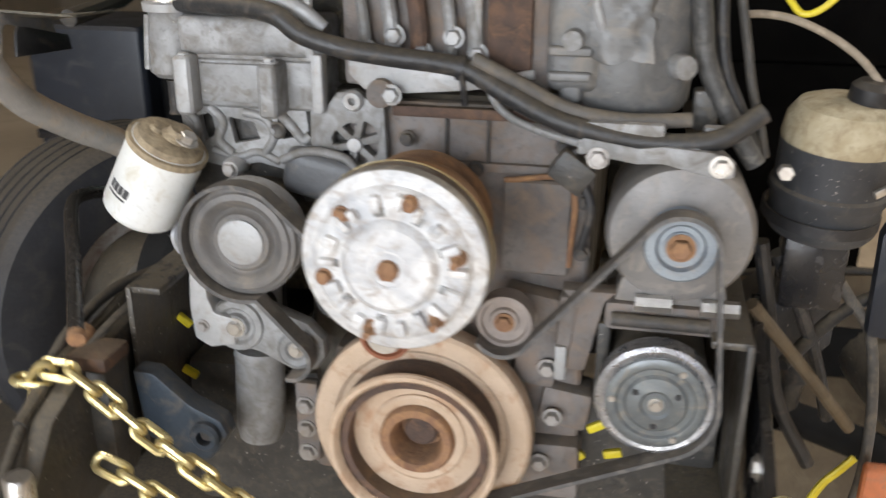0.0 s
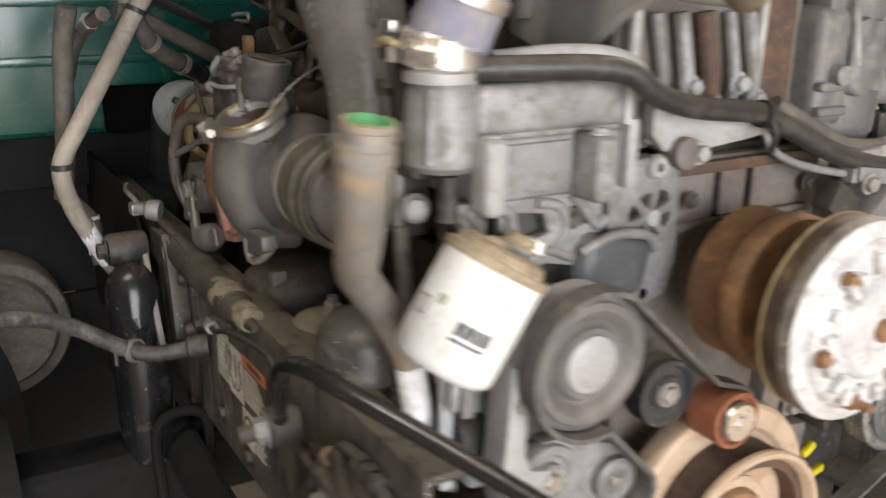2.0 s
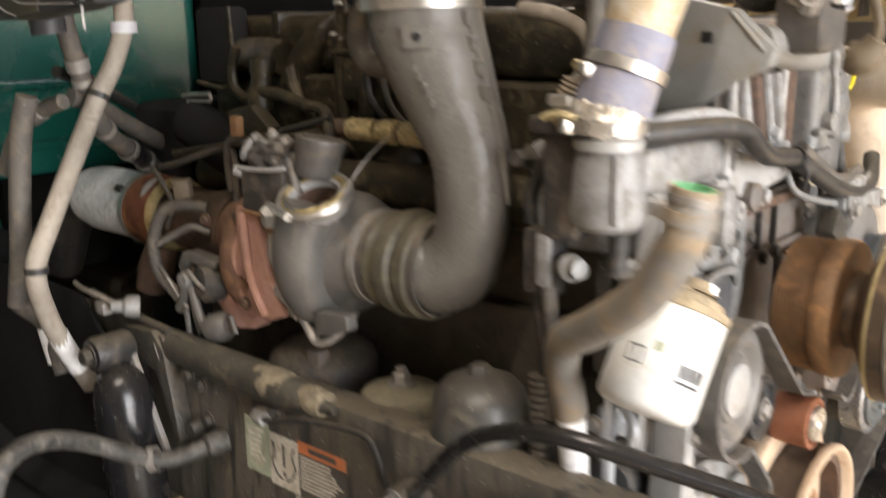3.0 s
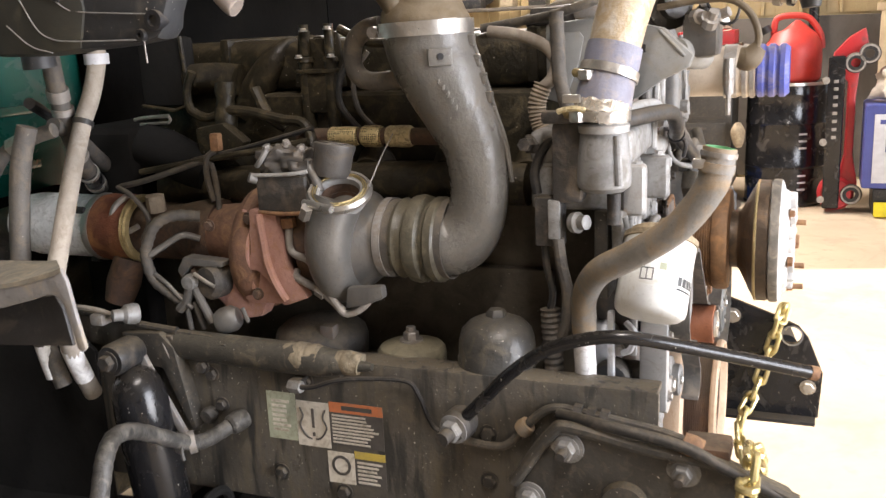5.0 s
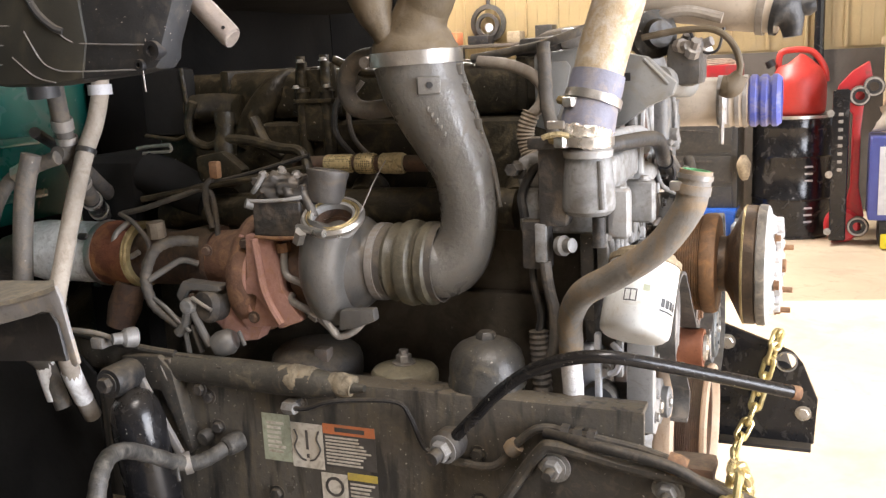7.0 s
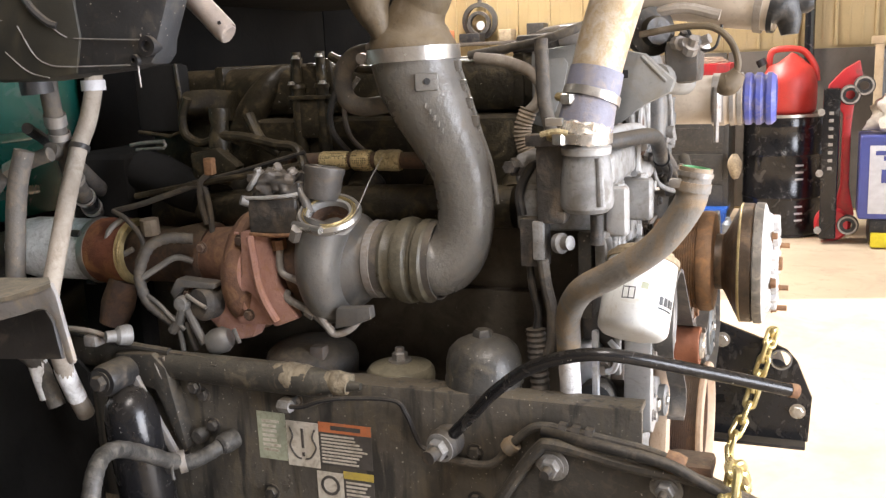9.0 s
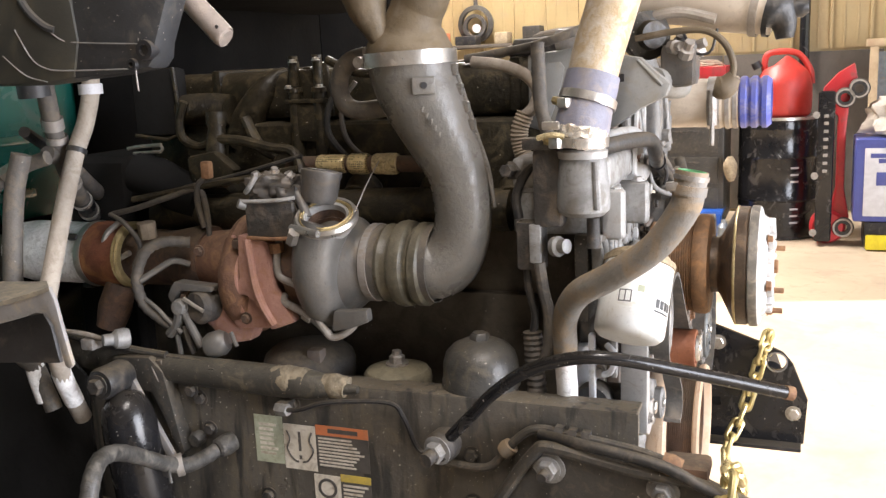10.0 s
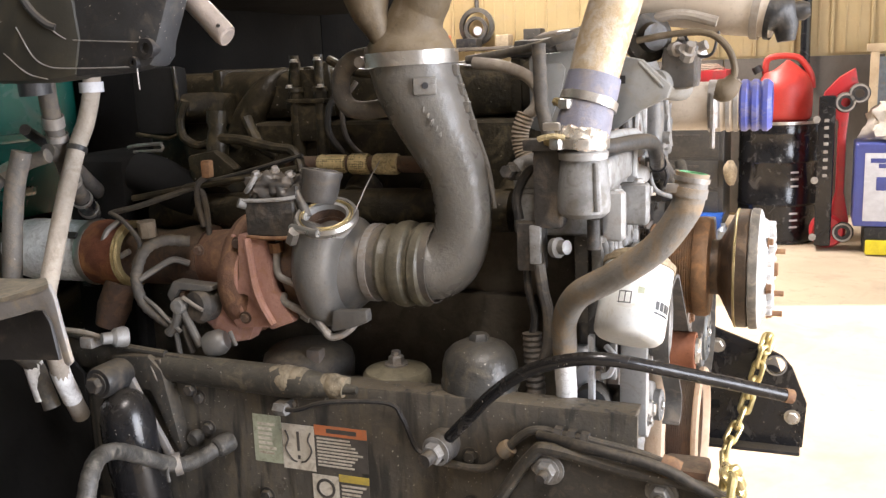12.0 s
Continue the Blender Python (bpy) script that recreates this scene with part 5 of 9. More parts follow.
# crankshaft damper
C = (0.0, 0.03, 0.696)
crank = thing("crank_pulley", "tan rusted crankshaft damper pulley with deep dish", "pulley", C)
part("damper", lathe([(0.05, -0.052), (0.147, -0.052), (0.1525, -0.046), (0.1535, -0.040), (0.1535, -0.022), (0.152, -0.016), (0.147, -0.012), (0.124, -0.013), (0.118, -0.018), (0.108, -0.018)], C, FRONT, 96), DAMPER, crank)
part("ribs", ribbed(0.09, 0.1105, -0.014, 0.029, 12, C, FRONT, 80), RUST_DARK, crank, "red brown ribbed rim")
part("lip", lathe([(0.100, 0.029), (0.112, 0.029), (0.1150, 0.032), (0.1155, 0.038), (0.113, 0.042), (0.108, 0.042), (0.104, 0.038), (0.098, 0.012), (0.092, 0.003), (0.086, 0.001), (0.066, 0.0), (0.064, -0.012)], C, FRONT, 80), DAMPER, crank)
part("inner_ring", lathe([(0.066, -0.008), (0.066, 0.004), (0.062, 0.006), (0.052, 0.004), (0.050, -0.008)], C, FRONT, 64), DAMPER, crank)
part("hub", lathe([(0.052, -0.008), (0.051, 0.010), (0.048, 0.014), (0.037, 0.014), (0.033, 0.006), (0.031, -0.030), (0.0, -0.032)], C, FRONT, 56), RUST, crank, "orange rusted hub bore")
part("core", lathe([(0, -0.014), (0.020, -0.014), (0.024, -0.018), (0.024, -0.031), (0, -0.031)], C, FRONT, 32), RUST_DARK, crank)

# fan clutch
F = (0.006, -0.12, 1.006)
fan = thing("fan_clutch", "white oxidised fan clutch hub on a rusted grooved pulley", "fan clutch", F)
part("pulley", ribbed(0.05, 0.0865, -0.174, -0.128, 11, F, FRONT, 64), HUB_BROWN, fan)
part("pulley_flange", lathe([(0.04, -0.128), (0.0885, -0.128), (0.0905, -0.123), (0.0905, -0.108), (0.087, -0.102), (0.06, -0.100), (0.04, -0.100)], F, FRONT, 64, True), HUB_BROWN, fan)
part("neck", lathe([(0.0, -0.19), (0.05, -0.19), (0.05, -0.088), (0.0525, -0.085), (0.058, -0.082), (0.085, -0.0685), (0.102, -0.0595), (0.1055, -0.056), (0.1062, -0.052), (0.1062, -0.037), (0.104, -0.0345), (0.0, -0.0345)], F, FRONT, 88), HUB_DARK, fan, "dark brown coned fan drive")
disc = part("disc", lathe([(0.0, -0.034), (0.104, -0.034), (0.107, -0.0315), (0.1072, -0.0215), (0.1058, -0.0175), (0.100, -0.0150), (0.091, -0.0125), (0.087, -0.0065), (0.080, -0.0035), (0.056, -0.0025), (0.052, 0.002), (0.047, 0.0055), (0.0, 0.0055)], F, FRONT, 88), HUB_WHITE, fan)
part("brass_edge", lathe([(0.1035, -0.0590), (0.1066, -0.0572), (0.1072, -0.0545), (0.1035, -0.0530)], F, FRONT, 88, True), GOLD_MESH, fan)
part("rim_band", lathe([(0.104, -0.0335), (0.1078, -0.0325), (0.1080, -0.0225), (0.1068, -0.0185), (0.104, -0.0175)], F, FRONT, 88, True), HUB_RIM_SHADE, fan, "stained rim band, darkened for shade")
for k in range(18):
    t = 2 * math.pi * (k + random.uniform(-0.2, 0.2)) / 18
    d = Vector((math.cos(t), 0, math.sin(t)))
    rot = Matrix.Rotation(-t, 4, "Y")
    r = random.uniform(0.070, 0.077)
    part("cast_lug", box(Vector(F) + d * r + Vector((0, 0.003, 0)), (random.uniform(0.014, 0.024), random.uniform(0.016, 0.021), random.uniform(0.008, 0.017)), 0.0035, rot), HUB_WHITE, disc)
for k in range(9):
    t = 2 * math.pi * (k + 0.5) / 9
    d = Vector((math.cos(t), 0, math.sin(t)))
    part("notch", box(Vector(F) + d * 0.064 + Vector((0, 0.0032, 0)), (0.011, 0.004, random.uniform(0.008, 0.014)), 0.0015, Matrix.Rotation(-t, 4, "Y")), CAST, disc, "dark cast pocket")
for k in range(6):
    t = 2 * math.pi * (k + 0.217) / 6
    p = (F[0] + 0.078 * math.cos(t), F[1] + 0.004, F[2] + 0.078 * math.sin(t))
    part("stud", join(bolt(p, FRONT, 0.0085, 0.010, 1.2), lathe([(0, 0), (0.005, 0), (0.005, 0.026), (0, 0.026)], p, FRONT, 10)) if k in (0, 5, 4) else bolt(p, FRONT, 0.0085, 0.009, 1.2), RUST, fan, "rusty stud")
part("centre_bolt", bolt((F[0], F[1] - 0.0055, F[2]), FRONT, 0.0125, 0.007, 1.0), RUST, fan, "rusty centre bolt")
part("centre_ring", lathe([(0.022, 0.005), (0.0225, 0.0065), (0.020, 0.0065), (0.0195, 0.005)], F, FRONT, 40, True), HUB_WHITE, fan)

# water pump pulley
W = (-0.234, 0.03, 0.961)
pump = thing("water_pump", "dusty grey water pump pulley with stepped face", "water pump", W)
part("pulley", lathe([(0.0, -0.045), (0.072, -0.045), (0.076, -0.04), (0.0765, -0.005), (0.074, 0.0), (0.068, 0.002), (0.066, 0.005), (0.058, 0.006), (0.052, 0.002), (0.048, -0.004), (0.044, -0.006), (0.040, -0.003), (0.038, 0.002), (0.0, 0.002)], W, FRONT, 72), PUMP_GREY, pump)
part("pulley_rim", lathe([(0.072, -0.044), (0.0772, -0.042), (0.0772, -0.006), (0.072, -0.004)], W, FRONT, 72, True), CAST_LIGHT, pump, "pale bare pulley rim")
part("centre_cap", lathe([(0, 0.001), (0.031, 0.001), (0.031, 0.005), (0.029, 0.006), (0, 0.006)], W, FRONT, 48), CAST_LIGHT, pump, "pale bare metal centre")
part("body", lathe([(0, 0), (0.05, 0), (0.06, -0.03), (0.06, -0.08), (0.0, -0.08)], (W[0], W[1] + 0.045, W[2]), FRONT, 40), CAST_DARK, pump)

# belt tensioner
T = (-0.262, 0.05, 0.826)
tens = thing("belt_tensioner", "grey cast aluminium belt tensioner with arm", "tensioner", T)
part("spring_case", lathe([(0, -0.075), (0.032, -0.075), (0.034, -0.070), (0.034, -0.030), (0.036, -0.028), (0.036, -0.022), (0, -0.022)], T, FRONT, 40), RUBBER, tens, "dark spring case")
part("body", lathe([(0, -0.022), (0.038, -0.022), (0.040, -0.018), (0.040, -0.006), (0.037, 0.0), (0.028, 0.001), (0.024, -0.003), (0.019, -0.003), (0.017, 0.004), (0, 0.004)], T, FRONT, 56), CAST, tens)
part("bolt", bolt((T[0], T[1] - 0.004, T[2]), FRONT, 0.011, 0.008), STEEL, tens)
arm = [(-0.270, 0.868), (-0.240, 0.868), (-0.205, 0.854), (-0.160, 0.838), (-0.138, 0.815), (-0.136, 0.788), (-0.152, 0.766), (-0.182, 0.762), (-0.232, 0.786), (-0.268, 0.792)]
part("arm", prism(arm, 0.024, front_plane(0.078), 0.006), CAST, tens)
part("wheel", lathe([(0, -0.03), (0.026, -0.03), (0.027, 0.002), (0.022, 0.005), (0.015, 0.004), (0.012, 0.001), (0, 0.001)], (-0.174, 0.045, 0.801), FRONT, 40), CAST, tens)
part("bolt", bolt((-0.174, 0.044, 0.801), FRONT, 0.008, 0.007), STEEL, tens)
part("cylinder", lathe([(0, 0), (0.036, 0), (0.038, 0.012), (0.036, 0.018), (0.036, 0.13), (0.032, 0.150), (0, 0.15)], (-0.249, 0.095, 0.775), (-0.06, 0, -1), 36), CAST, tens)
part("bracket", prism([(-0.318, 0.968), (-0.296, 0.968), (-0.298, 0.868), (-0.290, 0.846), (-0.262, 0.840), (-0.262, 0.800), (-0.300, 0.792), (-0.322, 0.804), (-0.326, 0.85)], 0.042, front_plane(0.085), 0.005), CAST_LIGHT, tens, "pale bare bracket arm")
part("bracket_web", span((-0.296, 0.075, 0.86), (-0.25, 0.09, 0.93), 0.006), CAST_DARK, tens)
for x, z in ((-0.307, 0.925), (-0.308, 0.825)):
    part("bolt", bolt((x, 0.043, z), FRONT, 0.007, 0.007), STEEL_DULL, tens)

# idlers
def idler(c, r, depth, mat, label, face=None):
    ob = thing("idler_pulley", label, "idler pulley", c, "idler pulleys of the belt drive")
    part("wheel", lathe([(0, -depth), (r, -depth), (r * 1.02, -depth + 0.004), (r, -depth + 0.008), (r, -0.008), (r * 1.02, -0.004), (r, 0), (r * 0.86, 0.0005), (r * 0.8, -0.005), (r * 0.55, -0.005), (r * 0.5, 0), (r * 0.3, 0), (0, 0)], c, FRONT, 48), mat, ob)
    part("bolt", bolt((c[0], c[1], c[2]), FRONT, r * 0.28, 0.008), face or STEEL_DULL, ob)
    return ob


idler((-0.104, 0.045, 0.889), 0.040, 0.03, PLASTIC, "dark grey idler pulley under the belt")
idler((0.113, 0.03, 0.880), 0.035, 0.03, IDLER_TAN, "tan dusty idler pulley beside the fan hub", RUST)
red = idler((-0.036, 0.002, 0.858), 0.034, 0.048, DAMPER_RED, "red oxide idler with a bright bare end", STEEL)
part("bare_end", lathe([(0.0, 0.001), (0.024, 0.001), (0.022, 0.006), (0.0, 0.006)], (-0.036, 0.002, 0.858), FRONT, 36), STEEL, red, "bright bare steel end")
part("post", lathe([(0, 0), (0.014, 0), (0.014, 0.08), (0, 0.08)], (-0.036, 0.05, 0.858), (0, 1, 0), 16), IRON, red)

# alternator
A = (0.319, 0.03, 0.998)
alt = thing("alternator", "grey dusty alternator with blue grey pulley", "alternator", A)
part("body", lathe([(0, -0.20), (0.08, -0.20), (0.089, -0.18), (0.091, -0.06), (0.089, -0.045), (0.084, -0.038), (0.050, -0.032), (0, -0.030)], A, FRONT, 72), PULLEY_GREY, alt)
part("pulley", ribbed(0.02, 0.042, -0.03, -0.004, 7, A, FRONT, 48), PULLEY_BLUE, alt)
part("face", lathe([(0.0, -0.01), (0.043, -0.01), (0.0435, 0.0), (0.041, 0.002), (0.030, 0.002), (0.026, -0.003), (0.020, -0.003), (0.019, 0.0), (0.0, 0.0)], A, FRONT, 48), PULLEY_BLUE, alt)
part("nut", bolt((A[0], A[1], A[2]), FRONT, 0.0125, 0.012, 1.4), RUST, alt, "rusty pulley nut")
part("foot", prism([(0.245, 0.905), (0.385, 0.905), (0.375, 0.96), (0.26, 0.96)], 0.06, front_plane(0.13), 0.006), PULLEY_GREY, alt)
for x in (0.272, 0.352):
    part("mount_bolt", lathe([(0, 0), (0.011, 0), (0.011, 0.045), (0, 0.045)], (x, 0.062, 0.909), (1, 0, 0.02), 6), STEEL, alt)
strap = part("strap", prism([(0.195, 1.118), (0.262, 1.108), (0.29, 1.112), (0.345, 1.108), (0.372, 1.096), (0.372, 1.078), (0.352, 1.076), (0.29, 1.090), (0.26, 1.088), (0.197, 1.098)], 0.02, front_plane(0.075), 0.004), CAST, alt, "pale cast upper strap")
part("bolt", bolt((0.356, 0.055, 1.092), FRONT, 0.010, 0.012), STEEL, alt)
part("bolt", bolt((0.215, 0.055, 1.094), FRONT, 0.010, 0.010), STEEL_DULL, alt)
for k in range(9):
    t = 2 * math.pi * k / 9 + 0.3
    part("vent_slot", box((A[0] + 0.074 * math.cos(t), 0.0688, A[2] + 0.074 * math.sin(t)), (0.008, 0.003, 0.020), 0.001, Matrix.Rotation(-t, 4, "Y")), BLACK, alt)

# air conditioning compressor
K = (0.307, 0.02, 0.794)
ac = thing("ac_compressor", "air conditioning compressor with bare blue grey clutch face", "compressor", K)
part("pulley", ribbed(0.04, 0.0725, -0.036, -0.010, 7, K, FRONT, 64), STEEL, ac)
part("rim", lathe([(0.052, -0.036), (0.0735, -0.036), (0.0735, -0.010), (0.0755, -0.008), (0.0755, -0.003), (0.070, 0.0), (0.062, -0.002), (0.052, -0.004)], K, FRONT, 72, True), CLUTCH_RIM, ac, "scuffed steel clutch rim")
clutch = part("clutch_plate", lathe([(0, -0.03), (0.06, -0.03), (0.062, 0.004), (0.058, 0.006), (0.050, 0.005), (0.047, 0.002), (0.040, 0.002), (0.036, 0.006), (0.020, 0.008), (0.016, 0.005), (0, 0.005)], K, FRONT, 64), CLUTCH_FACE, ac)
part("nut", bolt((K[0], K[1] - 0.005, K[2]), FRONT, 0.008, 0.007, 1.2), STEEL, clutch)
for k in range(3):
    t = 2 * math.pi * k / 3 + 0.5
    part("rivet", lathe([(0, 0), (0.004, 0), (0.004, 0.003), (0, 0.003)], (K[0] + 0.03 * math.cos(t), K[1] - 0.0055, K[2] + 0.03 * math.sin(t)), FRONT, 10), BLACK, clutch)
    t += 0.5
    part("rivet", lathe([(0, 0), (0.005, 0), (0.004, 0.003), (0, 0.003)], (K[0] + 0.054 * math.cos(t), K[1] - 0.005, K[2] + 0.054 * math.sin(t)), FRONT, 10), STEEL, clutch)
part("body", lathe([(0, 0), (0.058, 0), (0.066, 0.02), (0.066, 0.15), (0.05, 0.17), (0, 0.17)], (K[0], K[1] + 0.036, K[2]), (0, 1, 0), 40), BLACK_DUSTY, ac)
part("mount", span((0.235, 0.07, 0.863), (0.385, 0.16, 0.903), 0.01), IRON, ac)
part("long_bolt", lathe([(0, 0), (0.009, 0), (0.009, 0.12), (0, 0.12)], (0.245, 0.062, 0.884), (1, 0, 0), 12), CAST_DARK, ac)
part("mount_leg", span((0.228, 0.075, 0.74), (0.245, 0.15, 0.87), 0.006), BLACK_DUSTY, ac)

# serpentine belts: bands that run from wheel to wheel
def belt(points, width, y, parent, closed=True):
    """points: a line in (x, z); the band is width deep, set at y."""
    bm = bmesh.new()
    n = len(points)
    rings = []
    for i, p in enumerate(points):
        a, b = Vector(points[i - 1] if closed or i else points[0]), Vector(points[(i + 1) % n] if closed or i < n - 1 else points[-1])
        t = (b - a).normalized()
        nn = Vector((-t.y, t.x)) * 0.0028
        q = Vector(p)
        rings.append([bm.verts.new((q.x + s * nn.x, yy, q.y + s * nn.y)) for s, yy in ((1, y), (1, y + width), (-1, y + width), (-1, y))])
    pairs = list(zip(rings, rings[1:])) + ([(rings[-1], rings[0])] if closed else [])
    for a, b in pairs:
        for i in range(4):
            bm.faces.new((a[i], a[(i + 1) % 4], b[(i + 1) % 4], b[i]))
    if not closed:
        bm.faces.new(rings[0])
        bm.faces.new(rings[-1])
    return part("band", bm, BELT, parent)


def arc(c, r, a0, a1, n=18):
    return [(c[0] + r * math.cos(radians(a0 + (a1 - a0) * k / n)), c[1] + r * math.sin(radians(a0 + (a1 - a0) * k / n))) for k in range(n + 1)]


drive = thing("serpentine_belt", "worn black ribbed belt over alternator, compressor and crank", "belt", (0.2, 0.03, 0.8))
loop = arc((0.113, 0.880), 0.0375, 215, 330, 10) + arc((0.319, 0.998), 0.0445, 140, 0, 20) + arc((0.307, 0.794), 0.0755, 8, -62, 12) + arc((0.0, 0.696), 0.1135, -70, -135, 14)
belt(loop, 0.028, 0.006, drive, False)
drive_b = thing("serpentine_belt", "worn black ribbed belt over water pump and tensioner", "belt", (-0.2, 0.03, 0.9))
loop = arc((-0.174, 0.801), 0.0295, -100, 55, 16) + arc((-0.234, 0.961), 0.079, 285, 60, 30) + [(-0.06, 0.905)] + arc((-0.036, 0.858), 0.037, 60, 20, 4)
belt(loop, 0.028, 0.012, drive_b, False)

# ---------------------------------------------------------------- oil and fuel modules on the engine's corner
module = thing("fuel_module", "grey cast aluminium fuel filter module with domed lid", "fuel module", (-0.23, 0.17, 1.12))
part("housing", span((-0.330, 0.103, 1.118), (-0.140, 0.25, 1.186), 0.010, 3), CAST, module)
part("lid", span((-0.332, 0.096, 1.1885), (-0.136, 0.25, 1.238), 0.012, 4), CAST, module)
part("seam", span((-0.328, 0.1045, 1.184), (-0.142, 0.248, 1.191), 0.001), CAST, module)
part("post", span((-0.334, 0.076, 1.112), (-0.308, 0.112, 1.190), 0.010, 3), CAST_LIGHT, module)
part("post", span((-0.212, 0.060, 1.116), (-0.186, 0.112, 1.186), 0.010, 3), CAST, module)
part("panel", span((-0.306, 0.0985, 1.128), (-0.216, 0.106, 1.178), 0.003), CAST, module, "blue grey recessed panel")
part("end_post", span((-0.150, 0.088, 1.120), (-0.134, 0.112, 1.196), 0.006), CAST_LIGHT, module)
for x, y in ((-0.321, 0.090), (-0.199, 0.078)):
    part("bolt", bolt((x, y, 1.185), UP, 0.008, 0.007), CAST_LIGHT, module)

webs = thing("filter_bracket", "pale cast aluminium bracket with webbed openings", "bracket", (-0.2, 0.1, 1.08))
part("back", span((-0.345, 0.128, 0.985), (-0.056, 0.15, 1.122), 0.006), BLACK_DUSTY, webs)
hub = (-0.098, 1.080)
pockets = []
for k in range(6):
    a0, a1 = 2 * math.pi * (k + 0.17) / 6 + 0.3, 2 * math.pi * (k + 0.83) / 6 + 0.3
    am, far = (a0 + a1) / 2, (0.033, 0.027, 0.031, 0.036, 0.027, 0.030)[k]
    pockets.append([(hub[0] + 0.010 * math.cos(am), hub[1] + 0.010 * math.sin(am)), (hub[0] + far * math.cos(a0), hub[1] + far * math.sin(a0)), (hub[0] + far * 1.05 * math.cos(am), hub[1] + far * 1.05 * math.sin(am)), (hub[0] + far * math.cos(a1), hub[1] + far * math.sin(a1))])
part("web_plate", prism([(-0.158, 1.122), (-0.135, 1.128), (-0.120, 1.147), (-0.098, 1.150), (-0.080, 1.140), (-0.058, 1.130), (-0.054, 1.02), (-0.066, 0.985), (-0.10, 0.975), (-0.150, 0.998), (-0.160, 1.05)], 0.020, front_plane(0.122), 0.0035, pockets), CAST, webs)
part("web_hub", lathe([(0, 0), (0.011, 0), (0.009, 0.006), (0, 0.007)], (hub[0], 0.102, hub[1]), FRONT, 18), CAST_LIGHT, webs)
part("crown_boss", lathe([(0.005, 0), (0.013, 0), (0.014, 0.006), (0.011, 0.012), (0.005, 0.012)], (-0.098, 0.104, 1.138), FRONT, 20, True), CAST_LIGHT, webs)
part("side_casting", prism([(-0.345, 1.122), (-0.165, 1.122), (-0.160, 1.05), (-0.190, 1.035), (-0.235, 1.045), (-0.28, 1.035), (-0.338, 1.045)], 0.016, front_plane(0.124), 0.003,
                           [[(-0.318, 1.105), (-0.300, 1.110), (-0.294, 1.082), (-0.312, 1.070)], [(-0.275, 1.105), (-0.240, 1.100), (-0.232, 1.078), (-0.268, 1.070)], [(-0.205, 1.104), (-0.182, 1.100), (-0.180, 1.084), (-0.200, 1.080)]]), CAST, webs)
for pts, r in (([(-0.337, 1.116), (-0.320, 1.094), (-0.330, 1.066), (-0.318, 1.052)], 0.0065), ([(-0.300, 1.118), (-0.283, 1.100), (-0.290, 1.074), (-0.272, 1.056)], 0.007), ([(-0.252, 1.114), (-0.222, 1.106), (-0.212, 1.082), (-0.226, 1.058)], 0.006), ([(-0.205, 1.118), (-0.186, 1.098), (-0.170, 1.080), (-0.160, 1.088)], 0.007), ([(-0.300, 1.060), (-0.265, 1.052), (-0.235, 1.060), (-0.205, 1.048)], 0.0055)):
    part("web", tube([(x, 0.108, z) for x, z in pts], r, 12, 6), CAST, webs)
for x, z, r in ((-0.332, 1.046, 0.015), (-0.268, 1.040, 0.014)):
    part("lug", lathe([(0, -0.01), (r, -0.01), (r, 0.018), (r * 0.8, 0.024), (0, 0.025)], (x, 0.112, z), FRONT, 22), CAST_LIGHT, webs)
    part("bolt", bolt((x, 0.087, z), FRONT, r * 0.6, 0.008), STEEL_DULL, webs)
part("plug_hole", lathe([(0, 0), (0.011, 0), (0.012, 0.004), (0.009, 0.006), (0, 0.003)], (-0.205, 0.108, 1.092), FRONT, 20), BLACK_DUSTY, webs)
part("pump_housing", join(box((-0.148, 0.118, 1.032), (0.105, 0.05, 0.068), 0.022, pose(0, 0, 0, 0, 12, 0), 5)), HOUSING_BLUE, webs, "dark blue grey rounded housing")
part("housing_rim", tube([(-0.198, 0.098, 1.054), (-0.160, 0.092, 1.070), (-0.112, 0.092, 1.064), (-0.094, 0.096, 1.045)], 0.006, 12), CAST, webs)

# the white spin-on filter, tilted outwards
FT, FB = Vector((-0.333, 0.052, 1.084)), Vector((-0.396, 0.060, 0.976))
fd = (FB - FT).normalized()
filt = thing("oil_filter", "white enamelled spin-on filter with black print", "filter", tuple(FB))
part("can", lathe([(0, 0), (0.044, 0), (0.049, 0.003), (0.0515, 0.008), (0.0515, 0.108), (0.050, 0.115), (0.044, 0.121), (0.030, 0.1235), (0, 0.1235)], FT, fd, 64), FILTER_WHITE, filt)
part("rim", lathe([(0.049, 0.002), (0.0535, 0.003), (0.0535, 0.011), (0.0515, 0.012)], FT, fd, 64, True), RAG_TAN, filt)
part("neck", lathe([(0, -0.010), (0.036, -0.010), (0.044, -0.006), (0.047, 0.002), (0, 0.002)], FT, fd, 40), RAG_TAN, filt, "tan dusty filter head")
part("stub", lathe([(0, -0.022), (0.014, -0.022), (0.016, -0.014), (0.022, -0.009), (0, -0.009)], FT + Vector((0.012, -0.006, 0)), fd, 24), RAG_TAN, filt)
part("fitting", bolt(tuple(FT + Vector((0.030, -0.012, 0.004))), tuple(-fd), 0.011, 0.012), STEEL, filt, "bright hex fitting")
part("dirt_lump", lathe([(0, -0.022), (0.008, -0.021), (0.015, -0.014), (0.018, -0.006), (0, -0.004)], FT + Vector((-0.018, -0.006, 0.002)), fd, 12), RAG_TAN, filt)


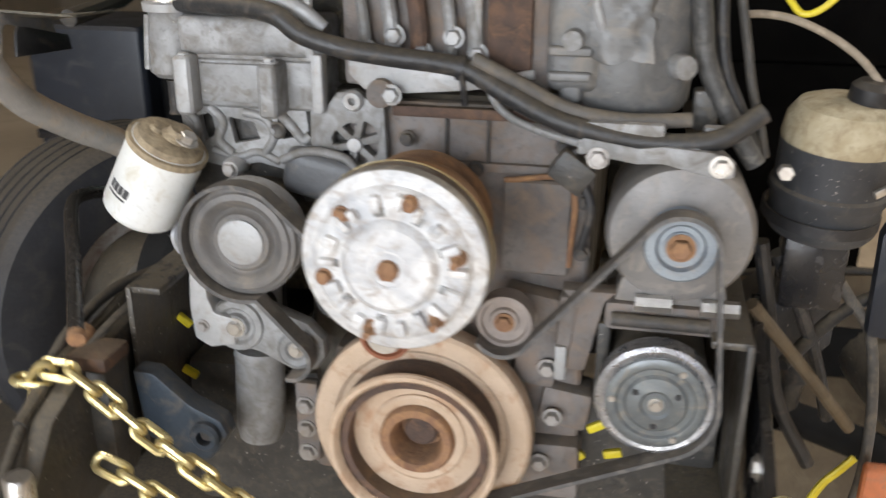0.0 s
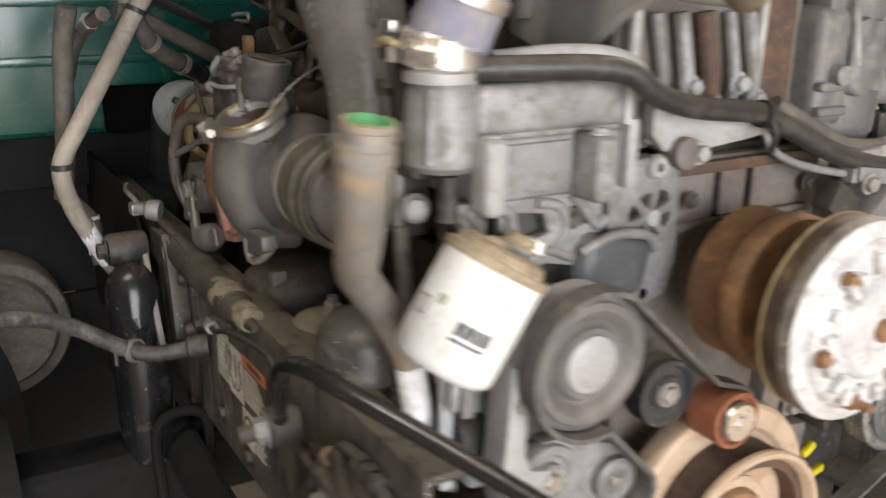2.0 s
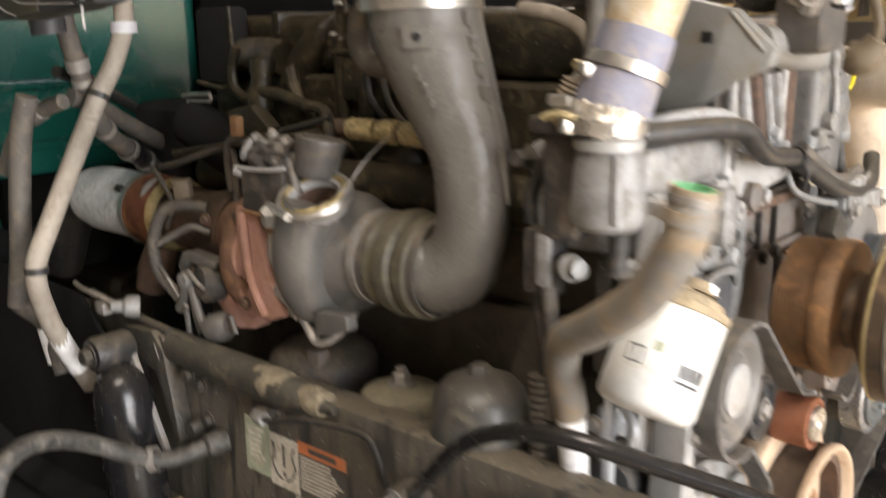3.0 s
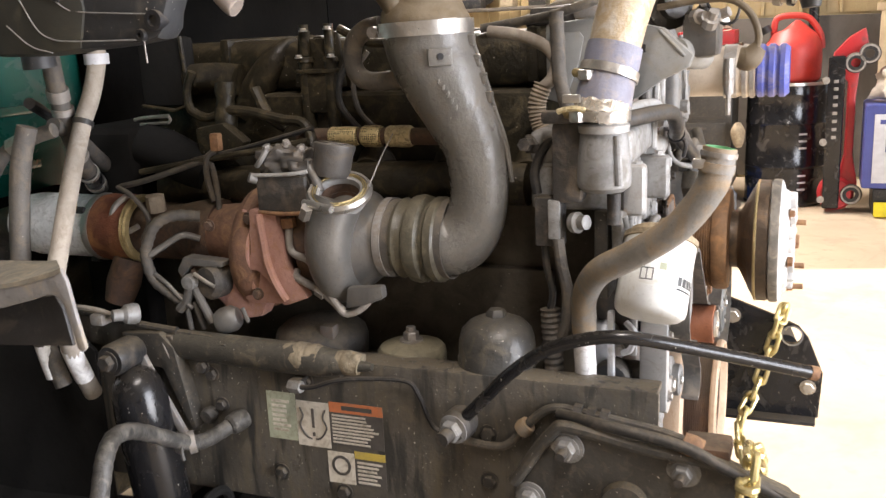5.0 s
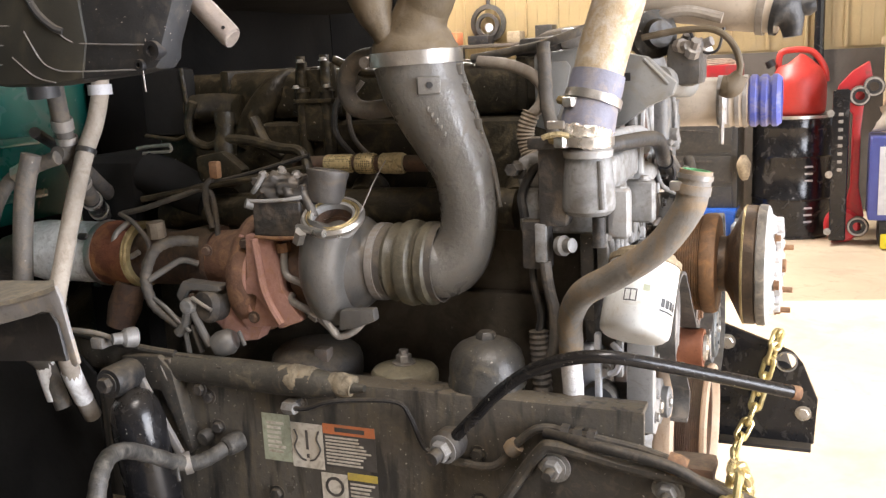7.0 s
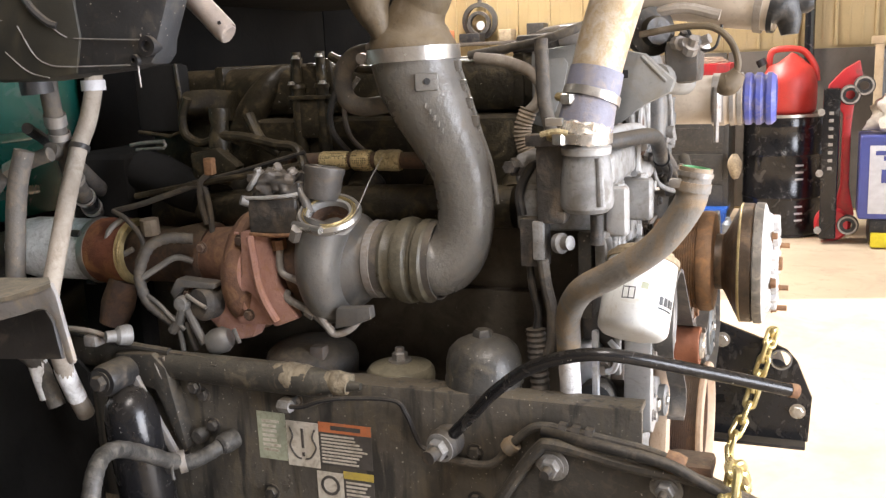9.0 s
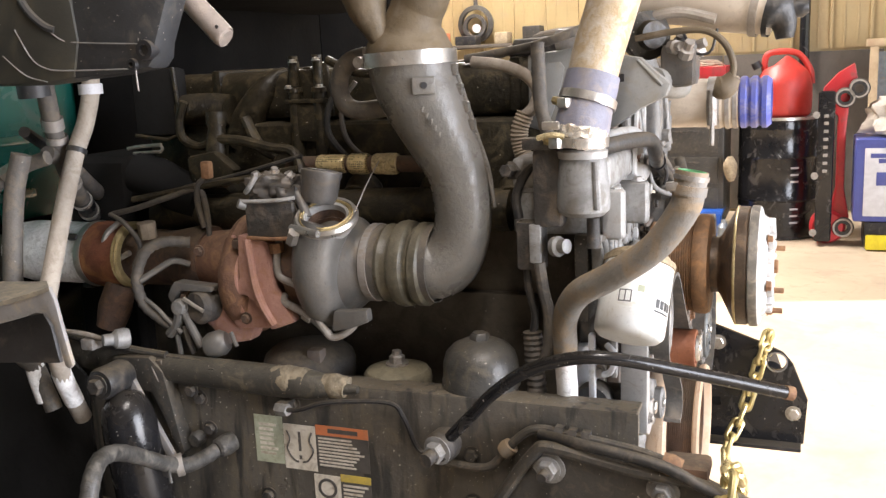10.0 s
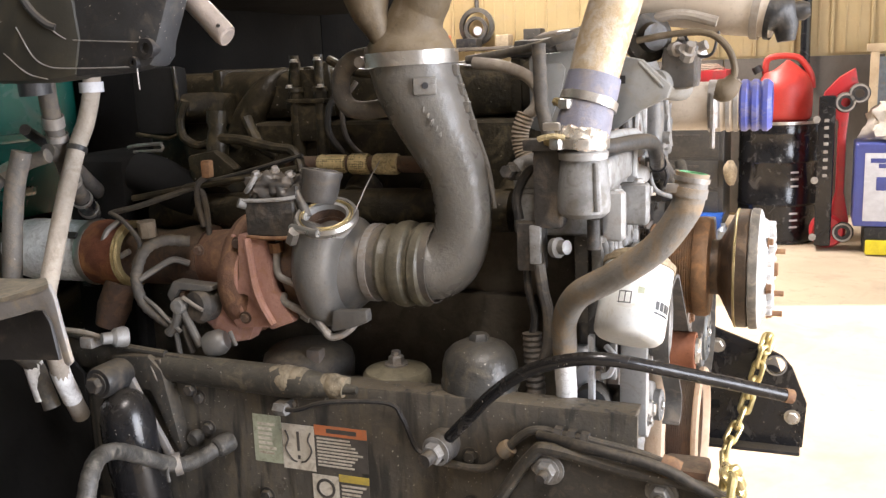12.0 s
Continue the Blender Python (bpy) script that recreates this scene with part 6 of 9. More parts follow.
def on_can(angle, h, w, tall, name, mat, rows=1):
    """A printed patch that follows the can: angle in degrees, h its height from the top."""
    m = frame_on(FT, fd)
    bm = bmesh.new()
    n = 8
    a0, a1 = radians(angle) - w / 0.0515 / 2, radians(angle) + w / 0.0515 / 2
    r = 0.0519
    cols = []
    for k in range(n + 1):
        t = a0 + (a1 - a0) * k / n
        cols.append([bm.verts.new((r * math.cos(t), r * math.sin(t), z)) for z in (h, h + tall)])
    for a, b in zip(cols, cols[1:]):
        bm.faces.new((a[0], a[1], b[1], b[0]))
    bm.transform(m)
    return part(name, bm, mat, filt)


inv = frame_on(FT, fd).inverted().to_3x3()
d_front, d_out = inv @ Vector((-0.55, -1, 0)), inv @ Vector((-1, -0.12, 0))
A_FRONT, A_OUT = math.degrees(math.atan2(d_front.y, d_front.x)), math.degrees(math.atan2(d_out.y, d_out.x))
TURN = 1 if ((A_OUT - A_FRONT + 180) % 360 - 180) > 0 else -1
for k, (w, gap) in enumerate(((0.007, 0), (0.008, 0.009), (0.007, 0.018), (0.008, 0.027))):
    on_can(A_FRONT - TURN * math.degrees((gap - 0.012) / 0.0515), 0.066, w, 0.013, "print_mark", PRINT)
on_can(A_FRONT, 0.0825, 0.034, 0.003, "print_mark", PRINT)
for dz in (0.0, 0.0165):
    on_can(A_OUT + TURN * 14, 0.061 + dz, 0.018, 0.0016, "print_mark", PRINT)
for da in (-0.0085, 0.0, 0.0085):
    on_can(A_OUT + TURN * 14 + math.degrees(da / 0.0515), 0.061, 0.0016, 0.018, "print_mark", PRINT)
on_can(A_OUT - TURN * 10, 0.052, 0.010, 0.010, "print_mark", LABEL_GREEN)

# lower coolant hose with its open end
hose = thing("coolant_hose", "dusty tan moulded coolant hose with an open green-lined end", "hose", (-0.45, 0.1, 1.0))
HP = [(-0.5155, -0.044, 1.240, 0.0205), (-0.517, -0.040, 1.215, 0.0205), (-0.516, -0.033, 1.190, 0.0198), (-0.502, 0.005, 1.138, 0.0195), (-0.476, 0.066, 1.092, 0.0195), (-0.445, 0.120, 1.056, 0.0195), (-0.405, 0.150, 1.008, 0.019), (-0.372, 0.159, 0.945, 0.018), (-0.360, 0.160, 0.872, 0.017), (-0.35, 0.165, 0.79, 0.017)]
part("hose", tube(HP[:7] + [(-0.378, 0.1575, 0.962, 0.0188), (-0.371, 0.159, 0.943, 0.0185)], 0.025, 24, 8, open_end=0.18), HOSE_OCHRE, hose)
part("pipe_stub", tube([(-0.374, 0.158, 0.950, 0.0165), (-0.366, 0.16, 0.91, 0.0165), (-0.360, 0.160, 0.872, 0.0165), (-0.35, 0.165, 0.79, 0.0165)], 0.0165, 20), SILVER_PIPE, hose, "pale aluminium pipe stub")
top, nxt = Vector(HP[0][:3]), Vector(HP[1][:3])
ax = (top - nxt).normalized()
part("lining", lathe([(0.0165, -0.03), (0.0175, -0.002), (0.0175, 0.0006), (0.0155, 0.0006), (0.0145, -0.03)], top, ax, 32, True), GREEN, hose, "bright green inner lining")
part("crimp", band(top - ax * 0.024, ax, 0.0202, 0.012, 0.0022), HOSE_OCHRE, hose)
part("crimp", band(top - ax * 0.008, ax, 0.0202, 0.006, 0.0022), STEEL_DULL, hose)
part("lug", box(top - ax * 0.018 + Vector((-0.012, 0.020, 0)), (0.012, 0.016, 0.012), 0.003), STEEL_DULL, hose)

# coolant neck, coupler and tan tube going up
neck = thing("thermostat_housing", "grey cast coolant housing with clamped neck", "housing", (-0.33, 0.14, 1.13))
part("cup", lathe([(0, 0), (0.031, 0), (0.0385, 0.007), (0.040, 0.018), (0.038, 0.05), (0.035, 0.082), (0.030, 0.090), (0, 0.092)], (-0.350, 0.133, 1.154), UP, 48), CAST, neck)
part("cast_rib", tube([(-0.380, 0.105, 1.166, 0.006), (-0.378, 0.107, 1.20, 0.006), (-0.376, 0.109, 1.236, 0.005)], 0.006, 10), CAST, neck)
part("drain", lathe([(0, 0), (0.010, 0), (0.010, 0.040), (0.012, 0.045), (0, 0.045)], (-0.352, 0.118, 1.150), (0, 0, -1), 16), CAST_DARK, neck)
part("flange", lathe([(0, 0), (0.036, 0), (0.037, 0.010), (0.032, 0.014), (0, 0.014)], (-0.354, 0.132, 1.240), UP, 40), CAST_LIGHT, neck)
part("ear", box((-0.345, 0.185, 1.195), (0.045, 0.045, 0.12), 0.010), CAST_DARK, neck)
part("ear", box((-0.36, 0.195, 1.262), (0.03, 0.05, 0.018), 0.005), CAST_DARK, neck)
tanpipe = thing("coolant_tube", "tan corroded coolant tube with blue grey silicone coupler", "pipe", (-0.3, 0.12, 1.35))
P0, P1, P2, P3 = Vector((-0.354, 0.138, 1.258)), Vector((-0.330, 0.131, 1.312)), Vector((-0.309, 0.118, 1.387)), Vector((-0.275, 0.082, 1.52))
part("tube", tube([(*P1.lerp(P2, 0.3), 0.0365), (*P2, 0.0380), (*((P2 + P3) / 2), 0.0385), (*P3, 0.0385), (-0.25, 0.03, 1.68, 0.0385)], 0.0375, 28, 6), HOSE_TAPE, tanpipe)
part("coupler", tube([(*P0, 0.037), (*P0.lerp(P1, 0.45), 0.0405), (*P1, 0.0395), (*P1.lerp(P2, 0.35), 0.0405), (*P1.lerp(P2, 0.62), 0.0398)], 0.04, 32, 6, open_end=0.08), HOSE_BLUE, tanpipe)
for c, w, tilt in ((P0.lerp(P1, 0.12), 0.014, (0.0, -0.05, 1.0)), (P1.lerp(P2, 0.12), 0.013, (0.32, -0.22, 1.0))):
    cl = part("clamp", band(c, tilt, 0.0408, w, 0.0025, 48), STEEL, tanpipe)
    side = Vector((-0.80, 0.60, 0)).normalized()
    along = Vector((-0.60, -0.80, -0.16)).normalized()
    part("worm_housing", box(c + side * 0.0435, (0.022, 0.014, w + 0.002), 0.003, Matrix.Rotation(math.atan2(along.y, along.x), 4, "Z")), STEEL, cl)
    part("screw_head", lathe([(0, 0), (0.0065, 0), (0.0065, 0.012), (0, 0.012)], c + side * 0.0455 - along * 0.022, along, 6), GOLD_MESH, cl)
foil = lathe([(0.0365, -0.002), (0.0395, 0.003), (0.038, 0.009), (0.041, 0.015), (0.039, 0.022), (0.0405, 0.028), (0.038, 0.031)], P0 - Vector((0, 0, 0.006)), (0.2, -0.1, 1), 44, True)
for v in foil.verts:
    v.co += Vector((random.uniform(-1, 1), random.uniform(-1, 1), random.uniform(-1.6, 1.6))) * 0.0015
part("foil_wrap", foil, PALE_FOIL, tanpipe, "crumpled bright foil")
part("pinch_clip", tube([(-0.392, 0.150, 1.274), (-0.394, 0.165, 1.277), (-0.392, 0.180, 1.275), (-0.390, 0.190, 1.272)], 0.0042, 8, 3), GOLD_FOIL, tanpipe, "brassy pinch clip")
part("tab", box((-0.389, 0.17, 1.290), (0.010, 0.026, 0.012), 0.003), STEEL, tanpipe)

# wiring along the front corner
harness = thing("engine_harness", "grey ribbed wiring harness with connectors on the engine corner", "wiring", (-0.33, 0.22, 1.05))
part("connector", box((-0.345, 0.215, 1.105), (0.03, 0.042, 0.075), 0.004), CAST_DARK, harness)
part("connector", box((-0.36, 0.205, 1.11), (0.014, 0.018, 0.06), 0.003), CAST, harness)
part("plug", lathe([(0, 0), (0.015, 0), (0.016, 0.010), (0.011, 0.014), (0.011, 0.026), (0, 0.028)], (-0.355, 0.178, 1.105), (-0.5, -1, 0.15), 18), CAST, harness)
part("lead", tube([(-0.36, 0.20, 1.08), (-0.36, 0.195, 1.04), (-0.36, 0.187, 1.0), (-0.355, 0.19, 0.95), (-0.35, 0.20, 0.92)], 0.009, 10), RUBBER_GREY, harness)
part("lead", tube([(-0.345, 0.235, 1.145), (-0.34, 0.24, 1.18), (-0.33, 0.225, 1.215), (-0.32, 0.20, 1.235), (-0.31, 0.17, 1.25)], 0.0075, 10), RUBBER, harness)
part("lead", tube([(-0.345, 0.225, 1.07), (-0.345, 0.222, 1.03), (-0.34, 0.215, 0.99), (-0.34, 0.222, 0.95)], 0.006, 8), RUBBER, harness)
part("ribbed_sleeve", tube([(-0.345, 0.218, 0.965), (-0.347, 0.216, 0.92), (-0.347, 0.213, 0.87), (-0.347, 0.213, 0.80)], 0.014, 12, 10, rib=0.002), CAST_DARK, harness)
part("sensor", lathe([(0, 0), (0.016, 0), (0.016, 0.03), (0.010, 0.034), (0.010, 0.06), (0, 0.06)], (-0.30, 0.245, 1.215), (-1, 0.1, 0.1), 6), CAST_DARK, harness)

# pale oil cooler castings below the filter
cooler = thing("oil_cooler", "pale grey cast oil cooler housing behind the hose", "oil cooler", (-0.33, 0.1, 0.86))
part("body", span((-0.315, 0.125, 0.78), (-0.235, 0.165, 0.935), 0.02, 3), PALE_CAST, cooler)
part("cap", lathe([(0, 0), (0.028, 0), (0.030, 0.03), (0.026, 0.036), (0, 0.036)], (-0.300, 0.128, 0.852), OUT, 28), PLASTIC, cooler)
part("rib", span((-0.356, 0.118, 0.80), (-0.34, 0.128, 0.97), 0.004), PALE_CAST, cooler)
part("rib", span((-0.35, 0.085, 0.90), (-0.335, 0.095, 0.985), 0.004), CAST, cooler)
part("hook", tube([(-0.352, 0.10, 0.955), (-0.36, 0.085, 0.94), (-0.358, 0.092, 0.915), (-0.35, 0.105, 0.905)], 0.005, 8), PALE_CAST, cooler)
for y, z in ((0.115, 0.905), (0.15, 0.92), (0.11, 0.84), (0.13, 0.80)):
    part("bolt", bolt((-0.335, y, z), OUT, 0.008, 0.009), STEEL_DULL, cooler)

# dome and cap of the filters behind the rail
dome = thing("oil_separator", "dusty dark grey dome-topped canister behind the rail", "canister", (-0.343, 0.311, 0.8))
part("canister", lathe([(0, -0.10), (0.058, -0.10), (0.060, 0.07), (0.0635, 0.074), (0.0635, 0.083), (0.0615, 0.088), (0.0605, 0.112), (0.056, 0.128), (0.045, 0.140), (0.030, 0.147), (0.016, 0.150), (0, 0.150)], (-0.353, 0.304, 0.80), UP, 56), DOME_GREY, dome)
part("knob", lathe([(0, 0), (0.017, 0), (0.016, 0.008), (0.012, 0.012), (0, 0.012)], (-0.353, 0.304, 0.949), UP, 6), DOME_GREY, dome)
cap = thing("filler_cap", "tan dusty round cap with a hex nut", "cap", (-0.32, 0.468, 0.8))
part("base", lathe([(0, -0.10), (0.048, -0.10), (0.051, 0.0), (0.0565, 0.012), (0.0590, 0.044), (0.0580, 0.054), (0.053, 0.061), (0.034, 0.066), (0.024, 0.069), (0, 0.069)], (-0.324, 0.466, 0.816), UP, 48), CAP_OLIVE, cap)
part("washer", lathe([(0, 0), (0.020, 0), (0.020, 0.003), (0, 0.003)], (-0.324, 0.466, 0.885), UP, 24), STEEL_DULL, cap)
part("nut", lathe([(0, 0), (0.0135, 0), (0.0135, 0.012), (0.011, 0.014), (0.008, 0.014), (0.008, 0.022), (0, 0.022)], (-0.324, 0.466, 0.8875), UP, 6), STEEL_DULL, cap)
mount = thing("engine_mount", "dark dirty cast engine mount behind the rail", "engine mount", (-0.28, 0.62, 0.85))
part("pad", lathe([(0, -0.06), (0.072, -0.06), (0.082, -0.015), (0.083, 0.010), (0.079, 0.024), (0.064, 0.037), (0.040, 0.044), (0, 0.046)], (-0.305, 0.648, 0.862), UP, 48), CAST_DARK, mount)
part("block", box((-0.352, 0.606, 0.899), (0.024, 0.026, 0.024), 0.004), IRON, mount)
part("base", span((-0.40, 0.44, 0.70), (-0.19, 0.72, 0.82), 0.02), CAST_DARK, mount)
part("plate", span((-0.215, 0.25, 0.78), (-0.188, 1.1, 0.99), 0.01), IRON_BROWN, engine)
part("manifold", tube([(-0.235, 0.28, 1.14), (-0.235, 0.5, 1.14), (-0.235, 0.75, 1.13), (-0.235, 1.0, 1.12)], 0.036, 18), SHADED_IRON, engine)
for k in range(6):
    part("runner", lathe([(0, 0), (0.03, 0), (0.036, 0.012), (0.03, 0.05), (0, 0.05)], (-0.185, 0.28 + 0.145 * k, 1.17), (-1, 0, -0.4), 20), SHADED_IRON, engine)

# ---------------------------------------------------------------- turbocharger and its ducts
turbo = thing("turbocharger", "turbocharger with grey compressor and pink rusted turbine", "turbocharger", (-0.32, 0.62, 1.06))
TC = (-0.33, 0.555, 1.06)
part("compressor_cover", lathe([(0.0, 0.09), (0.057, 0.09), (0.060, 0.085), (0.060, 0.058), (0.066, 0.045), (0.078, 0.03), (0.086, 0.008), (0.087, -0.015), (0.080, -0.038), (0.066, -0.052), (0.05, -0.056), (0, -0.056)], TC, FRONT, 56), COMPRESSOR_GREY, turbo)
part("volute", tube([(-0.335, 0.560, 0.985, 0.030), (-0.385, 0.562, 1.00, 0.034), (-0.412, 0.562, 1.05, 0.037), (-0.412, 0.556, 1.10, 0.039), (-0.402, 0.545, 1.135, 0.040)], 0.036, 24, 6), COMPRESSOR_GREY, turbo)
part("lower_lug", prism([(0.47, 1.005), (0.53, 1.0), (0.535, 0.965), (0.50, 0.972), (0.468, 0.985)], 0.02, side_plane(-0.40), 0.004), COMPRESSOR_GREY, turbo)
RN = Vector((-0.42, -0.12, 0.9)).normalized()
RP = Vector((-0.402, 0.540, 1.150))
ring = part("outlet_flange", lathe([(0.030, -0.02), (0.040, -0.02), (0.046, -0.004), (0.047, 0.003), (0.043, 0.006), (0.040, 0.003), (0.036, 0.006), (0.0325, 0.004), (0.031, -0.02)], RP, RN, 48, True), CAST_LIGHT, turbo)
part("bore", lathe([(0.031, -0.005), (0.030, -0.03), (0, -0.032)], RP, RN, 36), RUST_DARK, ring)
part("v_clamp", lathe([(0.0455, -0.006), (0.051, -0.005), (0.0525, 0.002), (0.049, 0.008), (0.0455, 0.007)], RP, RN, 48, True), STEEL, ring, "bright v-band clamp")
for k in range(3):
    part("coil_ring", lathe([(0.037 + 0.004 * k, 0.006), (0.0385 + 0.004 * k, 0.009 - 0.002 * k), (0.040 + 0.004 * k, 0.006)], RP, RN, 48), GOLD_MESH, ring, "thin brassy ring")
part("clamp_bolt", lathe([(0, -0.03), (0.006, -0.03), (0.006, 0.03), (0, 0.03)], RP + Vector((-0.052, 0.012, -0.012)), (0.3, 1, 0.1), 10), STEEL, ring)
part("clamp_bolt", lathe([(0, -0.014), (0.010, -0.014), (0.010, 0.010), (0, 0.010)], RP + Vector((-0.050, 0.035, -0.024)), (0.3, 0.4, -0.6), 6), STEEL, ring)
part("backplate", lathe([(0, 0.02), (0.075, 0.02), (0.080, 0.012), (0.080, 0.0), (0.05, -0.01), (0.045, -0.07), (0, -0.07)], (-0.31, 0.64, 1.055), FRONT, 40), RUST_DARK, turbo)
TU = (-0.29, 0.755, 1.045)
part("turbine_housing", lathe([(0.0, 0.06), (0.070, 0.06), (0.088, 0.052), (0.095, 0.040), (0.096, 0.024), (0.090, 0.012), (0.093, 0.002), (0.088, -0.010), (0.072, -0.022), (0.060, -0.034), (0.054, -0.10), (0, -0.10)], TU, FRONT, 56), TURBINE_TAN, turbo, "rust brown heat-baked turbine housing")
part("flange_plate", prism([(0.712, 1.118), (0.662, 1.118), (0.652, 1.06), (0.648, 1.025), (0.612, 0.972), (0.660, 0.954), (0.690, 1.000), (0.705, 1.013), (0.757, 1.013), (0.755, 1.036), (0.716, 1.040)], 0.022, side_plane(-0.382), 0.006), RUST_PINK, turbo)
part("flange_body", prism([(0.752, 1.035), (0.715, 1.108), (0.672, 1.108), (0.660, 1.02), (0.642, 0.982), (0.672, 0.952), (0.74, 0.948), (0.76, 0.99)], 0.055, side_plane(-0.335), 0.010), RUST_PINK, turbo)
part("flange_ridge", tube([(-0.408, 0.690, 1.112), (-0.410, 0.684, 1.07), (-0.409, 0.680, 1.03), (-0.408, 0.668, 0.995), (-0.406, 0.652, 0.966)], 0.007, 8), RUST_PINK, turbo)
part("turbine_scroll", tube([(-0.36, 0.735, 1.10, 0.026), (-0.380, 0.738, 1.04, 0.031), (-0.362, 0.738, 0.985, 0.035), (-0.31, 0.738, 0.955, 0.034)], 0.035, 20), TURBINE_TAN, turbo)
for dy in (0.0, 0.018):
    part("scroll_rib", tube([(-0.372, 0.722 + dy, 1.11), (-0.398, 0.722 + dy, 1.06), (-0.402, 0.722 + dy, 1.03), (-0.392, 0.722 + dy, 0.98)], 0.0045, 8), RUST_PINK, turbo)
part("foot", prism([(0.70, 0.965), (0.72, 0.925), (0.77, 0.915), (0.80, 0.945), (0.85, 0.99), (0.845, 1.01), (0.78, 0.995)], 0.035, side_plane(-0.345), 0.005), RUST_PINK, turbo)
for y, z in ((0.838, 1.0), (0.72, 1.10), (0.715, 0.97), (0.80, 1.085)):
    part("bolt", bolt((-0.392, y, z), OUT, 0.008, 0.008), RUST_DARK, turbo)
part("exhaust_outlet", lathe([(0, 0), (0.062, 0), (0.066, 0.02), (0.060, 0.05), (0.052, 0.09), (0.055, 0.18), (0.062, 0.19), (0.062, 0.21), (0, 0.21)], (-0.285, 0.845, 1.045), (0.03, 1, 0.0), 40), RUST_DARK, turbo)
part("exhaust_lug", lathe([(0, 0), (0.028, 0), (0.032, 0.05), (0.026, 0.09), (0, 0.09)], (-0.32, 1.04, 1.0), (-0.2, 0.3, -1), 24), RUST_DARK, turbo)
# oil line and linkage
part("oil_line", tube([(-0.37, 0.648, 1.115), (-0.392, 0.644, 1.085), (-0.398, 0.639, 1.049), (-0.40, 0.604, 1.033), (-0.405, 0.58, 0.996), (-0.41, 0.556, 0.968), (-0.41, 0.540, 0.953), (-0.405, 0.513, 0.963), (-0.395, 0.495, 0.984)], 0.0062, 10), STEEL_DULL, turbo)
part("oil_line", tube([(-0.385, 0.640, 1.012), (-0.398, 0.632, 1.004), (-0.404, 0.584, 0.985), (-0.409, 0.545, 0.957)], 0.0065, 10), STEEL_DULL, turbo)
part("union", lathe([(0, -0.008), (0.011, -0.008), (0.011, 0.008), (0, 0.008)], (-0.405, 0.585, 0.986), (0, -1, -0.6), 6), STEEL_DULL, turbo)
part("union", lathe([(0, -0.008), (0.012, -0.008), (0.012, 0.008), (0, 0.008)], (-0.39, 0.645, 1.095), (0, -0.1, -1), 6), RUST, turbo)
part("oil_flange", prism([(0.64, 1.02), (0.70, 1.03), (0.70, 1.11), (0.66, 1.115)], 0.02, side_plane(-0.33), 0.005), RUST_DARK, turbo)

actuator = thing("turbo_actuator", "lumpy grey cast actuator box above the turbocharger", "actuator", (-0.36, 0.66, 1.16))
act_body = part("box", span((-0.408, 0.597, 1.116), (-0.315, 0.690, 1.176), 0.006, 3), CAST_DARK, actuator, "oily dark actuator box")
part("rim", tube([(-0.409, 0.692, 1.176), (-0.411, 0.655, 1.177), (-0.411, 0.615, 1.180), (-0.405, 0.594, 1.183)], 0.0032, 10), CAST_LIGHT, act_body, "bright worn rim")
part("tray", tube([(-0.405, 0.690, 1.115), (-0.410, 0.65, 1.114), (-0.409, 0.600, 1.116)], 0.0035, 10), RUST, act_body)
part("corner_lug", lathe([(0, -0.008), (0.008, -0.008), (0.009, 0), (0.008, 0.008), (0, 0.008)], (-0.405, 0.694, 1.170), (-0.6, 0.6, 0.3), 14), CAST, act_body)
part("cup", lathe([(0.0, -0.012), (0.026, -0.010), (0.030, 0.0), (0.032, 0.030), (0.034, 0.036), (0.034, 0.042), (0.031, 0.044), (0.027, 0.042), (0.0, 0.036)], (-0.375, 0.566, 1.180), (0.15, -0.12, 1), 36), TURBO_GREY, actuator, "grey cast cup")
part("cup_well", lathe([(0, 0), (0.024, 0.0), (0.025, 0.004), (0.021, 0.005), (0, 0.002)], (-0.3688, 0.5615, 1.2202), (0.15, -0.12, 1), 28), RUBBER, actuator)
part("casting", lumpy((-0.372, 0.645, 1.196), (0.055, 0.085, 0.034), 0.011, 62, 14), TURBO_GREY, actuator, "lumpy grey casting", 60)
part("casting", lumpy((-0.388, 0.612, 1.178), (0.030, 0.035, 0.040), 0.008, 75, 10), TURBO_GREY, actuator, "", 60)
for y, z, r in ((0.676, 1.214, 0.007), (0.640, 1.222, 0.006), (0.612, 1.214, 0.0075)):
    part("bolt", bolt((-0.385, y, z), (-0.4, random.uniform(-0.2, 0.2), 1), r, 0.009), STEEL_DULL, actuator)
part("rib", tube([(-0.402, 0.688, 1.190), (-0.408, 0.676, 1.200), (-0.400, 0.668, 1.216)], 0.0045, 10), CAST, actuator)
part("web", tube([(-0.392, 0.60, 1.192), (-0.398, 0.585, 1.170), (-0.402, 0.575, 1.150)], 0.008, 12), TURBO_GREY, actuator)

link_ = thing("turbo_linkage", "tangle of grey levers and taped wires beside the turbine", "linkage", (-0.4, 0.88, 1.0))
part("sleeve", tube([(-0.36, 0.842, 1.093), (-0.385, 0.875, 1.098), (-0.40, 0.905, 1.085), (-0.405, 0.925, 1.05), (-0.408, 0.928, 1.02), (-0.408, 0.915, 0.985), (-0.405, 0.885, 0.962), (-0.40, 0.855, 0.94)], 0.0095, 12, 8, rib=0.0012, rib_every=3), RUBBER_GREY, link_)
part("lead", tube([(-0.41, 0.912, 0.998), (-0.413, 0.885, 0.982), (-0.412, 0.865, 0.962), (-0.41, 0.84, 0.94)], 0.004, 8), COMPRESSOR_GREY, link_)
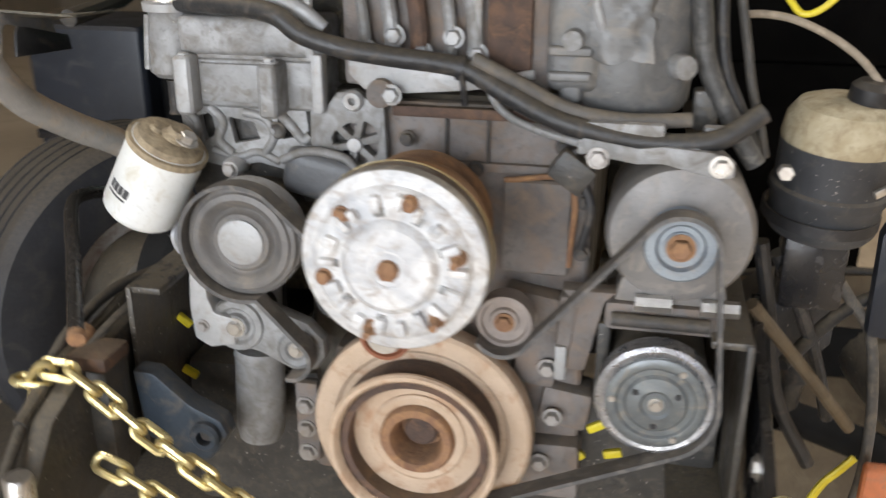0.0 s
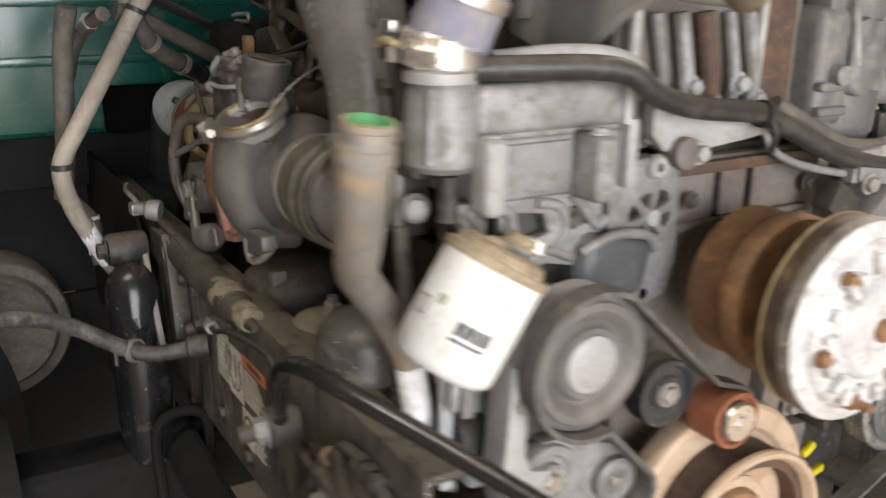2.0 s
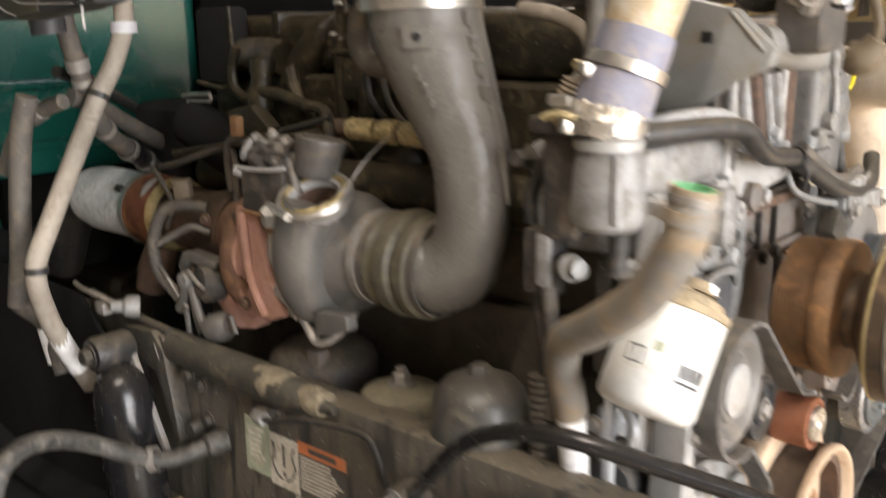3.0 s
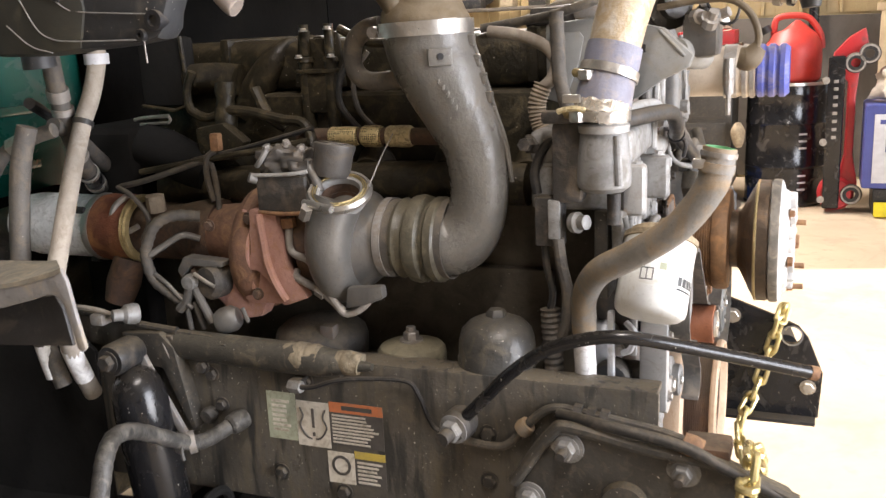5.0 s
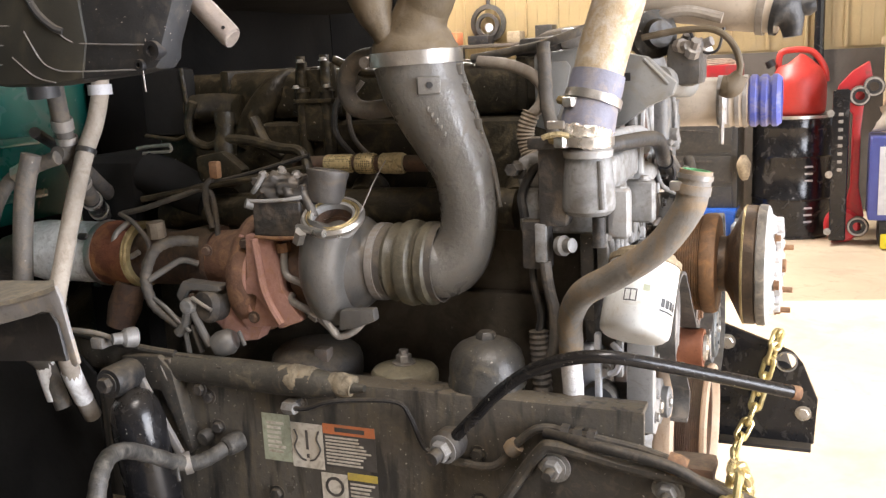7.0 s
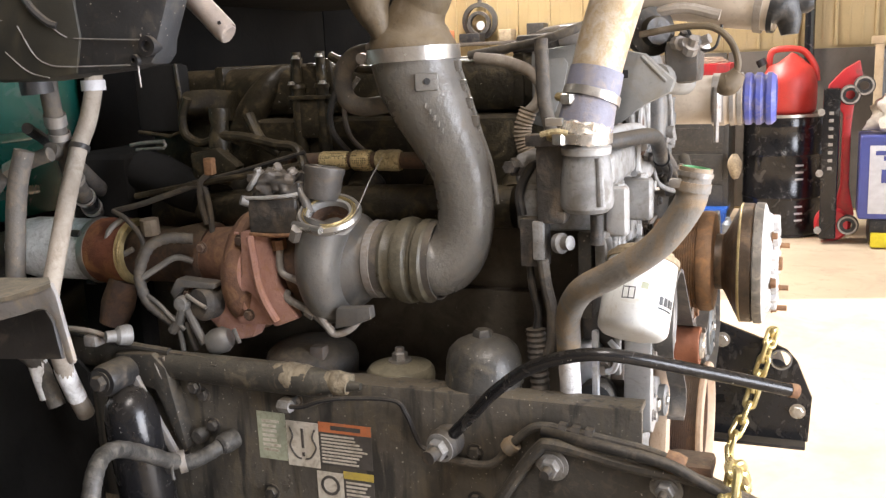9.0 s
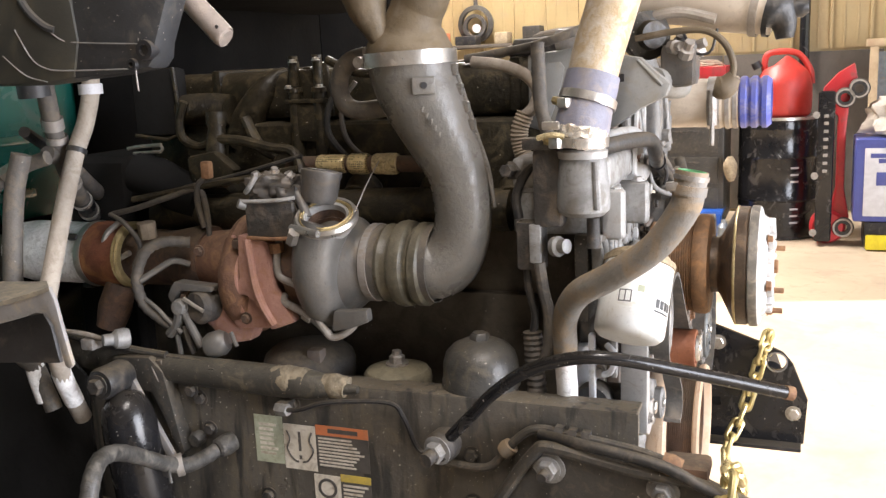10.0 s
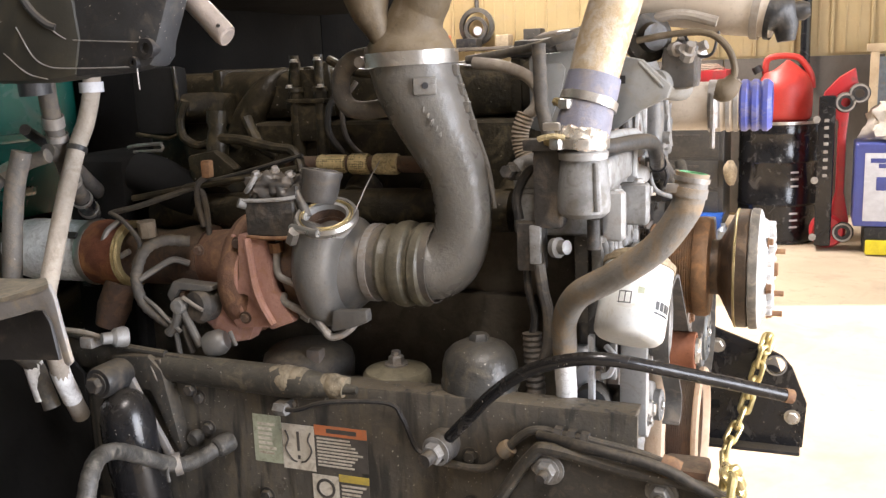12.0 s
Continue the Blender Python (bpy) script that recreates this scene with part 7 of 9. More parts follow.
part("lead", tube([(-0.408, 0.921, 1.03), (-0.39, 0.90, 1.045), (-0.37, 0.875, 1.06), (-0.35, 0.855, 1.05)], 0.006, 8), COMPRESSOR_GREY, link_)
part("fork", tube([(-0.40, 0.862, 0.955), (-0.403, 0.855, 0.925), (-0.403, 0.852, 0.895)], 0.005, 8), COMPRESSOR_GREY, link_)
part("fork", tube([(-0.40, 0.842, 0.95), (-0.40, 0.835, 0.925), (-0.398, 0.828, 0.90)], 0.005, 8), COMPRESSOR_GREY, link_)
part("lever", tube([(-0.405, 0.838, 0.985), (-0.41, 0.815, 0.945), (-0.41, 0.80, 0.918)], 0.0075, 10), COMPRESSOR_GREY, link_)
part("lever", tube([(-0.405, 0.87, 0.935), (-0.408, 0.85, 0.955), (-0.41, 0.838, 0.985)], 0.009, 10), COMPRESSOR_GREY, link_)
part("joint", lathe([(0, -0.01), (0.013, -0.01), (0.015, 0.0), (0.012, 0.01), (0, 0.012)], (-0.41, 0.838, 0.988), OUT, 20), CAST, link_)
part("shield", prism([(0.868, 1.005), (0.852, 1.03), (0.772, 1.025), (0.775, 1.015), (0.842, 1.015), (0.858, 0.99)], 0.03, side_plane(-0.375), 0.003), COMPRESSOR_GREY, link_)
part("motor", lathe([(0, 0), (0.03, 0), (0.032, 0.03), (0.024, 0.04), (0, 0.042)], (-0.37, 0.80, 0.985), (-1, 0.2, 0.1), 28), CAST_DARK, link_)
part("pin", tube([(-0.415, 0.825, 1.005), (-0.417, 0.80, 0.992), (-0.417, 0.785, 0.985)], 0.0035, 8), STEEL, link_)
part("knuckle", lathe([(0, -0.02), (0.018, -0.02), (0.023, -0.01), (0.023, 0.01), (0.016, 0.02), (0, 0.02)], (-0.40, 0.775, 0.922), (0.3, -1, 0.3), 20), COMPRESSOR_GREY, link_)
part("rod", tube([(-0.40, 0.745, 0.945), (-0.40, 0.735, 0.92)], 0.004, 8), COMPRESSOR_GREY, link_)

sensor = thing("exhaust_sensor", "small tan sensor with curled wires on the exhaust", "sensor", (-0.34, 0.97, 1.12))
part("body", lathe([(0, 0), (0.017, 0), (0.017, 0.03), (0, 0.032)], (-0.32, 0.965, 1.09), (-0.1, 0, 1), 8), HOSE_TAN, sensor)
part("wire", tube([(-0.33, 1.02, 1.12), (-0.345, 1.04, 1.10), (-0.35, 1.045, 1.07), (-0.345, 1.02, 1.055), (-0.34, 0.995, 1.065)], 0.0055, 8), STEEL_DULL, sensor)
part("wire", tube([(-0.33, 1.04, 1.135), (-0.34, 1.0, 1.12), (-0.34, 0.97, 1.08), (-0.345, 0.985, 1.04)], 0.0045, 8), RUBBER_GREY, sensor)
part("wire", tube([(-0.30, 1.06, 1.13), (-0.31, 0.99, 1.145), (-0.31, 0.92, 1.165), (-0.30, 0.86, 1.18), (-0.30, 0.845, 1.15), (-0.31, 0.835, 1.09)], 0.0055, 8), RUBBER_GREY, sensor)
part("plug", box((-0.30, 0.835, 1.215), (0.016, 0.018, 0.032), 0.004), RUST, sensor)
part("wire", tube([(-0.30, 0.84, 1.20), (-0.305, 0.855, 1.185), (-0.305, 0.858, 1.15), (-0.31, 0.845, 1.11)], 0.006, 8), RUBBER_GREY, sensor)

exhaust = thing("exhaust_pipe", "weathered silver exhaust pipe with a rust band", "exhaust pipe", (-0.30, 1.2, 1.05))
EP = (-0.300, 1.042, 1.052)
part("rust_band", lathe([(0.05, -0.02), (0.060, -0.018), (0.064, 0.0), (0.061, 0.02), (0.064, 0.04), (0.062, 0.055), (0.05, 0.055)], EP, (0.02, 1, 0), 48, True), RUST_RED, exhaust, "red brown rust band")
part("gasket_ring", lathe([(0.05, -0.034), (0.061, -0.034), (0.064, -0.030), (0.061, -0.026), (0.064, -0.022), (0.061, -0.0185), (0.05, -0.0185)], EP, (0.02, 1, 0), 48, True), GOLD_MESH, exhaust, "brassy ribbed gasket ring")
part("ring", lathe([(0.05, 0.055), (0.063, 0.055), (0.065, 0.062), (0.063, 0.070), (0.05, 0.070)], EP, (0.02, 1, 0), 48, True), STEEL, exhaust)
part("pipe", lathe([(0.0, 0.07), (0.060, 0.07), (0.0605, 0.17), (0.061, 0.22), (0.054, 0.262), (0.035, 0.275), (0, 0.275)], EP, (0.02, 1, 0), 48), SILVER_PIPE, exhaust)
part("tailpipe", tube([(-0.295, 1.30, 1.05), (-0.29, 1.38, 1.03), (-0.285, 1.44, 0.97), (-0.28, 1.50, 0.88)], 0.042, 20), BLACK_DUSTY, exhaust, "black tailpipe")
for a in (25, 140, 250):
    c, s = math.cos(math.radians(a)), math.sin(math.radians(a))
    part("clip", box((-0.30 + 0.0635 * c, 1.118, 1.052 + 0.0635 * s), (0.010, 0.022, 0.012), 0.003, Matrix.Rotation(-math.radians(a), 4, "Y")), BLACK, exhaust, "black band clip")

# intake duct: bellows, elbow, riser, clamp, boot
intake = thing("intake_duct", "grey dusty moulded intake duct rising from the turbocharger", "duct", (-0.33, 0.36, 1.1))
part("sleeve", lathe([(0.05, 0.0), (0.062, 0.0), (0.063, 0.028), (0.061, 0.03), (0.05, 0.03)], (-0.33, 0.498, 1.064), FRONT, 48, True), RUBBER_GREY, intake)
part("band", band((-0.33, 0.488, 1.064), FRONT, 0.063, 0.013, 0.0025, 48), STEEL_DULL, intake)
bel = [(0.05, 0.0), (0.064, 0.0), (0.066, 0.006), (0.060, 0.016), (0.060, 0.020), (0.070, 0.026), (0.072, 0.036), (0.070, 0.046), (0.062, 0.052), (0.062, 0.056), (0.069, 0.062), (0.069, 0.074), (0.063, 0.080), (0.05, 0.082)]
part("bellows", lathe(bel, (-0.33, 0.468, 1.064), FRONT, 56, True), BELLOWS_OLIVE, intake)
part("band", band((-0.33, 0.384, 1.066), FRONT, 0.0625, 0.012, 0.0025, 48), RUBBER_GREY, intake)
part("riser", tube([(-0.33, 0.396, 1.066, 0.060), (-0.33, 0.378, 1.067, 0.0590), (-0.33, 0.359, 1.076, 0.053), (-0.33, 0.343, 1.098, 0.0475), (-0.33, 0.334, 1.132, 0.0455), (-0.33, 0.333, 1.175, 0.0465), (-0.33, 0.339, 1.22, 0.0496), (-0.33, 0.359, 1.264, 0.0557), (-0.33, 0.380, 1.309, 0.063), (-0.33, 0.400, 1.354, 0.068), (-0.33, 0.409, 1.392, 0.0700)], 0.06, 40, 8), DUCT, intake)
part("mould_line", tube([(-0.332, 0.278, 1.16, 0.003), (-0.332, 0.288, 1.22), (-0.332, 0.302, 1.264), (-0.332, 0.315, 1.309), (-0.332, 0.330, 1.354), (-0.332, 0.339, 1.385)], 0.005, 8), DUCT, intake)
for z, y in ((1.375, 0.335), (1.345, 0.327), (1.318, 0.318), (1.29, 0.309)):
    part("seam_lug", box((-0.338, y, z), (0.012, 0.012, 0.018), 0.003), DUCT, intake)
for k in range(9):
    part("moulded_mark", box((-0.392 - 0.0006 * (k % 3), 0.368 - 0.0075 * (k % 3) - 0.006 * (k // 3), 1.318 - 0.010 * (k // 3) - 0.009 * (k % 3)), (0.003, 0.0028, 0.008), 0.0008, pose(0, 0, 0, 15, 18, 30)), DUCT, intake)
part("tab", box((-0.389, 0.366, 1.353), (0.010, 0.036, 0.026), 0.003, pose(0, 0, 0, 0, 0, 30)), DUCT, intake)
part("tab_hole", lathe([(0, 0), (0.005, 0), (0.005, 0.002), (0, 0.002)], (-0.3933, 0.3635, 1.354), (-0.87, -0.5, 0), 12), BLACK, intake)
part("clamp", band((-0.33, 0.411, 1.395), (0.0, 0.03, 1), 0.0715, 0.021, 0.003, 56), STEEL, intake, "wide bright band clamp")
part("clamp_bolt", lathe([(0, -0.016), (0.009, -0.016), (0.009, 0.016), (0, 0.016)], (-0.340, 0.489, 1.392), (-1, 0.1, 0), 12), STEEL_DULL, intake)
part("boot", tube([(-0.33, 0.410, 1.400, 0.0705), (-0.332, 0.407, 1.414, 0.068), (-0.333, 0.404, 1.432, 0.056), (-0.335, 0.400, 1.450, 0.0455), (-0.335, 0.393, 1.468, 0.0420), (-0.336, 0.385, 1.485, 0.0435), (-0.337, 0.380, 1.515, 0.048), (-0.34, 0.378, 1.60, 0.055)], 0.06, 40, 8), DUCT_BOOT, intake, "brown dusted rubber boot")
part("boot_fold", tube([(-0.372, 0.440, 1.412, 0.012), (-0.372, 0.448, 1.440, 0.020), (-0.371, 0.460, 1.470, 0.030), (-0.370, 0.468, 1.52, 0.042), (-0.37, 0.47, 1.6, 0.05)], 0.03, 20, 6), DUCT_BOOT, intake)

breather = thing("breather_elbow", "brown grey bent breather pipe beside the duct", "pipe", (-0.29, 0.49, 1.35))
part("pipe", tube([(-0.30, 0.500, 1.402), (-0.30, 0.529, 1.396), (-0.30, 0.550, 1.376), (-0.30, 0.554, 1.344), (-0.30, 0.542, 1.322), (-0.30, 0.516, 1.314), (-0.30, 0.470, 1.318)], 0.0155, 16, 6), RUBBER_GREY, breather)

# dark pipes and valves on the engine's flank
flank = thing("egr_pipework", "dark dirty pipes and valves along the cylinder head", "pipework", (-0.2, 0.8, 1.25))
part("pipe", tube([(-0.22, 0.93, 1.335), (-0.22, 0.945, 1.30), (-0.22, 0.94, 1.265), (-0.22, 0.905, 1.25), (-0.22, 0.87, 1.26)], 0.0085, 10), SHADED_IRON, flank)
part("pipe", tube([(-0.24, 0.86, 1.265), (-0.24, 0.80, 1.262), (-0.245, 0.73, 1.248), (-0.25, 0.685, 1.242), (-0.26, 0.665, 1.215), (-0.27, 0.66, 1.18)], 0.0095, 10), SHADED_IRON, flank)
part("valve", lathe([(0, 0), (0.02, 0), (0.022, 0.02), (0.016, 0.05), (0.02, 0.06), (0.02, 0.08), (0, 0.08)], (-0.235, 0.855, 1.235), (0.1, 0.0, 1), 16), SHADED_IRON, flank)
part("bellows", tube([(-0.185, 0.96, 1.318), (-0.185, 0.93, 1.320), (-0.185, 0.89, 1.320), (-0.185, 0.85, 1.316)], 0.024, 18, 14, rib=0.005), SHADED_IRON, flank)
part("elbow", tube([(-0.17, 0.86, 1.25, 0.026), (-0.165, 0.825, 1.30, 0.030), (-0.16, 0.79, 1.345, 0.026), (-0.15, 0.765, 1.375, 0.014), (-0.14, 0.75, 1.385, 0.006)], 0.03, 16), SHADED_IRON, flank)
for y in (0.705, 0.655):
    part("stem", tube([(-0.19, y, 1.22), (-0.19, y, 1.30), (-0.19, y, 1.345)], 0.0125, 12, 4), SHADED_IRON, flank)
    part("cap", lathe([(0, 0), (0.015, 0), (0.013, 0.008), (0, 0.010)], (-0.19, y, 1.345), UP, 16), SHADED_IRON, flank)
    part("stem", tube([(-0.19, y, 1.355), (-0.19, y, 1.38), (-0.19, y, 1.41)], 0.009, 12, 4), SHADED_IRON, flank)
part("plate", span((-0.20, 0.645, 1.255), (-0.175, 0.715, 1.325), 0.004), SHADED_IRON, flank)
part("plate", span((-0.205, 0.64, 1.325), (-0.172, 0.72, 1.332), 0.002), SHADED_IRON, flank)
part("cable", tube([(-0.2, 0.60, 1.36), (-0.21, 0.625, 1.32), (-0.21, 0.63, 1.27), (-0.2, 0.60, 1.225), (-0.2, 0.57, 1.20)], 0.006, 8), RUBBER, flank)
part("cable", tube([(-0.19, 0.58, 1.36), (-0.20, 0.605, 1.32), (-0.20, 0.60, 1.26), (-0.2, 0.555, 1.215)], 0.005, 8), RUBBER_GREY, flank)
part("box", span((-0.21, 0.955, 1.27), (-0.17, 1.06, 1.40), 0.012), SHADE_BLACK, flank)
part("box_frame", tube([(-0.212, 0.957, 1.40), (-0.212, 0.957, 1.272), (-0.212, 1.058, 1.272)], 0.004, 8, 3), SHADED_IRON, flank)
part("brace", tube([(-0.31, 1.0, 1.16), (-0.30, 0.85, 1.185), (-0.29, 0.75, 1.20), (-0.28, 0.66, 1.215)], 0.006, 8), SHADED_IRON, flank)
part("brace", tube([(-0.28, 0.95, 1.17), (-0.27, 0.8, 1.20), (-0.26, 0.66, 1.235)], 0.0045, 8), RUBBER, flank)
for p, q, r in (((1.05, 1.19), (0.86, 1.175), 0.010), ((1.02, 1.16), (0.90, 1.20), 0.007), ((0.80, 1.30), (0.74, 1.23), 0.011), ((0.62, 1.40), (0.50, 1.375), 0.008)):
    part("pipe", tube([(-0.215, p[0], p[1]), (-0.225, (p[0] + q[0]) / 2, (p[1] + q[1]) / 2 - 0.012), (-0.215, q[0], q[1])], r, 10, 6), SHADED_IRON, flank)
part("flange", prism([(0.905, 1.235), (0.845, 1.245), (0.80, 1.21), (0.83, 1.175), (0.90, 1.185)], 0.03, side_plane(-0.235), 0.008), SHADED_IRON, flank)
part("elbow", tube([(-0.25, 1.03, 1.205, 0.040), (-0.25, 0.985, 1.19, 0.042), (-0.25, 0.93, 1.165, 0.040), (-0.25, 0.89, 1.15, 0.036)], 0.04, 20), SHADE_BLACK, flank)
part("bracket", prism([(0.735, 1.30), (0.72, 1.395), (0.70, 1.40), (0.70, 1.385), (0.665, 1.385), (0.665, 1.40), (0.64, 1.395), (0.632, 1.30)], 0.008, side_plane(-0.175), 0.002), SHADED_IRON, flank)
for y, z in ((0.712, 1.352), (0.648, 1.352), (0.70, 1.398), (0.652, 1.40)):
    part("nut", bolt((-0.20, y, z), UP, 0.006, 0.006), STEEL, flank, "bright plated nut")
for pts, r in (([(1.048, 1.250), (1.02, 1.254), (0.968, 1.257)], 0.0035), ([(1.035, 1.241), (1.0, 1.243), (0.970, 1.244)], 0.003), ([(0.972, 1.257), (0.966, 1.250), (0.972, 1.243)], 0.003)):
    part("chrome_clip", tube([(-0.252, y, z) for y, z in pts], r, 8), STEEL, flank, "bright chrome clip")
shield = thing("heat_shield", "perforated gold heat shield sleeve on the manifold", "heat shield", (-0.22, 0.6, 1.2))
for y0, y1, r, mat in ((0.580, 0.634, 0.0165, GOLD_SHIELD), (0.536, 0.571, 0.0185, GOLD_SHIELD), (0.480, 0.524, 0.0185, GOLD_FOIL)):
    part("sleeve", lathe([(0.0, 0), (r * 0.9, 0), (r, 0.004), (r * 1.03, (y1 - y0) * 0.4), (r * 0.97, (y1 - y0) * 0.7), (r, y1 - y0 - 0.004), (r * 0.9, y1 - y0), (0, y1 - y0)], (-0.245, y0, 1.219), (0, 1, 0), 32), mat, shield)
part("core", tube([(-0.24, 0.43, 1.218), (-0.24, 0.6, 1.219), (-0.24, 0.70, 1.216)], 0.0145, 16), RUST_DARK, shield)
solo("lock_wire", tube([(-0.40, 0.49, 1.16), (-0.36, 0.485, 1.20), (-0.30, 0.49, 1.23)], 0.0011, 6), STEEL_DULL, "thin wire above the outlet clamp", "wire")

# loom over the valve cover and down the engine side
side_loom = thing("valve_loom", "pale grey taped wiring loom over the valve cover", "wiring", (-0.2, 0.25, 1.35))
part("sleeve", tube([(-0.21, 0.35, 1.385), (-0.215, 0.30, 1.378), (-0.22, 0.255, 1.36), (-0.225, 0.235, 1.335), (-0.23, 0.24, 1.31), (-0.23, 0.255, 1.295)], 0.010, 12), HOSE_PALE, side_loom)
part("ribbed_sleeve", tube([(-0.23, 0.255, 1.30), (-0.232, 0.265, 1.27), (-0.232, 0.262, 1.24), (-0.235, 0.25, 1.215)], 0.0135, 14, 10, rib=0.002), HOSE_TAN, side_loom)
part("connector", box((-0.24, 0.243, 1.205), (0.03, 0.03, 0.03), 0.005), BLACK, side_loom)
part("sleeve", tube([(-0.22, 0.235, 1.41), (-0.225, 0.232, 1.37), (-0.24, 0.225, 1.31), (-0.26, 0.205, 1.255), (-0.27, 0.19, 1.235)], 0.011, 12, 8, rib=0.001, rib_every=4), RUBBER_GREY, side_loom)
part("sleeve", tube([(-0.16, 0.38, 1.39), (-0.17, 0.30, 1.40), (-0.20, 0.24, 1.408), (-0.2, 0.18, 1.425), (-0.16, 0.12, 1.45)], 0.0075, 12), HOSE_GREY, side_loom)
for k in range(5):
    part("sleeve", tube([(-0.16 + 0.03 * k, 0.36 - 0.02 * k, 1.392), (-0.15 + 0.03 * k, 0.28, 1.402 + 0.006 * k), (-0.13 + 0.03 * k, 0.20 - 0.02 * k, 1.40 + 0.008 * k), (-0.10 + 0.03 * k, 0.12 - 0.01 * k, 1.395)], 0.0075, 8, 5), (RUBBER_GREY, HOSE_PALE, RUBBER)[k % 3], side_loom)
part("fitting", box((-0.13, 0.20, 1.415), (0.05, 0.05, 0.035), 0.008), STEEL_DULL, side_loom)
part("fitting", box((-0.12, 0.26, 1.405), (0.06, 0.08, 0.03), 0.008), CAST_DARK, side_loom)

# ---------------------------------------------------------------- top front: brackets, air compressor, outlet pipes
top_cover = thing("front_bracket", "grey painted upper front bracket with square hole", "bracket", (-0.13, 0.15, 1.3))
part("plate", prism([(0.262, 1.272), (0.262, 1.392), (0.19, 1.400), (0.13, 1.392), (0.075, 1.380), (0.045, 1.352), (0.028, 1.338), (0.035, 1.318), (0.075, 1.300), (0.115, 1.272), (0.20, 1.255)], 0.02, side_plane(-0.168), 0.006), PAINT_GREY, top_cover)
part("arm", tube([(-0.165, 0.06, 1.342, 0.022), (-0.10, 0.045, 1.335, 0.024), (-0.06, 0.03, 1.33, 0.022)], 0.025, 16), PAINT_GREY, top_cover)
part("inset", prism([(0.243, 1.378), (0.205, 1.379), (0.198, 1.37), (0.205, 1.335), (0.222, 1.290), (0.245, 1.288)], 0.004, side_plane(-0.1885), 0.0018), PAINT_GREY, top_cover)
part("square_hole", span((-0.1905, 0.101, 1.343), (-0.1885, 0.114, 1.356), 0.001), BLACK, top_cover)
part("square_hole", span((-0.1945, 0.228, 1.322), (-0.1922, 0.236, 1.338), 0.001), BLACK, top_cover)
part("border", tube([(-0.187, 0.080, 1.376), (-0.188, 0.055, 1.350), (-0.187, 0.042, 1.336)], 0.003, 8), PAINT_GREY, top_cover)
part("cylinder", lathe([(0, 0), (0.038, 0), (0.04, 0.01), (0.04, 0.025), (0.025, 0.03), (0.022, 0.045), (0, 0.045)], (-0.09, 0.09, 1.415), (-0.8, -0.6, 0), 28), BLACK_DUSTY, top_cover)
part("rod", tube([(-0.16, 0.115, 1.19), (-0.16, 0.11, 1.26), (-0.16, 0.108, 1.31)], 0.007, 8), CAST_DARK, top_cover)
part("rod", tube([(-0.15, 0.095, 1.19), (-0.15, 0.092, 1.26), (-0.15, 0.09, 1.305)], 0.006, 8), CAST_LIGHT, top_cover)
aircomp = thing("fitting_block", "grey cast fitting block with unions at the head", "fitting block", (-0.1, 0.05, 1.36))
part("head", box((-0.10, 0.025, 1.365), (0.09, 0.055, 0.07), 0.014), TURBO_GREY, aircomp)
for k in range(8):
    part("fitting", lathe([(0, 0), (0.012, 0), (0.012, 0.014), (0.008, 0.016), (0.008, 0.03), (0, 0.03)], (-0.15 + 0.012 * k, 0.01 + 0.03 * random.random(), 1.345 + 0.06 * random.random()), (random.uniform(-1, -0.2), random.uniform(-1, 0.2), random.uniform(-0.2, 0.6)), 8), random.choice((TURBO_GREY, STEEL_DULL, TURBO_GREY)), aircomp)

plates = thing("head_bracket", "pale cast front bracket bolted to the cylinder head", "bracket", (0, 0.1, 1.16))
part("plate", prism([(-0.104, 1.210), (-0.05, 1.200), (0.04, 1.184), (0.085, 1.174), (0.088, 1.162), (0.05, 1.156), (-0.03, 1.149), (-0.085, 1.152), (-0.104, 1.172)], 0.02, front_plane(0.122), 0.004), CAST_LIGHT, plates)
part("loop", tube([(0.070, 0.105, 1.170), (0.088, 0.100, 1.140), (0.115, 0.090, 1.124), (0.155, 0.080, 1.113), (0.19, 0.074, 1.106)], 0.005, 10), CAST, plates)
part("ledge", prism([(0.19, 1.115), (0.33, 1.113), (0.335, 1.10), (0.19, 1.095)], 0.04, front_plane(0.10), 0.004), CAST, plates)
part("bar", span((0.19, 0.06, 1.120), (0.29, 0.09, 1.136), 0.006), CAST, plates)
part("boss", lathe([(0, 0), (0.018, 0), (0.018, 0.03), (0.01, 0.035), (0, 0.035)], (-0.06, 0.12, 1.15), FRONT, 20), IRON, plates)
part("bolt", bolt((-0.045, 0.09, 1.15), FRONT, 0.010, 0.010), CAST_LIGHT, plates)
head_front = thing("front_casting", "brown and grey cylinder head front with cast ribs", "cylinder head", (0.05, 0.15, 1.25))
part("casting", span((-0.12, 0.13, 1.15), (0.15, 0.20, 1.37), 0.012), IRON, head_front)
for k, x in enumerate((-0.09, -0.055, -0.02, 0.02, 0.05)):
    part("rib", tube([(x, 0.122, 1.16 + 0.02 * (k % 2)), (x + 0.006, 0.115, 1.22), (x - 0.006, 0.12, 1.30)], 0.008 + 0.002 * (k % 3), 10), (CAST, CAST, RUST_DARK)[k % 3], head_front)
    part("bolt", bolt((x + 0.01, 0.112, 1.20 + 0.02 * (k % 2)), FRONT, 0.010, 0.012), CAST_LIGHT, head_front)
part("red_panel", span((0.07, 0.118, 1.18), (0.125, 0.132, 1.35), 0.005), RUST_DARK, head_front)
part("lip", tube([(0.062, 0.113, 1.36), (0.064, 0.113, 1.18), (0.13, 0.113, 1.178)], 0.006, 8), CAST_LIGHT, head_front)
fuel_pump = thing("fuel_pump", "dull grey cast pump housing above the alternator", "pump", (0.24, 0.2, 1.2))
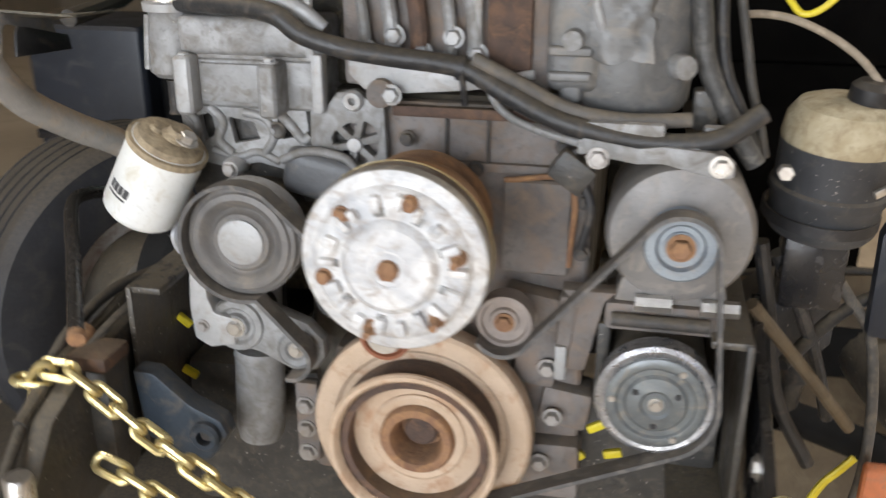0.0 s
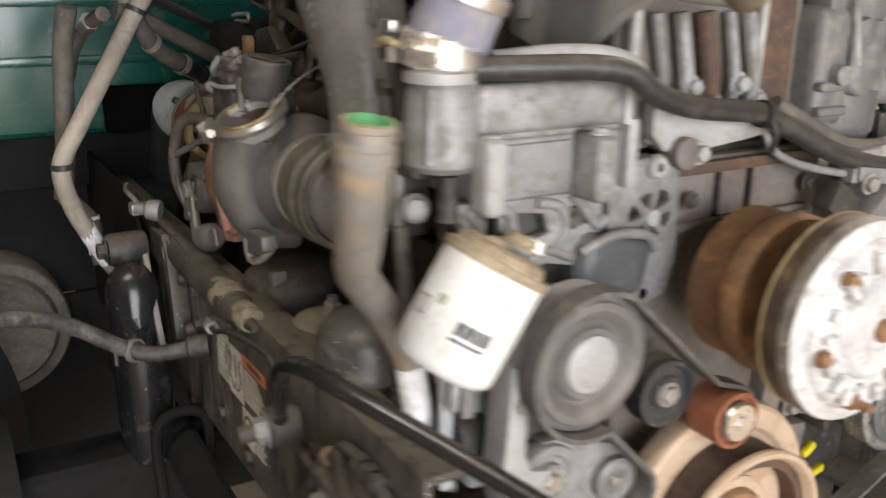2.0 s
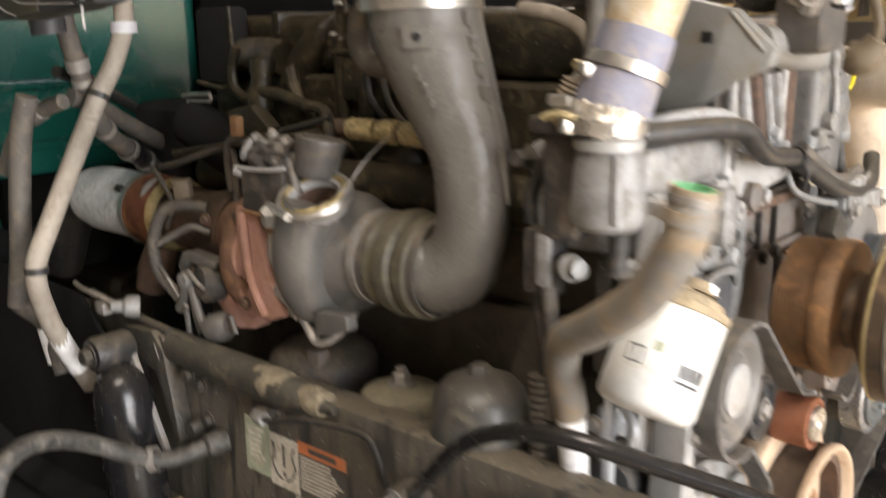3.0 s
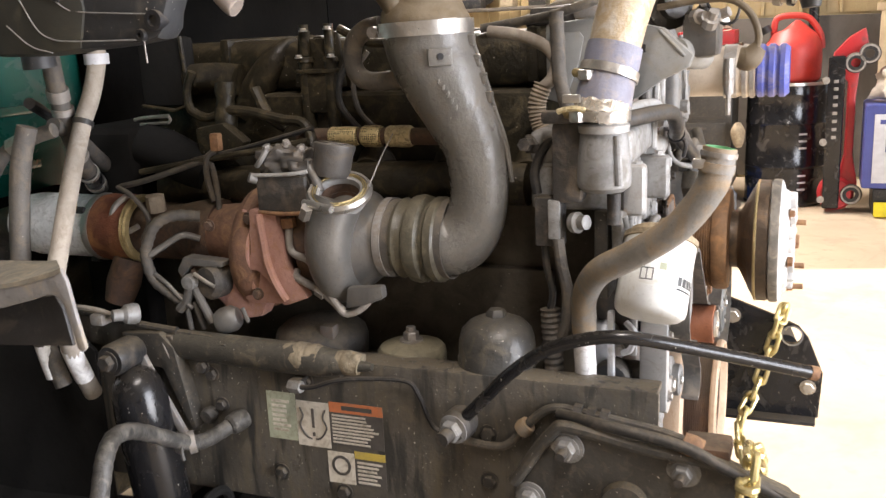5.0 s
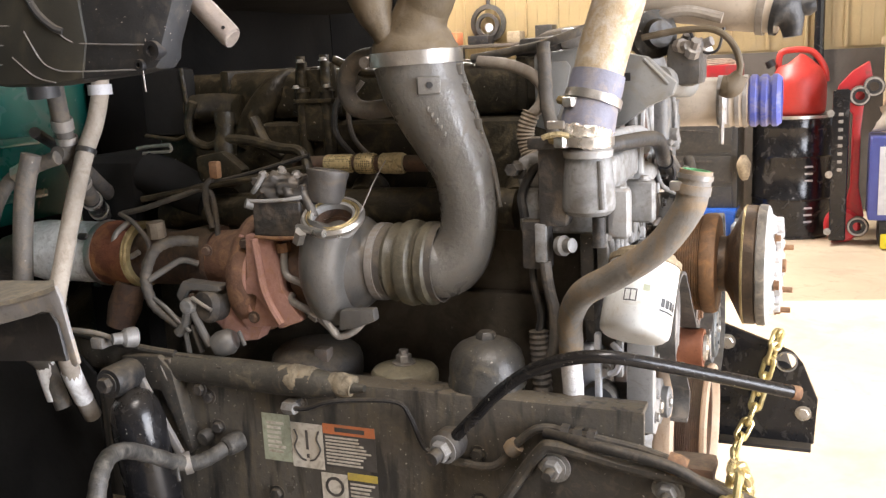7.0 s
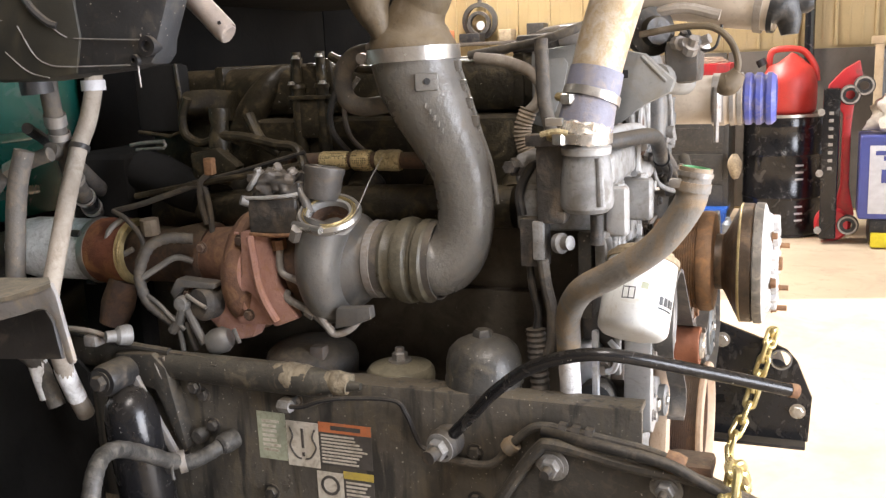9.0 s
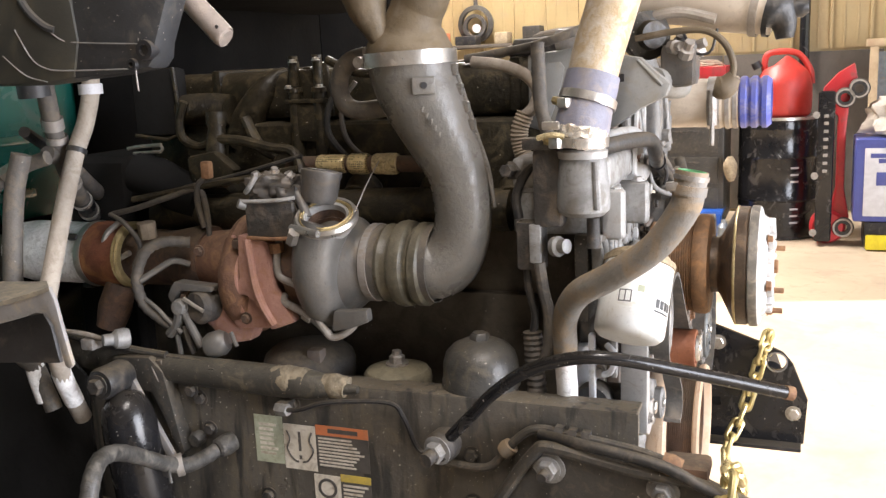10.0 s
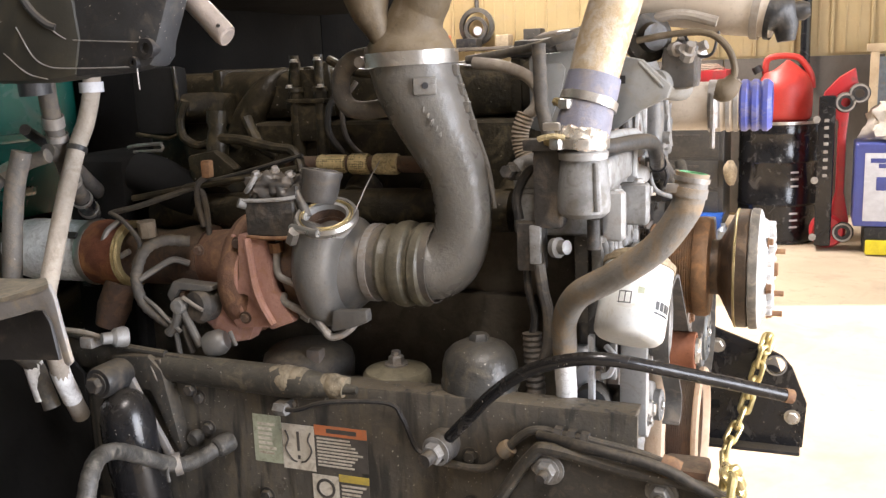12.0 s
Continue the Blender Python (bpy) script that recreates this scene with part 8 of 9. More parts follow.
part("body", lathe([(0, 0), (0.070, 0), (0.077, 0.012), (0.079, 0.05), (0.079, 0.18), (0.06, 0.24), (0, 0.24)], (0.240, 0.172, 1.135), (0.02, 0.03, 1), 44), PUMP_CAST, fuel_pump)
for z in (1.175, 1.205, 1.235, 1.265):
    part("fin", span((0.148, 0.088 + 0.02 * (z > 1.22), z), (0.20, 0.20, z + 0.012), 0.005, 3), PUMP_CAST, fuel_pump)
part("shoulder", span((0.145, 0.095, 1.16), (0.21, 0.22, 1.305), 0.02, 4), PUMP_CAST, fuel_pump)
part("face_boss", lumpy((0.232, 0.105, 1.245), (0.075, 0.030, 0.085), 0.010, 40, 10), PUMP_CAST, fuel_pump, "", 60)
part("web", tube([(0.196, 0.098, 1.36, 0.006), (0.199, 0.092, 1.28, 0.006), (0.214, 0.094, 1.225, 0.008)], 0.007, 10), CAST, fuel_pump)
part("flange", span((0.162, 0.098, 1.145), (0.190, 0.14, 1.34), 0.010, 3), PUMP_CAST, fuel_pump)
part("plug", lathe([(0, 0), (0.016, 0), (0.014, 0.02), (0, 0.022)], (0.300, 0.118, 1.195), (0.5, -1, 0), 16), CAST, fuel_pump)
part("plug", lathe([(0, 0), (0.014, 0), (0.012, 0.02), (0, 0.022)], (0.178, 0.10, 1.225), (-0.1, -1, 0), 16), CAST, fuel_pump)
front_loom = thing("front_harness", "thick black taped wiring harness across the front", "wiring", (0.05, 0.07, 1.18))
part("sleeve", tube([(-0.33, 0.112, 1.252), (-0.27, 0.088, 1.2535), (-0.215, 0.070, 1.253), (-0.178, 0.060, 1.246), (-0.148, 0.058, 1.226), (-0.10, 0.064, 1.210), (-0.04, 0.074, 1.200), (0.045, 0.084, 1.188), (0.10, 0.076, 1.162), (0.16, 0.068, 1.135), (0.22, 0.068, 1.120), (0.28, 0.07, 1.112), (0.35, 0.075, 1.118), (0.40, 0.09, 1.15)], 0.0125, 14, 8), RUBBER, front_loom)
part("sleeve", tube([(-0.30, 0.125, 1.258), (-0.24, 0.102, 1.264), (-0.19, 0.088, 1.262), (-0.155, 0.085, 1.250), (-0.13, 0.09, 1.228)], 0.010, 12), CAST_LIGHT, front_loom, "pale grey taped branch")
part("sleeve", tube([(0.06, 0.082, 1.20), (0.12, 0.078, 1.172), (0.18, 0.076, 1.145), (0.25, 0.08, 1.135), (0.32, 0.085, 1.138)], 0.009, 12), RUBBER_GREY, front_loom)
part("tie", band((0.045, 0.084, 1.188), (1, 0, -0.2), 0.0128, 0.009, 0.003), BLACK, front_loom)
part("lead", tube([(0.045, 0.078, 1.188), (0.05, 0.068, 1.17), (0.052, 0.072, 1.145)], 0.004, 8), BLACK, front_loom)
part("connector", box((0.185, 0.075, 1.07), (0.05, 0.03, 0.04), 0.006, pose(0, 0, 0, 0, 35, 0)), BLACK_DUSTY, front_loom)
part("lead", tube([(0.20, 0.08, 1.10), (0.185, 0.075, 1.085), (0.21, 0.07, 1.03), (0.20, 0.075, 0.97)], 0.006, 8), BLACK, front_loom)
right_loom = thing("side_harness", "dark loom and hoses rising beside the alternator", "wiring", (0.4, 0.1, 1.15))
part("hose", tube([(0.316, 0.130, 1.298), (0.324, 0.130, 1.246), (0.331, 0.130, 1.205), (0.348, 0.130, 1.164), (0.382, 0.130, 1.107), (0.403, 0.130, 1.076)], 0.0125, 14), AIR_HOSE, right_loom, "mottled grey hose")
part("hose", tube([(0.344, 0.150, 1.284), (0.349, 0.150, 1.230), (0.359, 0.150, 1.181), (0.383, 0.150, 1.131), (0.402, 0.150, 1.087)], 0.008, 12), RUBBER, right_loom)
part("hose", tube([(0.365, 0.170, 1.283), (0.381, 0.170, 1.214), (0.392, 0.170, 1.164), (0.408, 0.170, 1.113), (0.418, 0.170, 1.075)], 0.006, 10), BLACK_DUSTY, right_loom)
part("arched_pipe", tube([(0.378, 0.240, 1.241), (0.406, 0.240, 1.242), (0.442, 0.240, 1.236), (0.487, 0.240, 1.217), (0.527, 0.240, 1.190), (0.556, 0.240, 1.158), (0.574, 0.240, 1.128)], 0.005, 10), HOSE_TAN, right_loom, "thin tan arched pipe")
part("block", box((0.337, 0.140, 1.140), (0.03, 0.03, 0.05), 0.006), BLACK_DUSTY, right_loom)
part("block", box((0.348, 0.100, 1.119), (0.026, 0.02, 0.02), 0.005), CAST, right_loom)
part("yellow_clip", tube([(0.42, 0.16, 1.27), (0.435, 0.15, 1.255), (0.455, 0.15, 1.26), (0.48, 0.15, 1.285)], 0.004, 8), YELLOW, right_loom, "yellow plastic clip")
part("bright_cap", lathe([(0, 0), (0.009, 0), (0.009, 0.014), (0, 0.014)], (0.43, 0.08, 1.085), FRONT, 6), STEEL, right_loom)

RES, RES_AX = (0.512, 0.262, 0.955), (0.06, -0.10, 1)
res = thing("power_steering_tank", "black cylinder reservoir with cream dusty cap", "reservoir", (0.52, 0.25, 0.95))
part("body", lathe([(0, 0), (0.066, 0), (0.072, 0.009), (0.073, 0.050), (0.077, 0.056), (0.077, 0.066), (0.073, 0.070), (0.075, 0.132), (0, 0.132)], RES, RES_AX, 48), PLASTIC, res)
part("cap", lathe([(0, 0.124), (0.074, 0.124), (0.076, 0.132), (0.073, 0.158), (0.062, 0.176), (0.043, 0.184), (0, 0.187)], RES, RES_AX, 48), CAP_CREAM, res, "cream dusty cap")
part("knob", lathe([(0, 0), (0.025, 0), (0.028, 0.006), (0.027, 0.028), (0.019, 0.036), (0, 0.037)], (0.545, 0.243, 1.128), (0.1, -0.1, 1), 20), BLACK, res)
part("band", band((0.5105, 0.2595, 0.980), RES_AX, 0.074, 0.016, 0.003, 48), BLACK, res)
part("clip", box((0.566, 0.178, 1.038), (0.026, 0.007, 0.010), 0.002, pose(0, 0, 0, 0, -25, 20)), STEEL, res)
part("bracket", span((0.475, 0.28, 0.82), (0.565, 0.34, 0.94), 0.012), BLACK_GLOSS, res)
spring = thing("coil_hoses", "dark hoses and strut beside the frame", "hose", (0.55, 0.35, 0.7))
part("hose", tube([(0.47, 0.30, 0.90), (0.52, 0.33, 0.80), (0.56, 0.36, 0.70), (0.60, 0.40, 0.58)], 0.011, 10), RUBBER, spring)
part("hose", tube([(0.44, 0.26, 0.93), (0.47, 0.28, 0.80), (0.50, 0.30, 0.66), (0.56, 0.30, 0.55)], 0.011, 10), RUBBER, spring)
part("strut", tube([(0.43, 0.20, 0.86), (0.52, 0.26, 0.74), (0.62, 0.34, 0.60)], 0.010, 10), SHADED_BROWN, spring)

pipe = thing("charge_air_pipe", "tan metal charge air pipe with blue silicone hose end", "pipe", (1.15, 0.25, 0))
PC = (0.76, 0.12, 1.256)
part("pipe", tube([(0.76, 0.045, 1.256), (0.76, 0.14, 1.256), (0.80, 0.23, 1.25), (0.92, 0.28, 1.20), (1.06, 0.28, 1.05), (1.13, 0.26, 0.8), (1.15, 0.25, 0.4), (1.15, 0.25, 0.0)], 0.061, 32, 6), PIPE_CREAM, pipe)
for a, b in ((0.055, 0.085), (0.098, 0.108), (0.116, 0.126)):
    part("clamp", lathe([(0.061, a), (0.0655, a), (0.0655, b), (0.061, b)], PC, FRONT, 48, True), STEEL_DULL, pipe)
part("clamp_bolt", tube([(0.692, 0.05, 1.29), (0.69, 0.05, 1.25), (0.692, 0.05, 1.205)], 0.012, 10, 3), STEEL_DULL, pipe)
part("clamp_bolt", tube([(0.692, 0.05, 1.205), (0.692, 0.05, 1.155)], 0.006, 8, 3), STEEL_DULL, pipe)
part("cuff", lathe([(0.058, 0.075), (0.062, 0.080), (0.0635, 0.086), (0.060, 0.098), (0.064, 0.104), (0.064, 0.112), (0.060, 0.118), (0.062, 0.128), (0.058, 0.130)], PC, FRONT, 48, True), PIPE_CREAM, pipe, "dusty pale hose cuff")
sil = [(0.05, 0.128)]
for k in range(3):
    a = 0.130 + 0.025 * k
    sil += [(0.059, a), (0.0645, a + 0.005), (0.0645, a + 0.016), (0.059, a + 0.022)]
sil += [(0.056, 0.206), (0.05, 0.206)]
part("silicone", lathe(sil, PC, FRONT, 48, True), SILICONE, pipe, "bright blue ribbed silicone hose")
upper_pipe = thing("upper_pipe", "grey dusty air pipe with strap and black cap", "pipe", (-0.05, -0.1, 1.44))
part("pipe", tube([(-0.02, 0.12, 1.475, 0.036), (-0.03, 0.03, 1.468, 0.038), (-0.04, -0.04, 1.455, 0.040), (-0.05, -0.115, 1.442, 0.036)], 0.04, 28), PIPE_CREAM, upper_pipe)
part("strap", band((-0.047, -0.09, 1.446), (0.1, 1, 0.16), 0.0385, 0.012, 0.003), HOSE_PALE, upper_pipe)
part("cap", tube([(-0.05, -0.108, 1.442, 0.039), (-0.052, -0.122, 1.438, 0.037), (-0.053, -0.132, 1.425, 0.022), (-0.054, -0.135, 1.40, 0.014)], 0.03, 20), RUBBER, upper_pipe)
part("nipple", lathe([(0, 0), (0.014, 0), (0.016, 0.03), (0.010, 0.04), (0, 0.04)], (-0.05, -0.13, 1.445), (0, -1, 0.1), 16), RUBBER, upper_pipe)
droop = thing("taped_cable", "brown taped cable drooping over the front", "cable", (-0.1, -0.02, 1.4))
part("cable", tube([(-0.15, 0.09, 1.41), (-0.15, 0.03, 1.418), (-0.15, -0.02, 1.417), (-0.15, -0.05, 1.395), (-0.15, -0.063, 1.36), (-0.15, -0.055, 1.335), (-0.15, -0.04, 1.33)], 0.0055, 10), DUCT_BOOT, droop)
part("plug", tube([(-0.15, -0.065, 1.345, 0.012), (-0.15, -0.05, 1.328, 0.019), (-0.15, -0.035, 1.33, 0.016)], 0.016, 14), DUCT_BOOT, droop)
part("wire", tube([(-0.12, 0.02, 1.42), (-0.12, 0.0, 1.385), (-0.12, -0.025, 1.385), (-0.12, -0.035, 1.42)], 0.0025, 6), BLACK, droop)
part("loom", tube([(-0.10, 0.10, 1.44), (-0.10, 0.03, 1.45), (-0.10, -0.03, 1.435)], 0.009, 10), HOSE_PALE, droop)

# undercarriage seen in the dark below, its shade put into the black colour
under = thing("axle_beam", "axle beam and springs under the frame, coloured black for shade", "axle", (0, 0.9, 0.5))
part("beam", span((-0.8, 0.83, 0.42), (0.8, 0.95, 0.54), 0.03, 3), SHADE_BLACK, under)
part("hub", lathe([(0, 0), (0.14, 0), (0.16, 0.05), (0.14, 0.12), (0, 0.12)], (-0.72, 0.88, 0.5), OUT, 32), SHADE_BLACK, under)
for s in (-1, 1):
    part("leaf_spring", tube([(s * 0.46, 0.0, 0.60), (s * 0.46, 0.45, 0.53), (s * 0.46, 0.88, 0.55), (s * 0.46, 1.35, 0.53), (s * 0.46, 1.8, 0.62)], 0.035, 12, flat=0.5), SHADE_BLACK, under)
    part("u_bolt", tube([(s * 0.50, 0.80, 0.45), (s * 0.50, 0.80, 0.60), (s * 0.42, 0.80, 0.60), (s * 0.42, 0.80, 0.45)], 0.009, 8), SHADE_BLACK, under)
stands = thing("tow_pin", "black steel post with rusty cap and bright pin", "bracket", (-0.42, -0.05, 0.8))
part("bolt_strip", span((-0.200, 0.092, 0.59), (-0.165, 0.112, 0.722), 0.006), IRON, engine)
for z in (0.685, 0.646, 0.605):
    part("bolt", bolt((-0.184, 0.092, z), FRONT, 0.011, 0.010, 1.3), STEEL_DULL, engine)
part("post", span((-0.455, -0.06, 0.62), (-0.40, 0.0, 0.795), 0.012), BLACK_DUSTY, stands)
part("post_cap", box((-0.428, -0.03, 0.805), (0.06, 0.065, 0.022), 0.008), RUST_DARK, stands)
part("chrome_pin", lathe([(0, 0), (0.018, 0), (0.018, 0.150), (0.015, 0.155), (0, 0.155)], (-0.432, -0.222, 0.588), (0.04, 0.0, 1), 24), STEEL, stands, "bright chrome pin")
for p in ((-0.400, 0.160, 0.768), (-0.385, 0.134, 0.694), (0.235, 0.10, 0.70), (0.26, 0.10, 0.66), (0.21, 0.11, 0.64)):
    part("yellow_clip", box(p, (0.026, 0.01, 0.012), 0.003, pose(0, 0, 0, 0, random.uniform(-40, 40), 0)), YELLOW, front_loom, "yellow plastic clip")

# ---------------------------------------------------------------- things along the far wall
drum = thing("oil_drum", "glossy black steel oil drum standing by the wall", "drum", (5.66, 0.05, 0))
dp = [(0, 0), (0.278, 0), (0.287, 0.006), (0.287, 0.018), (0.281, 0.024), (0.281, 0.28)]
for h in (0.29, 0.60):
    dp += [(0.281, h - 0.012), (0.289, h), (0.281, h + 0.012)]
dp += [(0.281, 0.80), (0.284, 0.81), (0.281, 0.82), (0.281, 0.865), (0.287, 0.872), (0.287, 0.884), (0.276, 0.884), (0.274, 0.868), (0, 0.868)]
part("shell", lathe(dp, (5.66, 0.05, 0), UP, 64), DRUM_BLACK, drum)
part("lid_rim", lathe([(0.272, 0.872), (0.290, 0.872), (0.290, 0.893), (0.272, 0.893)], (5.66, 0.05, 0), UP, 64, True), STEEL, drum, "bright lid ring")
# short white bars set level on the drum's side
for z in (0.50, 0.45, 0.40, 0.20, 0.15, 0.10):
    part("print_bar", box((5.66 - 0.283 * math.cos(0.45), 0.05 - 0.283 * math.sin(0.45), z + 0.03), (0.004, 0.06, 0.014), 0.001, pose(0, 0, 0, 0, 0, 26)), WELDER_WHITE, drum)

jug = thing("fuel_jug", "red plastic jug with a loop handle on the drum", "jug", (5.62, 0.02, 0.9))
part("body", tube([(5.62, 0.03, 0.885, 0.17), (5.62, 0.03, 0.92, 0.20), (5.62, 0.03, 1.05, 0.205), (5.62, 0.03, 1.15, 0.195), (5.62, 0.04, 1.22, 0.15), (5.62, 0.05, 1.27, 0.10), (5.62, 0.06, 1.285, 0.04)], 0.2, 32, 6), RED_PLASTIC, jug)
part("handle", tube([(5.62, 0.16, 1.22), (5.62, 0.15, 1.32), (5.62, 0.10, 1.352), (5.62, -0.02, 1.352), (5.62, -0.09, 1.32), (5.62, -0.155, 1.22), (5.62, -0.17, 1.12)], 0.022, 14), RED_PLASTIC, jug)
part("cap", lathe([(0, 0), (0.035, 0), (0.035, 0.05), (0, 0.05)], (5.60, 0.20, 1.24), (0, 0.5, 1), 16), BLACK, jug)

jack = thing("transmission_jack", "red painted floor jack standing on end", "jack", (5.35, -0.36, 0))
part("beam", prism([(-0.40, 0.05), (-0.30, 0.05), (-0.30, 0.18), (-0.345, 0.40), (-0.345, 0.9), (-0.23, 1.02), (-0.25, 1.10), (-0.34, 1.20), (-0.44, 1.26), (-0.46, 1.16), (-0.42, 1.05), (-0.40, 0.8), (-0.40, 0.40), (-0.44, 0.2)], 0.12, side_plane(5.42), 0.015), RED_PAINT, jack)
part("foot", lathe([(0, -0.07), (0.10, -0.07), (0.12, -0.04), (0.12, 0.04), (0.10, 0.07), (0, 0.07)], (5.33, -0.30, 0.13), OUT, 32), RED_PAINT, jack)
for y, z, r in ((-0.385, 1.03, 0.062), (-0.47, 1.09, 0.062), (-0.40, 0.13, 0.065)):
    part("wheel", lathe([(0.03, -0.02), (r, -0.02), (r + 0.008, 0), (r, 0.02), (0.03, 0.02)], (5.27, y, z), OUT, 28, True), BLACK, jack)
    part("rim", lathe([(r - 0.012, 0.015), (r, 0.015), (r, 0.026), (r - 0.012, 0.026)], (5.27, y, z), OUT, 28, True), STEEL_DULL, jack)

creeper = thing("mechanics_creeper", "black creeper board standing on end with pale lettering bars", "creeper", (5.25, -0.26, 0))
part("board", span((5.22, -0.325, 0.03), (5.27, -0.215, 1.08), 0.02, 3), DRUM_BLACK, creeper)
for k, z in enumerate((0.52, 0.575, 0.63, 0.685, 0.74, 0.795, 0.85, 0.90)):
    part("letter_bar", span((5.2175, -0.285, z), (5.2205, -0.255, z + 0.022), 0.001), STEEL_DULL, creeper)
for z in (0.10, 0.50, 0.92):
    part("caster", lathe([(0, -0.012), (0.024, -0.012), (0.024, 0.012), (0, 0.012)], (5.2, -0.205, z), OUT, 20), STEEL_DULL, creeper)

welder = thing("welder_cabinet", "blue and white cabinet with printed front panel", "cabinet", (5.2, -0.65, 0.2))
part("case", span((5.1, -1.01, 0.20), (5.5, -0.405, 0.765), 0.02, 3), WELDER_BLUE, welder)
part("front_panel", span((5.094, -0.99, 0.24), (5.1005, -0.465, 0.70), 0.003), WELDER_WHITE, welder)
for y0, y1, z0, z1 in ((-0.96, -0.50, 0.635, 0.665), (-0.62, -0.54, 0.45, 0.54), (-0.72, -0.64, 0.45, 0.54), (-0.60, -0.55, 0.60, 0.63), (-0.72, -0.64, 0.59, 0.63), (-0.86, -0.76, 0.42, 0.60)):
    part("print_bar", span((5.091, y0, z0), (5.0945, y1, z1), 0.001), WELDER_BLUE, welder)
part("base", span((5.12, -0.99, 0.02), (5.48, -0.48, 0.195), 0.01), BLACK, welder)
part("yellow_base", span((5.08, -0.96, 0.01), (5.12, -0.49, 0.11), 0.01), YELLOW, welder, "yellow lower strip")
welder.location.y -= 0.05
rag = bmesh.new()
bmesh.ops.create_icosphere(rag, subdivisions=4, radius=1.0)
for v in rag.verts:
    n_ = noise.fractal(v.co * 2.2, 0.6, 2.0, 4) * 0.35
    v.co *= 1 + n_
    v.co.z = max(v.co.z, -0.55)
rag.transform(Matrix.Translation((5.3, -0.74, 0.875)) @ Matrix.Diagonal((0.16, 0.22, 0.17, 1)))
solo("rag", rag, CLOTH, "crumpled pale rag on top of the cabinet", "rag", smooth=70)

bench = thing("tool_cart", "dark steel tool cart with a red tray", "tool cart", (5.7, 0.85, 0))
part("body", span((5.45, 0.42, 0.10), (6.05, 2.6, 1.14), 0.015), BLACK_DUSTY, bench)
part("top", span((5.42, 0.40, 1.142), (6.08, 2.62, 1.17), 0.006), WAINSCOT, bench)
for k in range(4):
    part("drawer", span((5.435, 0.46, 0.18 + 0.23 * k), (5.449, 1.4, 0.38 + 0.23 * k), 0.005), BLACK_DUSTY, bench)
    part("drawer", span((5.435, 1.46, 0.18 + 0.23 * k), (5.449, 2.5, 0.38 + 0.23 * k), 0.005), BLACK_DUSTY, bench)
    part("pull", span((5.428, 0.60, 0.33 + 0.23 * k), (5.436, 1.2, 0.345 + 0.23 * k), 0.003), CAST_DARK, bench)
tray = thing("red_tray", "red steel tray holding a coil of wire", "tray", (5.6, 0.6, 1.17))
part("tray", join(span((5.46, 0.42, 1.171), (5.90, 0.82, 1.18), 0.004), span((5.46, 0.42, 1.18), (5.475, 0.82, 1.27), 0.004), span((5.885, 0.42, 1.18), (5.90, 0.82, 1.27), 0.004),
                  span((5.475, 0.42, 1.18), (5.885, 0.432, 1.27), 0.004), span((5.475, 0.808, 1.18), (5.885, 0.82, 1.27), 0.004)), RED_PAINT, tray)
for k in range(3):
    part("wire_coil", lathe([(0.17 - 0.02 * k, 0), (0.176 - 0.02 * k, 0.006), (0.17 - 0.02 * k, 0.012), (0.164 - 0.02 * k, 0.006)], (5.68, 0.62, 1.265 + 0.014 * k), (0.1, 0.05, 1), 32, True), HOSE_TAN, tray)
crate = thing("blue_crate", "small blue plastic crate on the floor", "crate", (5.5, 0.6, 0))
part("body", join(span((5.32, 0.43, 0.0), (5.66, 0.80, 0.20), 0.012), span((5.31, 0.42, 0.185), (5.67, 0.81, 0.22), 0.006)), material("blue_crate_plastic", (0.02, 0.12, 0.55), (0.02, 0.10, 0.42), 0.45), crate)
part("bottle", lathe([(0, 0), (0.045, 0), (0.045, 0.12), (0.02, 0.15), (0.02, 0.17), (0, 0.17)], (5.25, 0.40, 0.0), UP, 20), PULLEY_BLUE, crate)
hoist = thing("hanging_chain_hook", "dark coiled chain hook hung on the tan wall", "hook", (6.6, 2.75, 1.7))
part("coil", lathe([(0.13, -0.02), (0.17, -0.01), (0.17, 0.02), (0.13, 0.03)], (6.62, 2.74, 1.72), OUT, 28, True), BLACK_DUSTY, hoist)
part("coil", lathe([(0.08, -0.02), (0.11, -0.01), (0.11, 0.03), (0.08, 0.03)], (6.60, 2.74, 1.70), OUT, 28, True), CAST_DARK, hoist)
part("cord", tube([(6.63, 2.74, 1.85), (6.64, 2.75, 2.3), (6.64, 2.76, 2.9)], 0.02, 8), CAST_DARK, hoist)
part("tag", lathe([(0, 0), (0.04, 0), (0.04, 0.01), (0, 0.01)], (6.58, 2.72, 1.68), OUT, 16), WELDER_WHITE, hoist)
shelf = thing("wall_shelf", "dark wall shelf with orange and dark odds and ends", "shelf", (6.5, 2.6, 1.5))
